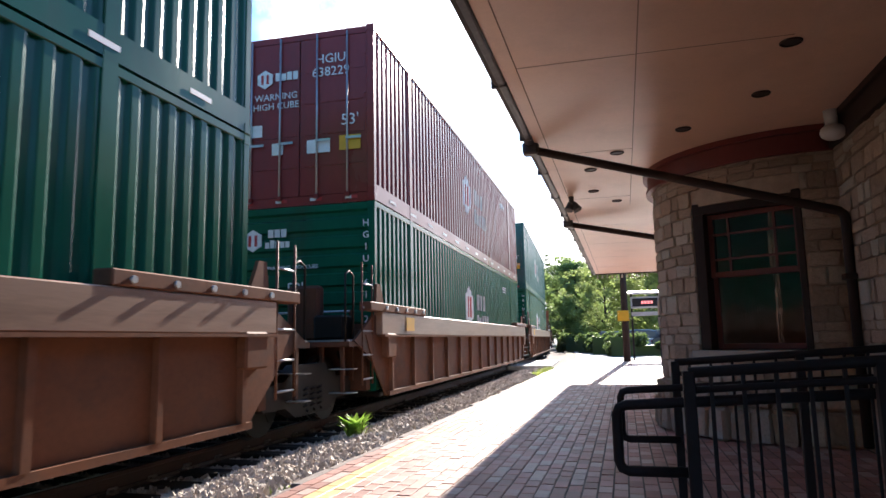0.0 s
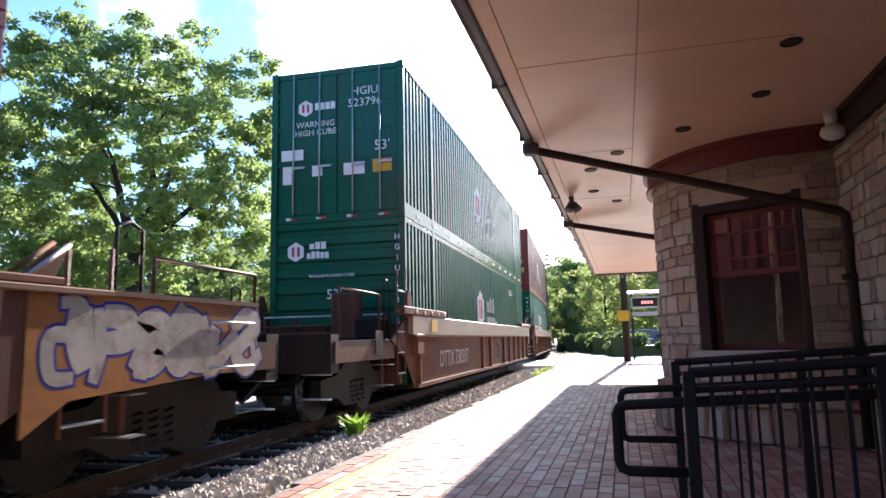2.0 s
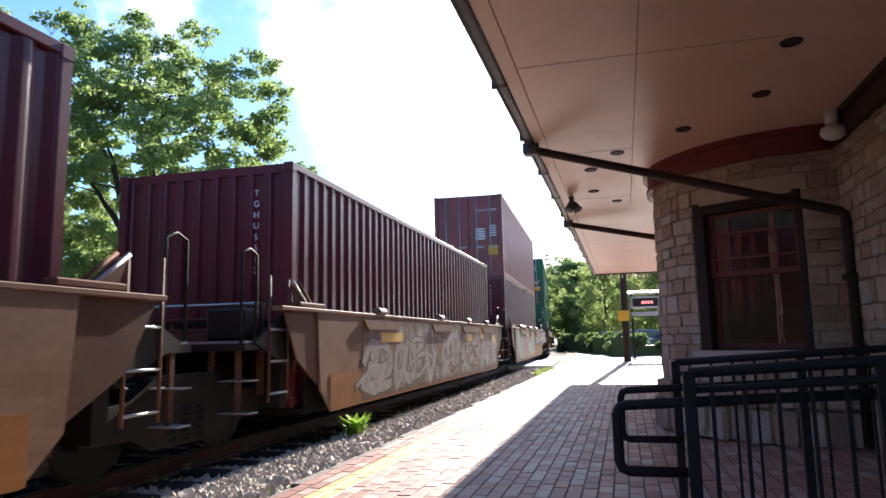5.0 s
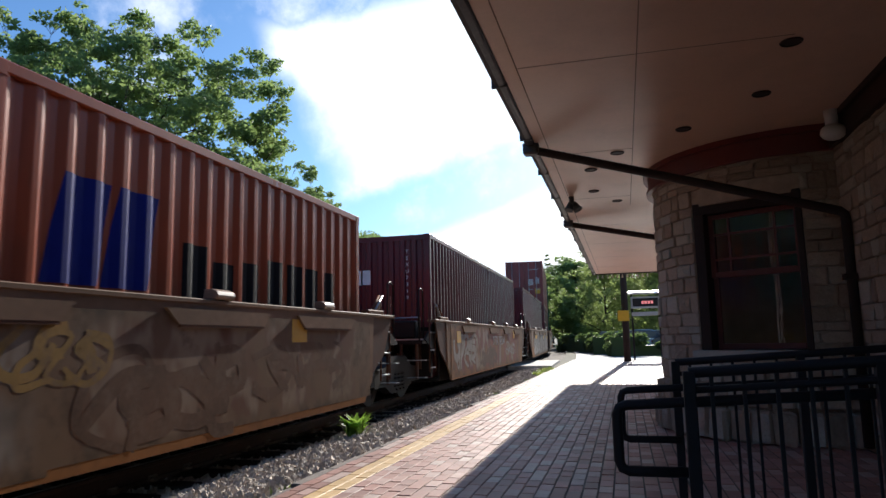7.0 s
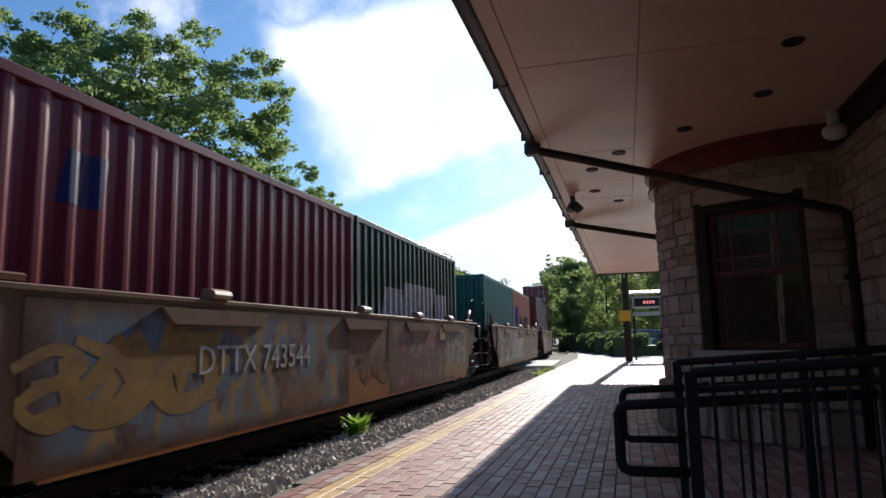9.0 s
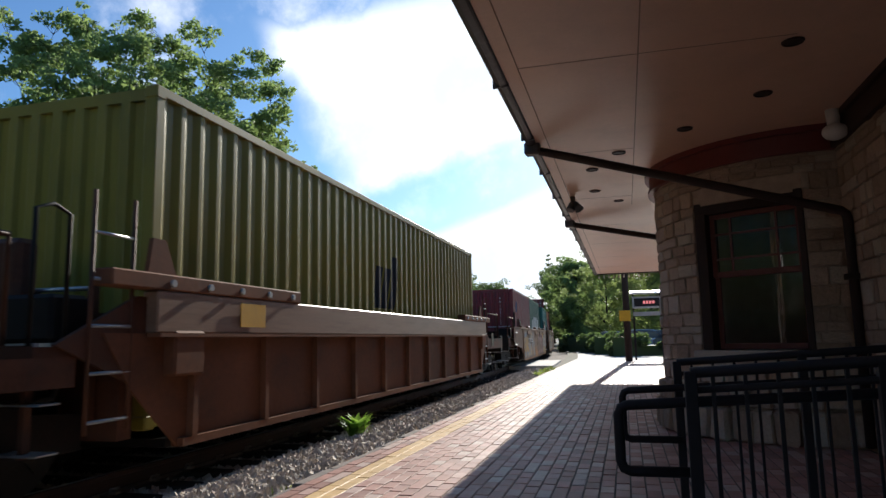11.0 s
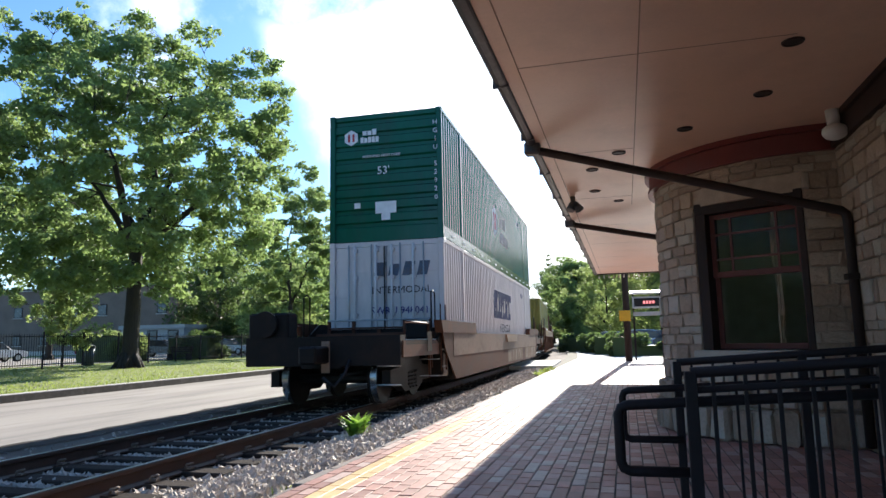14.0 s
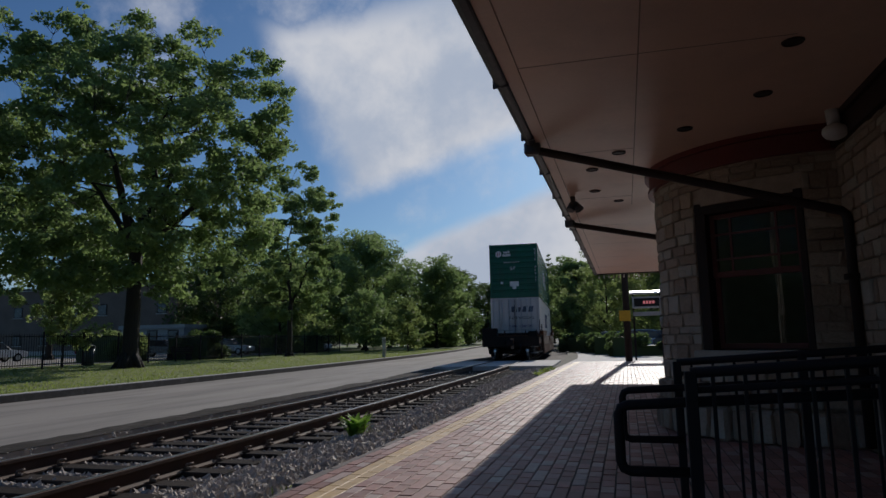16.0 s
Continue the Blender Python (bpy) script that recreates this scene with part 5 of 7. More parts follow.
def swoop(points, steps=5):
    """A smooth line through a few points."""
    out = []
    for i in range(len(points) - 1):
        p0, p1, p2, p3 = (Vector(points[min(max(i + k, 0), len(points) - 1)]) for k in (-1, 0, 1, 2))
        for j in range(steps):
            f = j / steps
            out.append(0.5 * (2 * p1 + (p2 - p0) * f + (2 * p0 - 5 * p1 + 4 * p2 - p3) * f * f + (3 * p1 - p0 - 3 * p2 + p3) * f ** 3))
    return out + [Vector(points[-1])]


def stroke_mesh(pts, width, grow, x):
    vs, fs = [], []
    last = len(pts) - 1
    for i, p in enumerate(pts):
        d = (pts[min(i + 1, last)] - pts[max(i - 1, 0)]).normalized()
        half = width * (0.55 + 0.45 * math.sin(math.pi * (0.15 + 0.7 * i / last))) * 0.5 + grow
        nrm = Vector((-d.y, d.x)) * half
        e = d * grow * (-1 if i == 0 else 1 if i == last else 0)
        vs += [(x, q.x, q.y) for q in (p + nrm + e, p - nrm + e)]
    for i in range(last):
        fs.append((2 * i, 2 * i + 1, 2 * i + 3, 2 * i + 2))
    me = bpy.data.meshes.new("sprayed_stroke")
    me.from_pydata(vs, [], fs)
    return me


def throw_up(car, x, a, b_, z0, z1, n, fill, rim, seed, fat=0.10, lean=0.12):
    """A tangle of swooping sprayed strokes, each with a rim of another colour."""
    r = random.Random(seed)
    n = int(n * 1.6)
    w = (b_ - a) / n
    lift = 0.0
    for k in range(n):
        for shape in r.sample(STROKES, r.choice((2, 2, 3))):
            flip, spin = r.choice((-1, 1)), r.uniform(-0.7, 0.7)
            sx, sy = w * r.uniform(0.9, 1.9), (z1 - z0) * r.uniform(0.55, 1.0)
            ox, oy = a + (k + 0.5) * w + r.uniform(-0.25, 0.25) * w, (z0 + z1) / 2 + r.uniform(-0.12, 0.12) * (z1 - z0)
            pts = []
            for u, v in shape:
                u, v = (u - 0.5) * flip, v - 0.5
                u, v = u * math.cos(spin) - v * math.sin(spin), u * math.sin(spin) + v * math.cos(spin)
                pts.append((ox + u * sx + v * lean * sy, min(max(oy + v * sy, z0), z1)))
            pts = swoop(pts)
            width = fat * r.uniform(0.5, 1.4)
            lift += 0.00004
            if rim:
                part("sprayed_stroke", stroke_mesh(pts, width, 0.022, x + lift), rim, car, "faded sprayed stroke on the steel")
            part("sprayed_stroke", stroke_mesh(pts, width, 0.0, x + 0.0008 + lift), fill, car, "faded sprayed stroke on the steel")


WHEELSET = mesh_of(tube(B(), (-1.0, 0, 0), (1.0, 0, 0), 0.085, 0.085, 10), "wheelset")
wheel_bm = B()
tube(wheel_bm, (-0.065, 0, 0), (0.065, 0, 0), 0.42, 0.42, 28)
tube(wheel_bm, (-0.065, 0, 0), (-0.09, 0, 0), 0.452, 0.445, 28)
tube(wheel_bm, (0.066, 0, 0), (0.12, 0, 0), 0.13, 0.11, 12)
box(wheel_bm, 0.052, 0.076, -0.33, 0.33, -0.03, 0.03)
WHEEL = mesh_of(wheel_bm, "wheel")
WHEEL.materials.append(M["wheel"])
WHEELSET.materials.append(M["wheel"])
TREAD = mesh_of(tube(B(), (-0.055, 0, 0), (0.055, 0, 0), 0.4225, 0.4225, 28, caps=False), "tread")
TREAD.materials.append(M["tread"])
frame_bm = prism(B(), [(-1.25, 0.30), (-0.72, 0.30), (-0.45, 0.17), (0.45, 0.17), (0.72, 0.30), (1.25, 0.30), (1.25, 0.56), (0.75, 0.60), (0.42, 0.78), (-0.42, 0.78), (-0.75, 0.60), (-1.25, 0.56)],
                 "x", -0.075, 0.075)
SIDE_FRAME = mesh_of(frame_bm, "side_frame")
SIDE_FRAME.materials.append(M["cardark"])
SPRING = mesh_of(pipe(B(), [(0.07 * math.cos(a * 0.9), 0.07 * math.sin(a * 0.9), 0.20 + a * 0.0095) for a in range(32)], 0.016, 5), "spring")
SPRING.materials.append(M["cardark"])


def truck(car, y):
    for s in (-1, 1):
        f = part("side_frame", SIDE_FRAME, None, car, at=pose(s * 1.0, y, 0))
        for dy in (-0.2, 0.0, 0.2):
            part("spring", SPRING, None, f, at=pose(s * 0.03, dy, 0.02))
    part("bolster", box(B(), -1.0, 1.0, y - 0.2, y + 0.2, 0.42, 0.70), "cardark", car)
    for dy in (-0.88, 0.88):
        w = part("wheelset", WHEELSET, None, car, "dark steel axle with two wheels", pose(0, y + dy, 0.42))
        for s in (-0.79, 0.79):
            part("wheel", WHEEL, None, w, at=pose(s * 0.987, 0, 0, 0, 0, 0 if s > 0 else 180))
            part("tread", TREAD, None, w, "bright worn tread", pose(s, 0, 0))
        ROLLERS.append((w, y + dy))


def ladder(car, x, y, z0, z1):
    bm = B()
    for dy in (-0.2, 0.2):
        pipe(bm, [(x, y + dy, z0), (x, y + dy, z1)], 0.016, 6)
    ld = part("ladder", bm, "carend", car, "brown steel side ladder")
    n = int((z1 - z0) / 0.33)
    for i in range(n):
        bm = B()
        tube(bm, (x, y - 0.2, z0 + 0.08 + i * 0.33), (x, y + 0.2, z0 + 0.08 + i * 0.33), 0.014, 0.014, 6)
        part("rung", bm, "galv", ld)


def end_works(car, hl, out, reach, style, coupled):
    """Platform, bulkhead, ladder and fittings beyond one end of the well."""
    def b(x0, x1, y0, y1, z0, z1):
        a, c = sorted((out * y0, out * y1))
        return box(B(), x0, x1, a, c, z0, z1)
    mt = "carend" if style == "ribbed" else "cardark"
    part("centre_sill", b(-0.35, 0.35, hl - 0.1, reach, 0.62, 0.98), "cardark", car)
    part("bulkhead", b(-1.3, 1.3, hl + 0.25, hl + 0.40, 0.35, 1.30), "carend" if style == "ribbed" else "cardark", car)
    part("end_platform", b(-1.38, 1.38, hl + 0.40, hl + 1.25, 0.98, 1.05), mt, car, "narrow steel end platform")
    for i in range(7):
        part("grating_bar", b(-1.36, 1.36, hl + 0.46 + i * 0.12, hl + 0.50 + i * 0.12, 1.05, 1.075), "galv", car)
    for s in (-1, 1):
        part("gusset", prism(B(), [(out * (hl - 0.3), 1.42), (out * (hl + 0.35), 1.42), (out * (hl + 1.1), 1.06), (out * (hl + 0.35), 0.75)], "x", s * 1.38 - 0.02, s * 1.38 + 0.02), mt, car)
        bm = B()
        y = out * (hl + 0.95)
        pipe(bm, [(s * 1.32, y, 1.05), (s * 1.32, y, 1.95), (s * 1.32, y + out * 0.14, 2.0), (s * 1.32, y + out * 0.28, 1.95), (s * 1.32, y + out * 0.28, 1.05)], 0.016, 6)
        part("grab_rail", bm, "cardark", car)
    ladder(car, 1.40, out * (hl + 0.62), 0.45, 2.15 if style == "ribbed" else 1.75)
    if style == "ribbed":
        part("brake_stand", soften(b(0.25, 0.75, hl + 0.62, hl + 0.82, 1.07, 1.85), 0.04), "carend", car, "tall brown brake stand")
        part("fitting_box", soften(b(1.38, 1.52, hl - 0.35, hl + 0.05, 0.80, 1.16), 0.02), "carrust", car, "steel fitting box under the chord")
    part("brake_valve", soften(b(0.7, 1.15, hl + 0.55, hl + 0.9, 1.08, 1.42), 0.03), "cardark", car, "grimy air brake box")
    bm = B()
    tube(bm, (-0.9, out * (hl + 0.75), 0.75), (0.2, out * (hl + 0.75), 0.75), 0.17, 0.17, 14)
    part("air_tank", bm, "cardark", car)
    bm = B()
    pipe(bm, [(0.9, out * (hl + 0.5), 0.9), (1.1, out * (hl + 0.8), 0.7), (0.8, out * (hl + 1.1), 0.6), (0.3, out * (reach - 0.1), 0.5)], 0.025, 6)
    part("brake_hose", bm, "black", car)
    part("cross_beam", soften(b(-1.36, 1.36, hl + 0.42, hl + 0.56, 1.08, 1.22), 0.01), "carend", car, "brown steel cross beam")
    for x0 in (-1.1, -0.55, 0.0, 0.55, 1.1):
        part("upright", b(x0 - 0.03, x0 + 0.03, hl + 0.44, hl + 0.50, 0.5, 1.5 if abs(x0) > 0.3 else 1.3), "carend", car)
    for z in (1.32, 1.48):
        bm = B()
        tube(bm, (-1.1, out * (hl + 0.53), z), (1.1, out * (hl + 0.53), z), 0.018, 0.018, 6)
        part("hand_hold", bm, "galv" if z > 1.4 else "carend", car)
    for x0 in (0.95, 1.25):
        part("step_hanger", b(x0 - 0.02, x0 + 0.02, hl + 1.12, hl + 1.18, 0.35, 1.0), "carend", car)
    for z in (0.37, 0.68):
        part("step_tread", b(0.95, 1.42, hl + 1.05, hl + 1.22, z, z + 0.012), "galv", car, "bright steel step")
    if coupled:
        for s in (-1, 1):
            bm = B()
            rail_top = 1.36 if style == "plain" else 1.75
            pipe(bm, [(s * 1.3, out * (hl + 1.4), 1.05), (s * 1.3, out * (hl + 1.4), rail_top), (s * 1.3, out * (reach - 0.4), rail_top), (s * 1.3, out * (reach - 0.4), 1.05)], 0.02, 6)
            part("deck_rail", bm, "carend", car, "brown deck hand rail")
        part("side_notice", b(1.385, 1.395, hl + 1.5, hl + 1.8, 0.85, 1.2), "paint_panel", car, "faded grey notice plate")
        part("side_sill", b(1.26, 1.38, hl + 0.9, reach - 0.1, 0.78, 1.05), "carend", car, "rusty end sill")
        part("side_sill", b(-1.38, -1.26, hl + 0.9, reach - 0.1, 0.78, 1.05), "carend", car)
        if style == "plain" and out < 0:
            part("brake_stand", soften(b(-1.36, -0.62, reach - 0.42, reach - 0.06, 1.06, 1.55), 0.03), "cardark", car, "dark brake stand on the end deck")
            bm = B()
            tube(bm, (-1.0, out * reach, 1.36), (-1.0, out * (reach + 0.05), 1.36), 0.22, 0.22, 18)
            part("brake_wheel", bm, "cardark", car)
            part("end_plate", b(0.02, 0.16, reach + 0.003, reach + 0.03, 0.55, 1.06), "carsill", car, "pale worn steel plate")
        if style == "smooth":
            for s in (-1, 1):
                o = [(out * (hl + 0.05), 1.40), (out * (hl + 2.7), 1.40), (out * (hl + 2.7), 0.95), (out * (hl + 2.2), 0.80), (out * (hl + 0.4), 0.70), (out * (hl + 0.05), 0.5)]
                part("end_side", prism(B(), o, "x", s * 1.475 - 0.012, s * 1.475 + 0.012), "carochre" if out > 0 else "carend", car, "stained brown side over the truck")
                part("end_top", b(min(s * 1.2, s * 1.50), max(s * 1.2, s * 1.50), hl + 0.3, hl + 2.7, 1.40, 1.44), "carend", car)
                for z in (0.84, 1.24):
                    bm = B()
                    tube(bm, (s * 1.51, out * (hl + 1.9), z), (s * 1.51, out * (hl + 2.6), z), 0.014, 0.014, 6)
                    part("grab_iron", bm, "galv", car)
        part("coupler", soften(b(-0.15, 0.15, reach, reach + 0.55, 0.70, 0.98), 0.03), "cardark", car, "knuckle coupler")
        part("end_beam", b(-1.36, 1.36, reach - 0.25, reach, 0.66, 1.14), "cardark", car)
        bm = B()
        pipe(bm, [(0.5, out * reach, 0.75), (0.5, out * (reach + 0.2), 0.55), (0.4, out * (reach + 0.4), 0.35), (0.25, out * (reach + 0.5), 0.5)], 0.025, 6)
        part("air_hose", bm, "black", car)
        for i in range(3):
            bm = B()
            z = 0.35 + i * 0.3
            tube(bm, (0.95, out * (reach - 0.05), z), (1.35, out * (reach - 0.05), z), 0.013, 0.013, 6)
            part("sill_step", bm, "galv", car)


def well_car(u0, length, style, label, rear, front, seed=0, marks=None):
    """One well of the train. rear, front: 'joint' (shared truck at the gap) or 'coupler'."""
    car = new("well_car")
    tagged(car, label, "rail car", "well cars of the train")
    hl = length / 2
    r = random.Random(seed)
    lb = hl - 0.15
    if style == "ribbed":
        top, lip = 1.47, 1.14
        for s in (-1, 1):
            out = [(-lb, 0.24), (lb, 0.24), (lb + 0.55, 0.72), (lb + 0.85, lip), (-lb - 0.85, lip), (-lb - 0.55, 0.72)]
            side_ = part("side_sheet", prism(B(), out, "x", s * 1.40 - 0.012, s * 1.40 + 0.012), "carrust", car, "rusty brown ribbed side")
            part("top_chord", soften(box(B(), min(s * 1.36, s * 1.50), max(s * 1.36, s * 1.50), -lb - 0.4, lb + 0.4, lip, top), 0.012), "carsill", car, "pale dusty top chord")
            part("chord_lip", box(B(), min(s * 1.36, s * 1.535), max(s * 1.36, s * 1.535), -lb - 0.4, lb + 0.4, lip - 0.03, lip), "carrust", car)
            part("bottom_chord", box(B(), min(s * 1.36, s * 1.47), max(s * 1.36, s * 1.47), -lb, lb, 0.235, 0.30), "carrust", car)
            n = int(2 * lb / 1.15)
            for i in range(n + 1):
                y = -lb + 0.15 + i * (2 * lb - 0.3) / n
                if seed == 11 and (-6.75 < y < -2.95 or 0.3 < y < 1.3):
                    continue        # the stencilled number stands on an unribbed stretch
                part("rib", box(B(), min(s * 1.412, s * 1.475), max(s * 1.412, s * 1.475), y - 0.035, y + 0.035, 0.30, lip - 0.03), "carrust", side_)
            for e in (-1, 1):
                a, b_ = sorted((e * (hl - 2.1), e * (hl + 0.75)))
                part("amber_plate", box(B(), min(s * 1.515, s * 1.522), max(s * 1.515, s * 1.522), e * (hl - 1.1) - 0.22, e * (hl - 1.1) + 0.22, lip + 0.06, top - 0.05), "amber", car, "worn amber panel") if e < 0 else None
                part("raised_chord", soften(box(B(), min(s * 1.33, s * 1.51), max(s * 1.33, s * 1.51), a, b_, top + 0.003, top + 0.13), 0.012), "carrust", car, "raised chord end")
                for k in range(5):
                    y = e * (hl - 1.9 + k * 0.5)
                    bm = B()
                    tube(bm, (s * 1.50, y, top + 0.06), (s * 1.535, y, top + 0.06), 0.03, 0.03, 8)
                    part("bolt", bm, "galv", car)
                part("stake", prism(B(), [(e * (hl - 0.1), top + 0.13), (e * (hl + 0.25), top + 0.13), (e * (hl + 0.2), top + 0.42), (e * (hl + 0.05), top + 0.42)], "x", s * 1.36, s * 1.40), "carrust", car)
    elif style == "smooth":
        top = 1.41
        for s in (-1, 1):
            out = [(-lb + 0.35, 0.22), (lb - 0.35, 0.22), (lb - 0.05, 0.5), (lb + 0.02, top), (-lb - 0.02, top), (-lb + 0.05, 0.5)]
            for e in (-1, 1):
                o = [(e * (lb + 0.02), top), (e * (lb - 0.04), 0.55), (e * (lb + 0.5), 0.85), (e * (lb + 0.8), top - 0.04)]
                part("end_cheek", prism(B(), o, "x", s * 1.47 - 0.012, s * 1.47 + 0.012), "carend", car, "grimy brown end plate")
                guide = part("corner_guide", soften(box(B(), s * 1.44 - 0.06, s * 1.44 + 0.06, e * hl - 0.32, e * hl + 0.32, top + 0.026, top + 0.085), 0.012), "carrust", car, "steel corner guide on the chord")
                for k in (0.0, 0.13):
                    bm = B()
                    tube(bm, (s * 1.44, e * (hl + 0.26 + k), top + 0.31), (s * 1.44, e * (hl - 0.06 + k), top + 0.08), 0.017, 0.017, 7)
                    part("guide_arm", bm, "galv" if k else "carrust", guide)
                part("guide_plate", prism(B(), [(e * (hl + 0.05), top + 0.085), (e * (hl + 0.30), top + 0.085), (e * (hl + 0.38), top + 0.27), (e * (hl + 0.28), top + 0.29)], "x", s * 1.42 - 0.012, s * 1.42 + 0.012), "carend", guide)
            part("side_sheet", prism(B(), out, "x", s * 1.49 - 0.012, s * 1.49 + 0.012), "cartan", car, "weathered tan steel side")
            part("lower_band", box(B(), min(s * 1.502, s * 1.508), max(s * 1.502, s * 1.508), -lb + 0.32, lb - 0.32, 0.225, 0.66), "carochre", car, "rust-stained ochre lower side")
            part("top_chord", soften(box(B(), min(s * 1.34, s * 1.515), max(s * 1.34, s * 1.515), -lb - 0.9, lb + 0.9, top - 0.02, top + 0.025), 0.008), "cartan", car)
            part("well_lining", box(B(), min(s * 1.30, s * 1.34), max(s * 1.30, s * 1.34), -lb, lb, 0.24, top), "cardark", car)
            long_ones = seed % 2 == 0
            for y in (-hl * 0.52, 0.0, hl * 0.46) if long_ones else (-hl * 0.62, -hl * 0.05, hl * 0.36, hl * 0.72):
                half = 0.92 if long_ones and y < -0.1 else 0.62 if long_ones else 0.14
                g = prism(B(), [(s * 1.40, top + 0.03), (s * 1.535, top + 0.03), (s * 1.55, top + 0.06), (s * 1.535, top + 0.10), (s * 1.48, top + 0.125), (s * 1.40, top + 0.12)], "y", y - half, y + half)
                part("guide_flap", soften(g, 0.008), "carsill", car, "pale rounded steel container guide")
                reach_ = half + 0.12 if long_ones else 0.8
                brace = prism(B(), [(y - reach_, top - 0.07), (y + reach_, top - 0.07), (y + reach_ - 0.06, top - 0.13), (y + reach_ - 0.12, top - 0.2), (y - reach_ + 0.16, top - 0.2)], "x", min(s * 1.50, s * 1.54), max(s * 1.50, s * 1.54))
                part("stiffener", brace, "cartan", car)
                # Dark strip below the stiffener: its shade is put in as brown steel.
                part("stiffener_slot", box(B(), min(s * 1.50, s * 1.538), max(s * 1.50, s * 1.538), y - reach_ + 0.18, y + reach_ - 0.12, top - 0.222, top - 0.202), "carend", car, "dark strip painted as shade under the stiffener")
            part("label_plate", box(B(), min(s * 1.50, s * 1.512), max(s * 1.50, s * 1.512), hl - 2.6, hl - 2.25, 1.05, 1.30), "amber", car, "small amber notice plate")
    else:
        top = 1.19
        for s in (-1, 1):
            out = [(-lb, 0.24), (lb, 0.24), (lb + 0.9, 0.86), (lb + 1.1, top), (-lb - 1.1, top), (-lb - 0.9, 0.86)]
            part("side_sheet", prism(B(), out, "x", s * 1.46 - 0.012, s * 1.46 + 0.012), "carbrown", car, "dark brown lower steel side")
            part("upper_band", box(B(), min(s * 1.472, s * 1.48), max(s * 1.472, s * 1.48), -lb - 0.2, lb + 0.2, 0.72, top), "carband", car, "dusty upper side band")
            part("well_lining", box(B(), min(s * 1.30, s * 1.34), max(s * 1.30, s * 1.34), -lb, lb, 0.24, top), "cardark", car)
            for e in (-1, 1):
                o = [(e * (hl - 2.4), top), (e * (hl + 1.0), top), (e * (hl + 1.15), top + 0.24), (e * (hl - 2.3), top + 0.24)]
                part("raised_chord", prism(B(), o, "x", s * 1.50 - 0.16, s * 1.50), "carend", car, "brown raised end chord")
            for y in (0.4,):
                o = [(y - 1.3, top - 0.02), (y + 1.3, top - 0.02), (y + 1.05, top - 0.24), (y - 1.05, top - 0.24)]
                part("guide_flap", prism(B(), o, "x", s * 1.482, s * 1.53), "carsill", car, "pale steel container guide")
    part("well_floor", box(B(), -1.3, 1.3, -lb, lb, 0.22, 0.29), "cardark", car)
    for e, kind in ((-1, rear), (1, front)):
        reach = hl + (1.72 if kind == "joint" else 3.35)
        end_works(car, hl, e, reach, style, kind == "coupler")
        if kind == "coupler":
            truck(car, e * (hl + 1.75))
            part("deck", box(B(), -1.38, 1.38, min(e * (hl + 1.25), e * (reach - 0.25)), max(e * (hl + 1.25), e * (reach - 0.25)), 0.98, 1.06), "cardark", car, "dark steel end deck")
        elif e < 0:
            truck(car, e * (hl + 1.70))
    if marks:
        marks(car, hl)
    MOVERS.append((car, u0 + hl, 0.0))
    return car


def sprayed(text, parts, notices=(), strokes=(), panel=True):
    def put(car, hl):
        for a, b_, z0, z1, surf in parts:
            graffiti(car, a * hl, b_ * hl, z0, z1, surf)
        for a, b_, *rest in strokes:
            throw_up(car, 1.5101, a * hl, b_ * hl, *rest)
        if text and panel:
            flat("number_panel", [rect(-1.4, 1.4, -0.19, 0.19)], "paint_panel", car, on_side(1.507, text[1] * hl, text[2]), "dark painted panel behind the number")
        if text:
            lettering("car_number", text[0], 0.35, "sprayed_white", car, on_side(1.5105 if panel else 1.5085, text[1] * hl, text[2]), "faded white stencilled car number")
        for y, z, w, h in notices:
            flat("notice", [rect(-w / 2, w / 2, -h / 2, h / 2)], "amber", car, on_side(1.509, y * hl, z), "worn amber notice")
    return put


def long_marks(car, hl):
    lettering("car_number", "DTTX 730597", 0.46, "sprayed_white", car, on_side(1.412, -0.60 * hl, 0.66), "faded white stencilled car number")
    lettering("length_mark", "53", 0.58, "cardark", car, on_side(1.412, 0.10 * hl, 0.70), "large dark stencilled number")


well_car(0.2, L53, "plain", "brown and pale grey well car at the end of the train", "coupler", "coupler", 1,
         lambda car, hl: [part("graffiti", box(B(), 1.4735, 1.4745, a * hl, b_ * hl, z0, z1), sf, car, "faded sprayed paint on the steel side")
                          for a, b_, z0, z1, sf in ((0.52, 0.99, 0.27, 0.715, "spray_brown"), (-0.05, 0.42, 0.30, 0.70, "spray_brown"))])
well_car(24.08, L40, "ribbed", "short ribbed well car with pale yellow-brown chord", "coupler", "coupler", 2)
well_car(44.15, L40, "smooth", "graffiti-covered well car, blue and gold paint", "coupler", "joint", 3,
         sprayed(("DTTX 743544", -0.50, 0.90), [(-0.95, -0.15, 0.26, 1.36, "spray_bluegold"), (0.10, 0.62, 0.26, 1.36, "spray_rose"), (0.62, 0.93, 0.26, 1.37, "spray_white")], (),
                 ((-0.97, -0.62, 0.5, 1.2, 3, "paint_gold", None, 3, 0.14), (0.66, 0.93, 0.3, 1.3, 2, "paint_pale", "paint_dark", 5, 0.13), (0.6, 0.92, 0.3, 0.6, 2, "paint_gold", None, 6, 0.10), (-0.1, 0.55, 0.45, 1.0, 6, "paint_umber", None, 44, 0.08)), False))
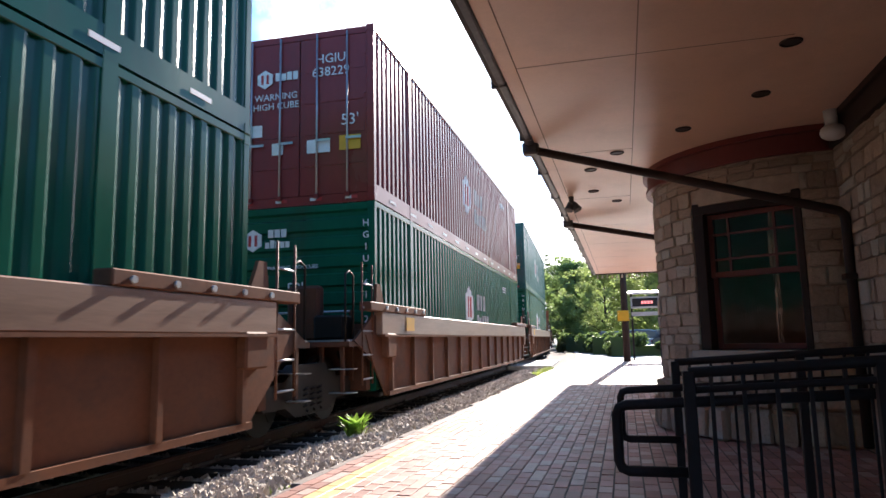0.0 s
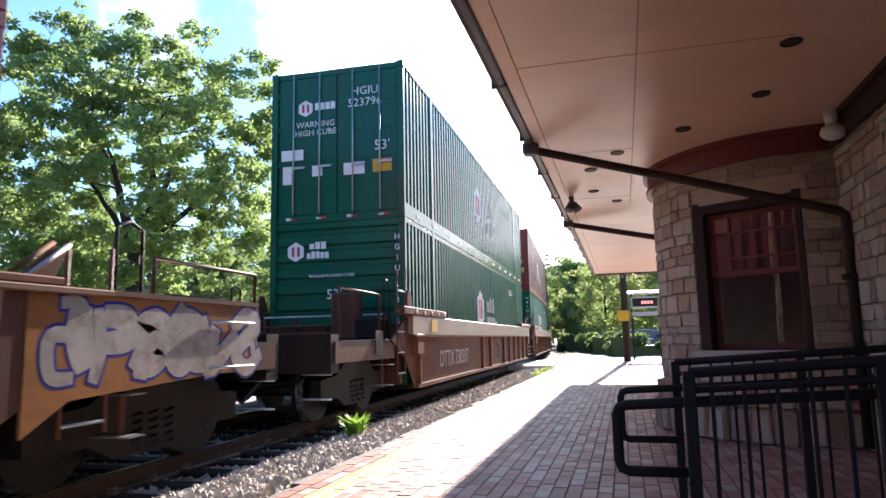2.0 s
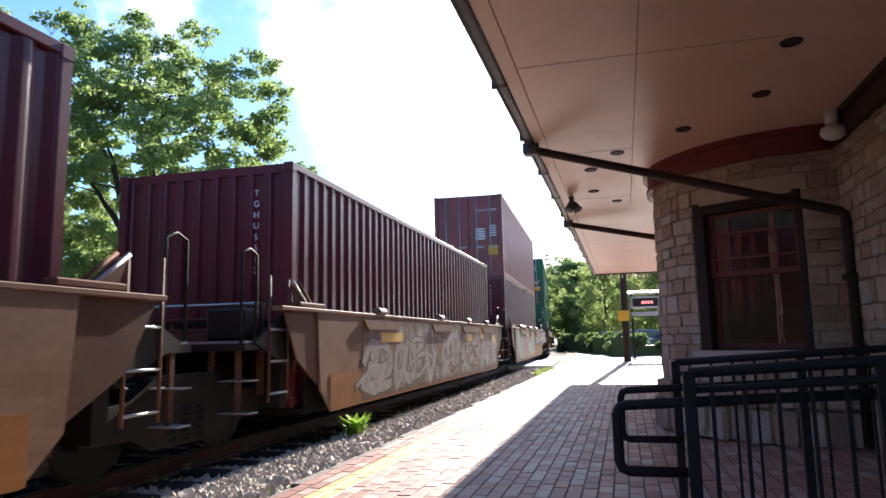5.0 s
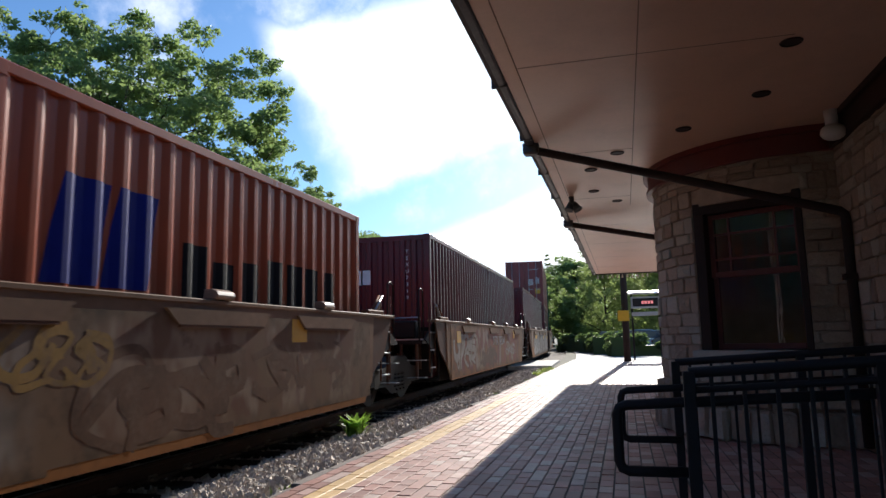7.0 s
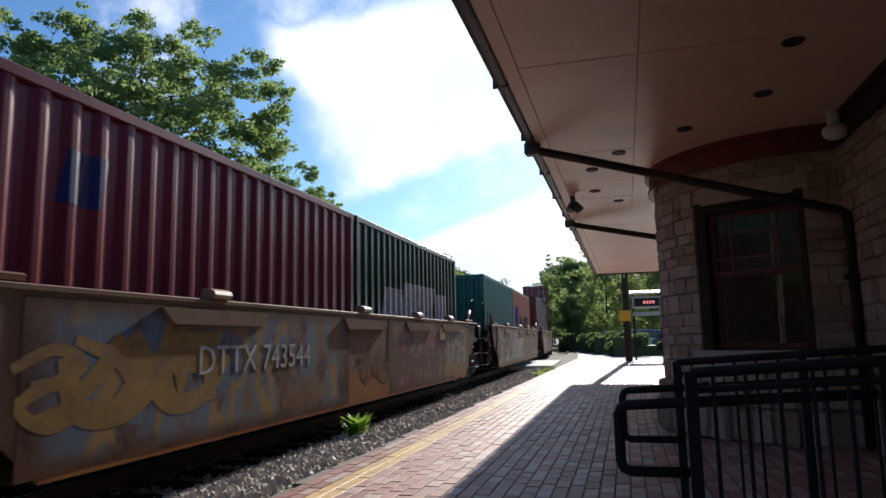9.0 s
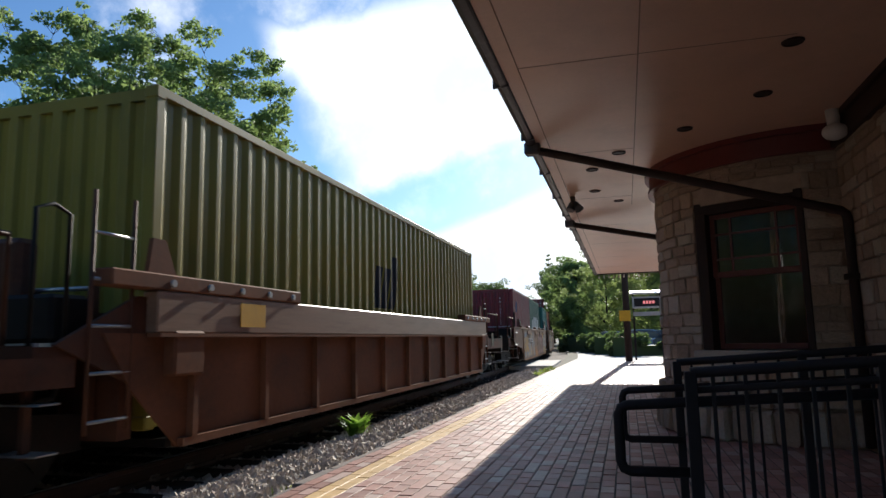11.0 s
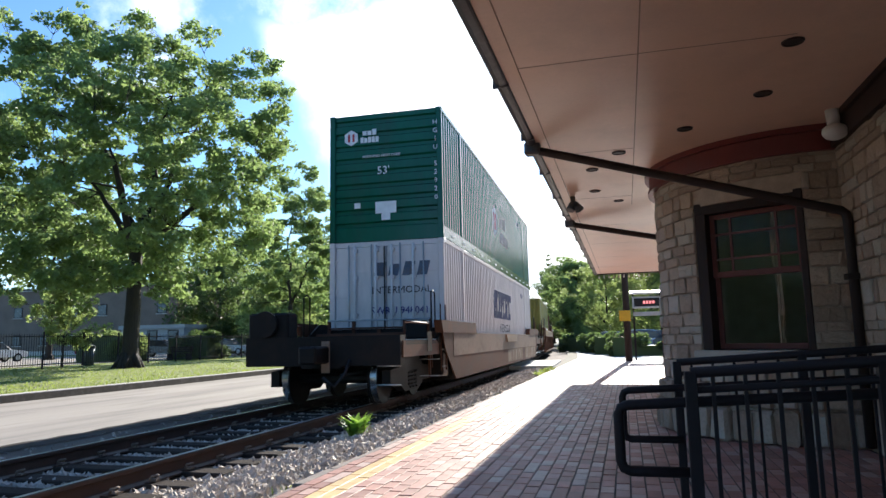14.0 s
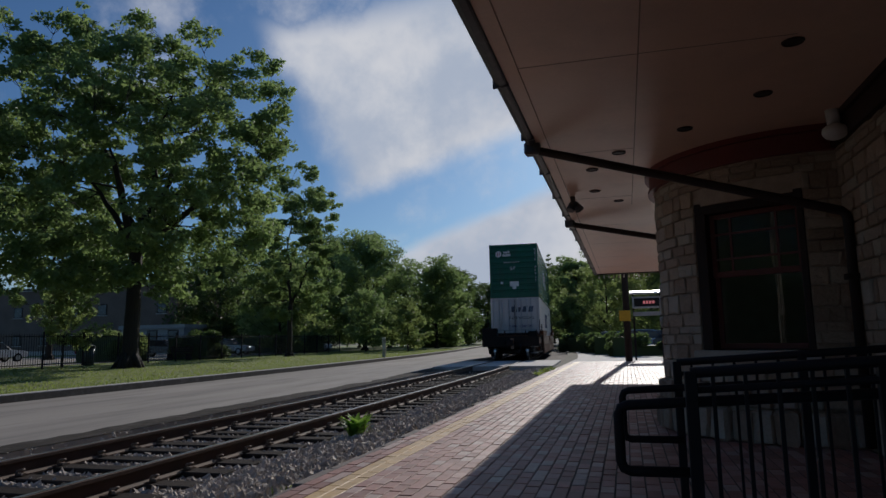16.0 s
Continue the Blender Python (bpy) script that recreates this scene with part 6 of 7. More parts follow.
well_car(59.87, L40, "smooth", "tan well car with pale and brown sprayed paint", "joint", "joint", 5,
         sprayed(None, [(-0.97, 0.06, 0.26, 1.34, "spray_white"), (0.06, 0.95, 0.30, 1.3, "spray_brown")], ((-0.05, 0.95, 0.5, 0.28),),
                 ((-0.96, -0.45, 0.38, 1.2, 4, "paint_umber", None, 7, 0.10), (-0.40, 0.0, 0.36, 1.1, 2, "paint_pale", "paint_dark", 38, 0.15),
                  (0.0, 0.14, 0.8, 1.2, 2, "paint_gold", None, 9, 0.08), (0.12, 0.42, 0.3, 1.1, 3, "paint_umber", None, 10, 0.13), (0.46, 0.80, 0.5, 1.05, 3, "paint_umber", None, 11, 0.1))))
well_car(75.75, L40, "smooth", "well car with red side and faded sprayed paint", "joint", "joint", 7,
         sprayed(("DTTX 743544", 0.08, 0.98), [(-0.92, 0.85, 0.26, 1.34, "spray_redwhite")], ((-0.8, 1.1, 0.4, 0.25),),
                 ((-0.9, -0.5, 0.4, 1.15, 3, "paint_pale", "paint_umber", 13, 0.13), (0.30, 0.62, 0.5, 0.95, 5, "paint_pale", None, 14, 0.05), (-0.4, 0.0, 0.35, 0.8, 4, "paint_umber", None, 15, 0.14)), False))
well_car(91.2, L40, "smooth", "weathered tan well car with white sprayed paint", "joint", "joint", 9,
         sprayed(None, [(-0.75, 0.95, 0.26, 1.34, "spray_white")], ((0.35, 1.08, 0.55, 0.16), (-0.55, 1.1, 1.0, 0.14), (0.85, 1.05, 0.4, 0.2)),
                 ((-0.75, -0.15, 0.3, 1.05, 4, "paint_pale", "paint_dark", 17, 0.16), (-0.02, 0.36, 0.35, 1.2, 3, "paint_pale", None, 18, 0.15), (0.36, 0.9, 0.38, 1.15, 6, "paint_pale", None, 19, 0.12),
                  (0.05, 0.5, 0.4, 1.0, 4, "paint_umber", None, 20, 0.07))))
well_car(106.82, L40, "smooth", "well car with pink and green sprayed paint", "joint", "coupler", 4,
         lambda car, hl: (throw_up(car, 1.4876, hl + 0.15, hl + 2.6, 0.80, 1.36, 4, "paint_pale", "blue", 31, 0.17), sprayed(("DTTX 743544", 0.56, 0.93), [(-0.95, 0.30, 0.26, 1.34, "spray_pastel")], ((0.1, 1.05, 0.5, 0.16), (0.92, 1.0, 0.5, 0.22)),
                 ((-0.9, -0.55, 0.35, 1.3, 2, "paint_sage", "paint_dark", 22, 0.2), (-0.55, -0.25, 0.4, 1.25, 2, "paint_rose", "paint_umber", 23, 0.2), (-0.22, 0.24, 0.35, 1.15, 4, "paint_sage", "paint_dark", 24, 0.15)))(car, hl)))
well_car(126.72, L53, "ribbed", "long rusty brown ribbed well car with pale chord", "coupler", "joint", 11, long_marks)
well_car(146.3, L53, "ribbed", "long rusty ribbed well car under stacked boxes", "joint", "joint", 12)
well_car(165.6, L53, "ribbed", "long brown ribbed well car further up the train", "joint", "coupler", 13)
well_car(190.0, L53, "ribbed", "long rusty well car at the front", "coupler", "coupler", 14)

# ---------------- trees and hedges ----------------


def leaf_cloud(clumps, count, size, rng_, flatten=0.75):
    """Many small folded leaves gathered in clumps: (centre, radius)."""
    weights = np.array([r ** 2.2 for _, r in clumps])
    picks = rng_.choice(len(clumps), count, p=weights / weights.sum())
    cs = np.array([tuple(c) for c, _ in clumps])[picks]
    rs_ = np.array([r for _, r in clumps])[picks]
    d = rng_.normal(size=(count, 3))
    d /= np.linalg.norm(d, axis=1)[:, None]
    rad = rs_ * rng_.uniform(0.25, 1.0, count) ** 0.6
    p = cs + d * rad[:, None] * np.array((1, 1, flatten))
    a = rng_.normal(size=(count, 3))
    a[:, 2] *= 0.7
    a /= np.linalg.norm(a, axis=1)[:, None]
    b = np.cross(a, rng_.normal(size=(count, 3)))
    b /= np.linalg.norm(b, axis=1)[:, None]
    s = (size * rng_.uniform(0.6, 1.3, count))[:, None]
    fold = np.cross(a, b) * s * 0.22
    quad = np.stack([p - a * s, p - b * s * 0.55 + fold, p + a * s, p + b * s * 0.55 + fold], 1).reshape(-1, 3)
    faces = [(4 * i, 4 * i + 1, 4 * i + 2, 4 * i + 3) for i in range(count)]
    return quad.tolist(), faces


def limb(bm, p0, p1, r0, r1, rng_, bends=4, sag=0.08):
    p0, p1 = Vector(p0), Vector(p1)
    pts = []
    for i in range(bends + 1):
        f = i / bends
        w = (p1 - p0).length * sag * (math.sin(f * math.pi))
        pts.append(p0.lerp(p1, f) + Vector((rng_.uniform(-w, w), rng_.uniform(-w, w), w * 0.6)))
    for i in range(bends):
        ra, rb = r0 + (r1 - r0) * i / bends, r0 + (r1 - r0) * (i + 1) / bends
        tube(bm, pts[i], pts[i + 1], ra, rb, 7, caps=False)
    return pts


def tree(x, y, z, height, spread, trunk_r, bare, leaves, size, mat_key, label, seed, lean=(0, 0), crown_low=0.22, group="", parts_n=16, dense=0.18):
    t = new("tree")
    t.matrix_basis = pose(x, y, z)
    tagged(t, label, "tree", group)
    r, nr = random.Random(seed), np.random.default_rng(seed)
    bm = B()
    h = height
    for k in range(7):
        a = k * 2 * math.pi / 7 + r.uniform(-0.3, 0.3)
        tube(bm, (math.cos(a) * trunk_r * 0.55, math.sin(a) * trunk_r * 0.55, trunk_r * 1.4), (math.cos(a) * trunk_r * 1.7, math.sin(a) * trunk_r * 1.7, -0.06), trunk_r * 0.5, trunk_r * 0.25, 6)
    stem = limb(bm, (0, 0, -0.1), (lean[0], lean[1], h * 0.72), trunk_r, trunk_r * 0.2, r, 9, 0.006)
    lumps = [(r.uniform(0, 6.28), r.uniform(0, 1), r.uniform(-0.16, 0.16)) for _ in range(9)]

    def reach(az, f):
        """How far the crown goes out towards az at a share f of its depth."""
        e = spread * math.sqrt(max(0.02, 1 - (abs(f - 0.42) / 0.6) ** 2.2))
        for la, lf, amount in lumps:
            e *= 1 + amount * math.exp(-((math.cos(az - la) - 1) ** 2) * 2 - ((f - lf) / 0.2) ** 2)
        return e

    def on_stem(level):
        level = min(max(level, h * bare), h * 0.70)
        for p, q in zip(stem, stem[1:]):
            if q.z >= level:
                return p.lerp(q, (level - p.z) / (q.z - p.z))
        return stem[-1]
    clumps = []
    depth = 1 - crown_low
    n = int(parts_n * 1.7)
    for k in range(n):
        f = ((k + 0.5) / n) ** 0.85
        az = k * 2.4 + r.uniform(-0.4, 0.4)
        out = reach(az, f) * r.uniform(0.62, 0.93)
        tip = Vector((math.cos(az) * out + lean[0] * f, math.sin(az) * out + lean[1] * f, h * (crown_low + depth * f * 0.94)))
        base = on_stem(tip.z - out * r.uniform(0.55, 0.95))
        thick = trunk_r * 0.34 * (1.05 - 0.6 * f)
        path = limb(bm, base, tip, thick, thick * 0.16, r, 5, 0.045)
        for p in path[2:]:
            clumps.append((p, spread * r.uniform(dense * 0.75, dense * 1.2)))
        for _ in range(5):
            p = path[r.randrange(1, 6)]
            q = p + Vector((r.uniform(-1, 1), r.uniform(-1, 1), r.uniform(-0.45, 0.6))) * spread * 0.30
            limb(bm, p, q, thick * 0.3, thick * 0.09, r, 2, 0.06)
            clumps.append((q, spread * r.uniform(dense * 0.6, dense * 1.15)))
    for _ in range(4):
        p = Vector((lean[0] + r.uniform(-1, 1) * spread * 0.2, lean[1] + r.uniform(-1, 1) * spread * 0.2, h * r.uniform(0.86, 0.97)))
        limb(bm, stem[-1], p, trunk_r * 0.2, trunk_r * 0.04, r, 3, 0.05)
        clumps.append((p, spread * r.uniform(dense * 0.9, dense * 1.3)))
    part("trunk", bm, "bark", t, "dark furrowed trunk and limbs")
    vs, fs = leaf_cloud(clumps, leaves, size, nr)
    me = bpy.data.meshes.new("crown")
    me.from_pydata(vs, [], fs)
    part("crown", me, mat_key, t, "loose green foliage")
    return t


def forked_tree(x, y, z, height, spread, trunk_r, fork, forks, clumps_n, leaves, size, mat_key, label, seed, low=0.3, gap=0.9):
    """A broad tree: a short trunk, a few heavy limbs, and twigs that each end in a separate clump of leaves."""
    t = new("tree")
    t.matrix_basis = pose(x, y, z)
    tagged(t, label, "tree")
    r, nr = random.Random(seed), np.random.default_rng(seed)
    bm = B()
    for k in range(7):
        a = k * 2 * math.pi / 7 + r.uniform(-0.3, 0.3)
        tube(bm, (math.cos(a) * trunk_r * 0.55, math.sin(a) * trunk_r * 0.55, trunk_r * 1.5), (math.cos(a) * trunk_r * 1.8, math.sin(a) * trunk_r * 1.8, -0.06), trunk_r * 0.5, trunk_r * 0.22, 6)
    limb(bm, (0, 0, -0.1), (0.1, 0, fork), trunk_r, trunk_r * 0.72, r, 6, 0.006)
    nodes = []                                     # place, radius there, way walked from the fork
    for ax, ay, az in forks:
        path = limb(bm, (0.1, 0, fork - 0.2), (ax, ay, az), trunk_r * 0.52, trunk_r * 0.12, r, 7, 0.05)
        for i, p in enumerate(path[1:]):
            nodes.append((p, trunk_r * (0.50 - 0.055 * i), (i + 1) * 0.5))
    mid, up = height * (1 + low) / 2, height * (1 - low) / 2
    bulges = [(r.uniform(0, 6.28), r.uniform(-0.8, 0.9), r.uniform(-0.22, 0.2)) for _ in range(12)]
    heads, tries = [], 0
    while len(heads) < clumps_n and tries < 40000:
        tries += 1
        v = Vector((r.gauss(0, 1), r.gauss(0, 1), r.gauss(0, 1))).normalized()
        az = math.atan2(v.y, v.x)
        wide = 1 + sum(m * math.exp(-2.5 * (1 - math.cos(az - la)) - ((v.z - lz) / 0.35) ** 2) for la, lz, m in bulges)
        f = r.uniform(0.12, 1.0) ** 0.45 * wide
        p = Vector((v.x * spread * f, v.y * spread * f, mid + v.z * up * f))
        if p.z < height * 0.19 or any((p - q).length_squared < gap * gap for q in heads):
            continue
        heads.append(p)
    heads.sort(key=lambda p: (p - Vector((0, 0, fork))).length)
    clumps = []
    for p in heads:
        best = min(nodes, key=lambda n: (n[0] - p).length + 0.35 * n[2] + (3.0 if n[0].z > p.z + 0.6 else 0))
        way = (p - best[0]).length
        r0 = min(best[1] * 0.62, 0.012 + 0.02 * way)
        path = limb(bm, best[0], p, r0, 0.008, r, 4, 0.07)
        for i, q in enumerate(path[1:]):
            nodes.append((q, r0 * (0.85 - 0.2 * i) + 0.006, best[2] + way * (i + 1) / 4))
        rad = r.uniform(0.5, 1.0) * gap * 0.86
        clumps.append((p, rad))
        for _ in range(3):
            o = Vector((r.uniform(-1, 1), r.uniform(-1, 1), r.uniform(-0.6, 0.6))) * gap * 0.75
            limb(bm, path[2], p + o, 0.012, 0.005, r, 2, 0.06)
            clumps.append((p + o, rad * r.uniform(0.45, 0.85)))
    part("trunk", bm, "bark", t, "dark furrowed trunk and forking limbs")
    vs, fs = leaf_cloud(clumps, leaves, size, nr, 0.7)
    me = bpy.data.meshes.new("crown")
    me.from_pydata(vs, [], fs)
    part("crown", me, mat_key, t, "loose green foliage in separate clumps")
    return t


def hedge(x0, x1, y0, y1, z0, z1, mat_key, label, seed, leaves=5000, size=0.12):
    r = np.random.default_rng(seed)
    n = max(8, int((x1 - x0) * (y1 - y0) * 1.2))
    clumps = [(Vector((r.uniform(x0, x1), r.uniform(y0, y1), z0 + (z1 - z0) * r.uniform(0.1, 0.78))), (z1 - z0) * r.uniform(0.28, 0.42)) for _ in range(n)]
    vs, fs = leaf_cloud(clumps, leaves, size, r, 0.8)
    me = bpy.data.meshes.new("hedge")
    me.from_pydata(vs, [], fs)
    ob = part("hedge", me, mat_key)
    tagged(ob, label, "hedge")
    # A plain box in deep leaf green fills the space behind the leaves.
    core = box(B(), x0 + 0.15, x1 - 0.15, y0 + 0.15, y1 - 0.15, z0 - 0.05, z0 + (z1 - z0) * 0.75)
    part("inner_growth", core, "leaf3", ob, "plain deep green box filling the hedge")
    return ob


LAWN = 0.06
forked_tree(-22.4, 26.5, LAWN, 16.7, 7.35, 0.40, 5.6, ((-3.6, 0.6, 9.6), (-1.6, -1.2, 12.5), (0.9, 1.2, 13.5), (3.4, -0.6, 10.6), (5.2, 1.5, 9.2), (1.2, -3.2, 9.6), (-1.0, 3.4, 10.4)),
            340, 82000, 0.122, "leaf", "tall spreading broad-leaved tree on the lawn", 36, 0.13, 0.92)
forked_tree(-33.5, 22.5, LAWN, 20.0, 8.0, 0.42, 6.5, ((-3.0, 0.5, 11.0), (0.6, 1.0, 15.0), (3.2, -0.8, 12.0), (2.0, 2.6, 10.0), (0.5, -3.0, 11.0)),
            230, 56000, 0.125, "leaf", "tall leafy tree beside the fence", 47, 0.13, 0.95)
forked_tree(-24.6, 46.0, LAWN, 15.2, 4.4, 0.22, 4.0, ((-1.0, 0.3, 7.5), (0.4, -0.6, 10.5), (1.6, 0.6, 8.0)),
            110, 26000, 0.13, "leaf", "slender leafy tree behind the spreading one", 52, 0.12, 0.8)
forked_tree(-47.0, 46.0, LAWN, 16.0, 6.0, 0.3, 5.5, ((-2.0, 0.3, 9.5), (0.4, -0.6, 12.5), (2.4, 0.6, 9.0)),
            140, 32000, 0.16, "leaf", "leafy tree before the brick building", 63, 0.24, 0.95)
tree(-28.2, 28.5, LAWN, 4.6, 1.9, 0.07, 0.25, 2600, 0.12, "leaf2", "small yellow-green sapling by the fence", 53, parts_n=8)
tree(-30.4, 55.0, LAWN, 8.4, 4.0, 0.16, 0.12, 15000, 0.13, "leaf2", "rounded mid-sized tree on the lawn", 54, crown_low=0.05, parts_n=14)
tree(-30.5, 76.0, LAWN, 14.6, 7.2, 0.30, 0.12, 30000, 0.18, "leaf", "broad dark green tree across the lawn", 55, crown_low=0.05)
tree(-38.5, 70.0, LAWN, 12.0, 6.5, 0.28, 0.12, 26000, 0.18, "leaf", "dark leafy tree behind the lawn", 56, crown_low=0.05)
tree(-42.0, 90.0, LAWN, 16.5, 7.5, 0.32, 0.12, 24000, 0.2, "leaf3", "tall dark tree far beyond the lawn", 57, crown_low=0.05)
tree(-23.2, 82.0, LAWN, 11.6, 4.6, 0.22, 0.12, 20000, 0.17, "leaf", "leafy tree near the bend of the track", 58, crown_low=0.05)
tree(-19.8, 60.0, LAWN, 4.9, 2.3, 0.09, 0.15, 3200, 0.14, "leaf2", "small sunlit tree near the kerb", 59, parts_n=9, crown_low=0.08)
tree(-24.4, 61.0, LAWN, 6.2, 2.9, 0.10, 0.15, 3600, 0.16, "leaf", "small leafy tree near the kerb", 60, parts_n=9, crown_low=0.08)
for k, (x, y, h, sp, mk) in enumerate(((-27.5, 104, 12.5, 6.5, "leaf3"), (-33.5, 122, 13.5, 8.0, "leaf3"), (-26.5, 132, 12.5, 7.5, "leaf3"), (-46, 112, 15, 8.5, "leaf3"), (-52, 78, 14, 7.5, "leaf3"),
                                       (-36, 100, 13, 7, "leaf3"), (-66, 104, 22, 9, "leaf3"), (-82, 106, 24, 10, "leaf"), (-100, 108, 25, 10, "leaf3"))):
    tree(x, y, LAWN, h, sp, 0.26, 0.12, 17000, 0.22, mk, "distant leafy tree in a dark belt of trees", 70 + k, crown_low=0.03, group="belt of trees beyond the lawn", parts_n=13)
for k, (x, y, h, sp, mk) in enumerate(((-5.6, 84, 11.0, 4.2, "leaf"), (-1.8, 72, 10.2, 4.4, "leaf2"), (2.4, 66, 10.0, 4.6, "leaf2"), (6.5, 74, 12.0, 5.5, "leaf2"), (-9.0, 112, 13.5, 5.5, "leaf3"),
                                       (-3.0, 104, 12.5, 6.5, "leaf"), (4.5, 100, 12.5, 6.5, "leaf3"), (-14.5, 142, 16.0, 6.0, "leaf3"))):
    tree(x, y, -0.06, h, sp, 0.2, 0.1, 15000 if y < 80 else 16000, 0.12 if y < 80 else 0.2, mk, "leafy tree with hanging branches beyond the platform", 90 + k, crown_low=0.14 if y < 80 else 0.04,
         group="trees beyond the platform", parts_n=14, dense=0.14 if y < 80 else 0.18)


def conifer(x, y, z, height, spread, seed, label):
    t = new("conifer")
    t.matrix_basis = pose(x, y, z)
    tagged(t, label, "tree")
    r, nr = random.Random(seed), np.random.default_rng(seed)
    bm, clumps = B(), []
    tube(bm, (0, 0, -0.1), (0, 0, height), 0.25, 0.03, 8)
    zz = height * 0.2
    while zz < height * 0.98:
        w = spread * (1.02 - zz / height) + 0.15
        for _ in range(5):
            a = r.uniform(0, 6.28)
            tip = Vector((math.cos(a) * w * r.uniform(0.7, 1), math.sin(a) * w * r.uniform(0.7, 1), zz + r.uniform(-0.2, 0.35)))
            tube(bm, (0, 0, zz), tip, 0.05, 0.015, 5, caps=False)
            for f in (0.5, 0.8, 1.0):
                clumps.append((Vector((0, 0, zz)).lerp(tip, f), 0.16 * w + 0.12))
        zz += height * 0.055
    part("trunk", bm, "bark", t)
    vs, fs = leaf_cloud(clumps, 5000, 0.2, nr, 0.45)
    me = bpy.data.meshes.new("crown")
    me.from_pydata(vs, [], fs)
    part("crown", me, "leaf3", t, "dark drooping needles")


# Unseen trees added beyond the lane so the station panes mirror something dark.
for k, (x, y, h) in enumerate(((-24, -13, 17), (-19, -22, 15), (-31, -6, 16), (-38, -22, 17))):
    tree(x, y, -0.2, h, 6.5, 0.3, 0.2, 12000, 0.26, "leaf3", "unseen leafy tree added to darken the window reflections", 120 + k, crown_low=0.06, group="trees behind the lane", parts_n=14, dense=0.2)
conifer(-13.0, 122, -0.1, 16.6, 3.2, 5, "tall dark conifer above the other trees")

# ---------------- hedges, weeds and grass ----------------
hedge(-36.0, -31.6, 37.2, 39.4, LAWN, 2.35, "leaf2", "clipped green hedge behind the fence", 3, 9000, 0.10)
hedge(-31.3, -27.9, 40.5, 42.4, LAWN, 2.1, "leaf3", "dark clipped hedge by a bench", 4, 6000, 0.10)
hedge(-41.0, -30.0, 62.0, 64.0, LAWN, 2.2, "leaf3", "long dark hedge at the back of the lawn", 5, 9000, 0.14)
hedge(-29.0, -22.5, 88.0, 90.5, LAWN, 2.4, "leaf3", "dark bushes below the trees", 6, 6000, 0.2)
for k in range(5):
    f = k / 4
    xm, ym = -4.9 + 4.9 * f, 61 - 20 * f
    hedge(xm - 0.9, xm + 0.9, ym - 2.6, ym + 2.6, -0.06, 1.35, "leaf3", "dark clipped hedge along the path", 20 + k, 3600, 0.11)
# Added hedge, out of view: it keeps the lower pane's reflection dark.
hedge(-16.8, -14.4, -26.0, 0.0, -0.3, 4.2, "leaf3", "unseen tall hedge added to darken the lower pane", 31, 9000, 0.2)
hedge(0.6, 3.6, 39.0, 40.6, -0.06, 0.7, "leaf3", "low dark hedge before parked cars", 30, 2600, 0.11)


def weed(x, y, z, h, n, mat_key, label, seed, wide=0.4):
    r = random.Random(seed)
    bm = B()
    for _ in range(n):
        a, tilt = r.uniform(0, 6.28), r.uniform(0.05, 0.55)
        ln_ = h * r.uniform(0.3, 1.1)
        base = Vector((r.uniform(-1, 1) * wide * 0.35, r.uniform(-1, 1) * wide * 0.35, 0))
        way = Vector((math.cos(a) * tilt, math.sin(a) * tilt, 1)).normalized()
        sidev = way.cross(Vector((0, 0, 1))).normalized() * h * r.uniform(0.05, 0.12)
        mid, tip = base + way * ln_ * 0.6, base + way * ln_ + Vector((math.cos(a), math.sin(a), -0.4)) * ln_ * 0.25
        v = [bm.verts.new(p) for p in (base, mid + sidev, tip, mid - sidev)]
        bm.faces.new(v)
    w = part("weed", bm, mat_key, at=pose(x, y, z))
    tagged(w, label, "weed", kind="stuff")


weed(-3.33, 8.0, -0.17, 0.36, 150, "weedleaf", "bright green weed growing in the ballast", 1, 0.22)
weed(-2.62, 4.9, -0.17, 0.12, 30, "blade", "low weed at the platform edge", 2, 0.3)
for k in range(9):
    weed(-2.75 + 0.09 * (k % 4), 21.3 + 0.35 * k, -0.17, 0.26, 40, "blade", "tuft of dry grass at the platform end", 10 + k, 0.5)
for k in range(5):
    weed(-2.68, 9.5 + 2.3 * k, -0.17, 0.11, 16, "blade", "small weed at the platform edge", 30 + k, 0.25)
rg = np.random.default_rng(2)
n = 40000
gy = 12 + 60 * rg.random(n) ** 1.3
gx = np.array([line_x(v) for v in gy]) - 8.15 - 22 * rg.random(n) ** 1.4
gv, gf = [], []
for i in range(n):
    h, a = rg.uniform(0.018, 0.05), rg.uniform(0, 6.28)
    dx, dy = math.cos(a) * 0.02, math.sin(a) * 0.02
    gv += [(gx[i] - dx, gy[i] - dy, LAWN - 0.01), (gx[i] + dx, gy[i] + dy, LAWN - 0.01), (gx[i] + dy * 0.8, gy[i] - dx * 0.8, LAWN + h)]
    gf.append((3 * i, 3 * i + 1, 3 * i + 2))
me = bpy.data.meshes.new("grass")
me.from_pydata(gv, [], gf)
tagged(part("grass", me, "blade"), "short mown grass blades on the lawn", "grass", kind="stuff")

# ---------------- fence ----------------
fence = new("fence")
fence.matrix_basis = pose(-27.4, 21.5, LAWN)
tagged(fence, "black metal picket fence along the lawn", "fence")
post_me = mesh_of(box(B(), -0.035, 0.035, -0.035, 0.035, 0, 1.78), "fence_post")
picket_me = mesh_of(box(B(), -0.009, 0.009, -0.009, 0.009, 0.10, 1.68), "picket")
for me in (post_me, picket_me):
    me.materials.append(M["ironblack"])
FENCE_LEN = 40
for i in range(17):
    part("fence_post", post_me, None, fence, at=pose(0, i * 2.5, 0))
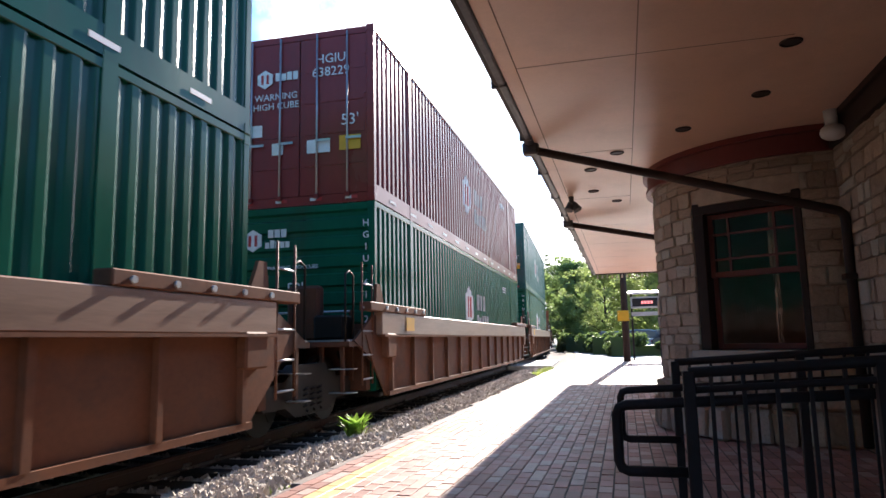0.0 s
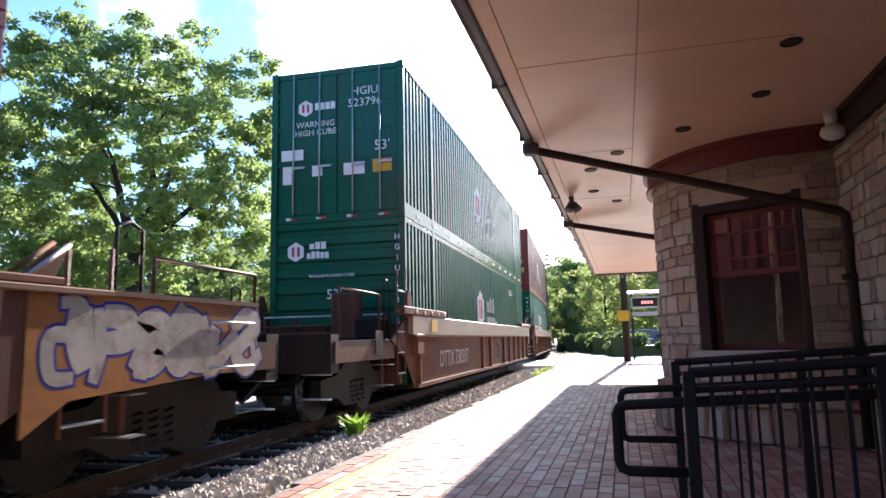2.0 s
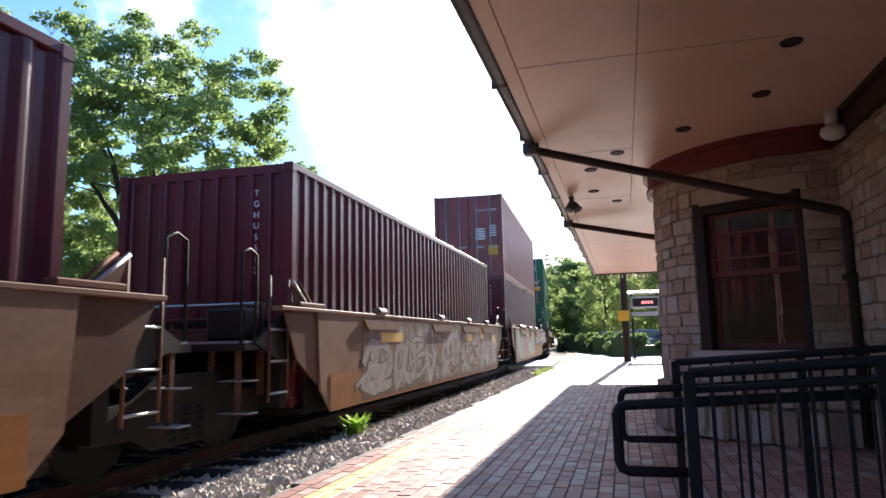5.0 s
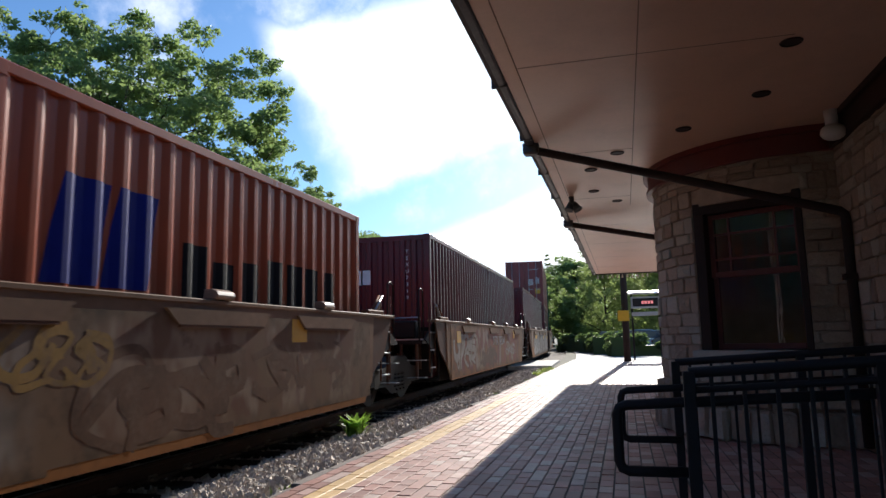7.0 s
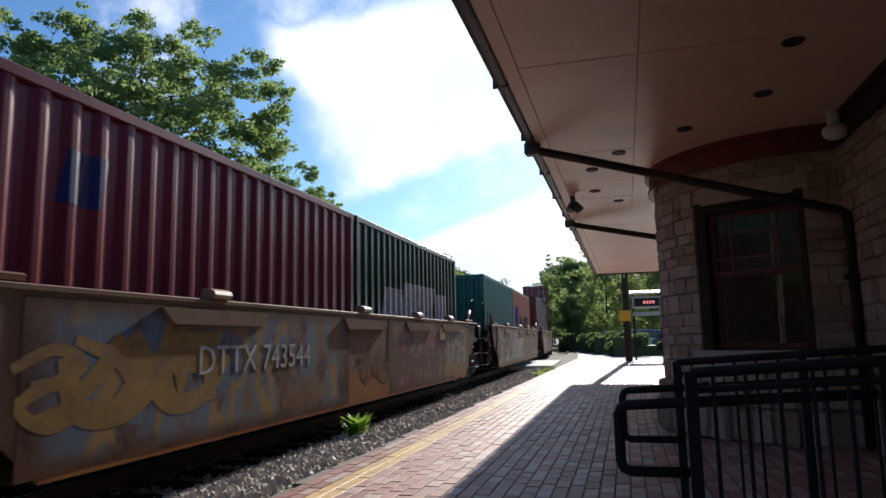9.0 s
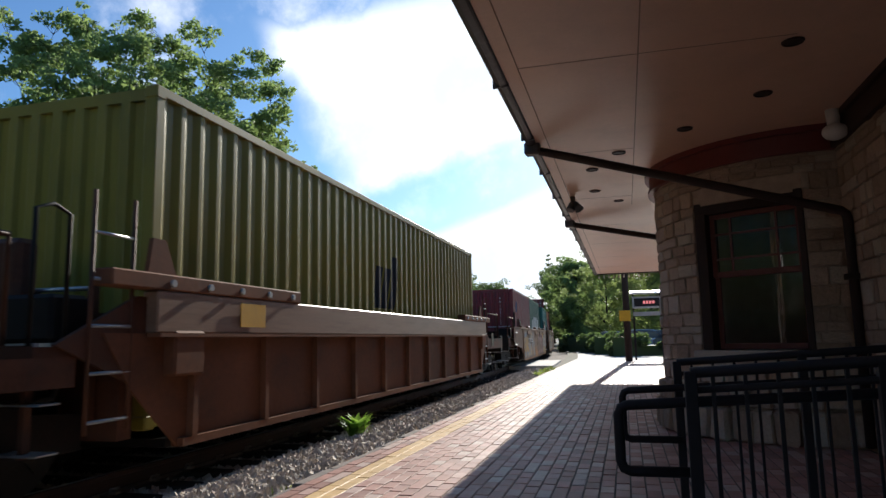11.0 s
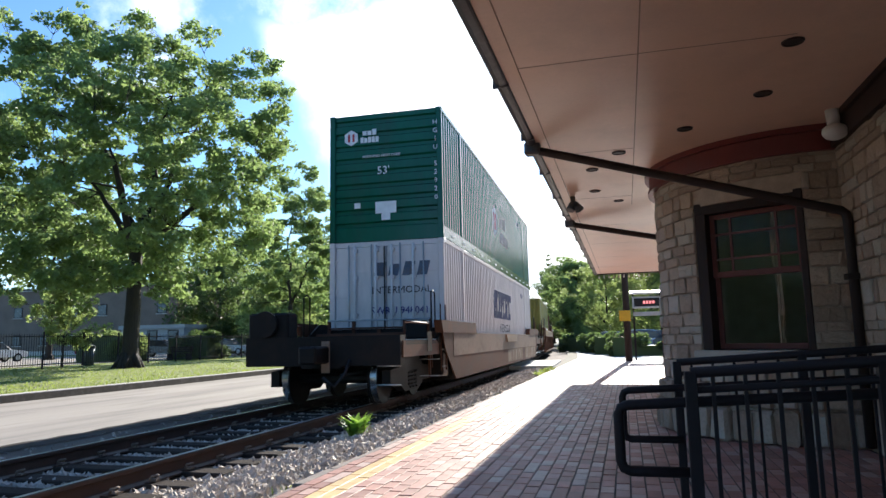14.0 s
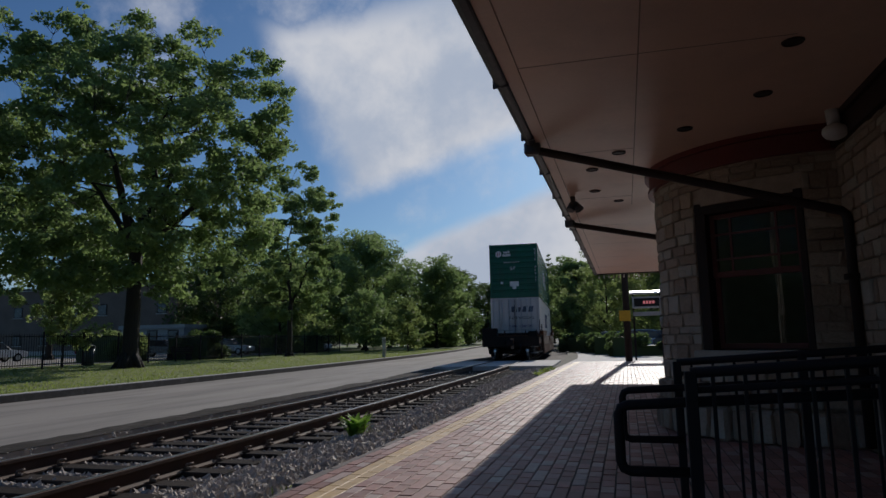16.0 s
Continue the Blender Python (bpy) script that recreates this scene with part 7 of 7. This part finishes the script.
for z in (0.2, 1.55):
    part("fence_rail", box(B(), -0.018, 0.018, 0, FENCE_LEN, z - 0.02, z + 0.02), "ironblack", fence)
for i in range(290):
    part("picket", picket_me, None, fence, at=pose(0, 0.07 + i * 0.137, 0))

# ---------------- far things ----------------


def house(name, x0, x1, y0, y1, h, mat_key, label, cols, rows, door=False):
    b = new(name)
    b.matrix_basis = pose((x0 + x1) / 2, (y0 + y1) / 2, 0.05 if x0 < 0 else -0.46)
    w, d = (x1 - x0) / 2, (y1 - y0) / 2
    tagged(b, label, "building")
    part("wall", box(B(), -w, w, -d, d, 0, h), mat_key, b)
    part("roof", box(B(), -w - 0.25, w + 0.25, -d - 0.25, d + 0.25, h, h + 0.45), "buildpale", b, "pale flat parapet")
    part("plinth", box(B(), -w - 0.05, w + 0.05, -d - 0.05, d + 0.05, 0, 0.6), "concrete", b)
    for i in range(cols):
        for j in range(rows):
            x, z = -w + (i + 0.5) * 2 * w / cols, 1.4 + j * (h - 1.2) / rows
            win = part("window", box(B(), x - 0.75, x + 0.75, -d - 0.06, -d - 0.002, z, z + 1.5), "trimbrown", b)
            part("pane", box(B(), x - 0.65, x + 0.65, -d - 0.075, -d - 0.062, z + 0.1, z + 1.4), "cargrey", win)
            part("sill", box(B(), x - 0.85, x + 0.85, -d - 0.16, -d - 0.002, z - 0.12, z), "concrete", win)


house("brick_building", -100, -57, 76, 92, 9.0, "buildbrick", "long brown brick building beyond the car park", 9, 2)
house("white_building", -60.5, -51.5, 70, 74, 3.1, "buildpale", "low white building behind the hedge", 3, 1)
house("shop_building", 2.0, 24, 118, 130, 8.0, "buildbrick", "brown building behind the trees", 5, 2)


def parked_car(x, y, turn, paint, label, z=0.06):
    c = new("parked_car")
    c.matrix_basis = pose(x, y, z, 0, 0, turn)
    tagged(c, label, "car", "parked cars")
    body = prism(B(), [(-2.2, 0.35), (2.15, 0.35), (2.2, 0.62), (2.05, 0.80), (1.0, 0.92), (-1.6, 0.98), (-2.15, 0.92), (-2.25, 0.6)], "y", -0.86, 0.86)
    part("body", soften(body, 0.05, 2), paint, c)
    cab = prism(B(), [(-1.75, 0.95), (1.0, 0.90), (0.35, 1.40), (-0.2, 1.47), (-1.1, 1.45), (-1.5, 1.3)], "y", -0.72, 0.72)
    part("cabin", soften(cab, 0.04, 1), "cargrey" if paint != "cargrey" else "black", c, "dark tinted glass")
    part("roof", soften(box(B(), -1.15, 0.3, -0.68, 0.68, 1.44, 1.50), 0.03), paint, c)
    for wx in (-1.35, 1.35):
        for wy in (-0.78, 0.78):
            bm = B()
            tube(bm, (0, -0.1, 0), (0, 0.1, 0), 0.32, 0.32, 18)
            wh = part("wheel", bm, "black", c, at=pose(wx, wy, 0.32))
            bm = B()
            tube(bm, (0, -0.105, 0), (0, 0.105, 0), 0.19, 0.19, 14)
            part("rim", bm, "galv", wh)
    for wy in (-0.6, 0.6):
        part("headlight", soften(box(B(), 2.1, 2.2, wy - 0.18, wy + 0.18, 0.62, 0.74), 0.02), "plastic", c)
        part("tail_light", soften(box(B(), -2.26, -2.16, wy - 0.16, wy + 0.16, 0.68, 0.82), 0.02), "redtape", c)


for k, (x, y, turn, paint) in enumerate(((-46, 40, 80, "carwhite"), (-40.5, 52, 10, "cargrey"), (-36.2, 56, 5, "carwhite"), (-33, 66.5, 0, "carwhite"), (-50, 55, 90, "red"))):
    parked_car(x, y, turn, paint, "parked %s car behind the lawn fence" % {"carwhite": "white", "cargrey": "dark grey", "red": "red"}[paint], 0.075)
for k, (x, y, turn, paint) in enumerate(((1.4, 46, 8, "carwhite"), (3.9, 45, -4, "cargrey"), (0.9, 52, 0, "cargrey"), (2.9, 53, 0, "carwhite"), (-0.8, 58, 5, "carwhite"), (5.2, 52, 0, "carwhite"))):
    parked_car(x, y, turn, paint, "parked %s car beyond the platform hedge" % {"carwhite": "white", "cargrey": "dark grey"}[paint], -0.04)
# pole with a yellow sign
up_ = new("utility_pole")
up_.matrix_basis = pose(0.06, 29.4, -0.02)
tagged(up_, "thick dark timber pole with a small yellow sign", "pole")
bm = B()
tube(bm, (0, 0, 0), (0, 0, 8.5), 0.15, 0.11, 14)
part("shaft", bm, "bark", up_)
part("sign_panel", soften(box(B(), -0.30, 0.16, -0.195, -0.175, 1.70, 2.14), 0.006), "signyellow", up_, "yellow enamel sign")
for z in (1.8, 2.04):
    part("sign_strap", box(B(), -0.2, 0.2, -0.173, -0.13, z - 0.015, z + 0.015), "galv", up_)
# departure board on two posts
db = new("departure_board")
db.matrix_basis = pose(0.95, 31.0, -0.02)
tagged(db, "outdoor display board with red lit lettering under a pale hood", "sign")
for x in (-0.58, 0.58):
    part("post", box(B(), x - 0.04, x + 0.04, -0.04, 0.04, 0, 2.95), "ironblack", db)
part("cabinet", soften(box(B(), -0.62, 0.62, -0.12, 0.10, 2.28, 2.80), 0.02), "galv", db)
part("screen", box(B(), -0.54, 0.54, -0.130, -0.122, 2.36, 2.72), "black", db, "dark display screen")
for k in range(4):
    part("lit_line", box(B(), -0.16 + k * 0.13, -0.06 + k * 0.13, -0.136, -0.131, 2.47, 2.60), "led", db, "red glowing characters")
part("hood", prism(B(), [(-0.45, 2.92), (0.35, 2.92), (0.30, 2.97), (-0.05, 3.06), (-0.40, 2.97)], "x", -0.72, 0.72), "plastic", db, "pale arched hood")
part("lower_panel", box(B(), -0.6, 0.6, -0.07, 0.05, 1.95, 2.12), "galv", db)
# small things on the lawn
bn = new("bench")
bn.matrix_basis = pose(-29.2, 39.2, LAWN, 0, 0, 0)
tagged(bn, "dark slatted park bench before a hedge", "bench")
for k in range(4):
    part("seat_slat", box(B(), -0.9, 0.9, -0.22 + k * 0.12, -0.13 + k * 0.12, 0.42, 0.46), "trimbrown", bn)
for k in range(3):
    part("back_slat", box(B(), -0.9, 0.9, 0.26, 0.29, 0.55 + k * 0.13, 0.64 + k * 0.13), "trimbrown", bn)
for x in (-0.75, 0.75):
    part("leg", box(B(), x - 0.03, x + 0.03, -0.2, 0.3, 0, 0.42), "ironblack", bn)
    part("leg", box(B(), x - 0.03, x + 0.03, 0.29, 0.33, 0, 0.95), "ironblack", bn)
mk = new("marker_post")
mk.matrix_basis = pose(-14.6, 39.5, LAWN)
tagged(mk, "short pale marker post on the lawn edge", "post")
part("shaft", soften(box(B(), -0.09, 0.09, -0.07, 0.07, 0, 1.15), 0.01), "galv", mk)
part("cap", soften(box(B(), -0.11, 0.11, -0.09, 0.09, 1.15, 1.22), 0.02), "plastic", mk)
bin_ = new("litter_bin")
bin_.matrix_basis = pose(-28.9, 31.0, LAWN)
tagged(bin_, "dark grey litter bin behind the fence", "bin")
bm = B()
tube(bm, (0, 0, 0), (0, 0, 1.0), 0.28, 0.33, 14)
part("body", bm, "cargrey", bin_)
bm = B()
tube(bm, (0, 0, 1.0), (0, 0, 1.15), 0.36, 0.2, 14)
part("lid", bm, "black", bin_)

# ---------------- what moves ----------------


def motions():
    steps = [i * 0.5 for i in range(33)]
    for thing, u, z in MOVERS:
        walk(thing, [(t, on_line(u + gone(t), z)) for t in steps])
    for wheelset, y in ROLLERS:
        walk(wheelset, [(t, pose(0, y, 0.42, -math.degrees(gone(t) / 0.42) % 360, 0, 0)) for t in TURNS])


TURNS = [i / 30 for i in range(481)]
motions()
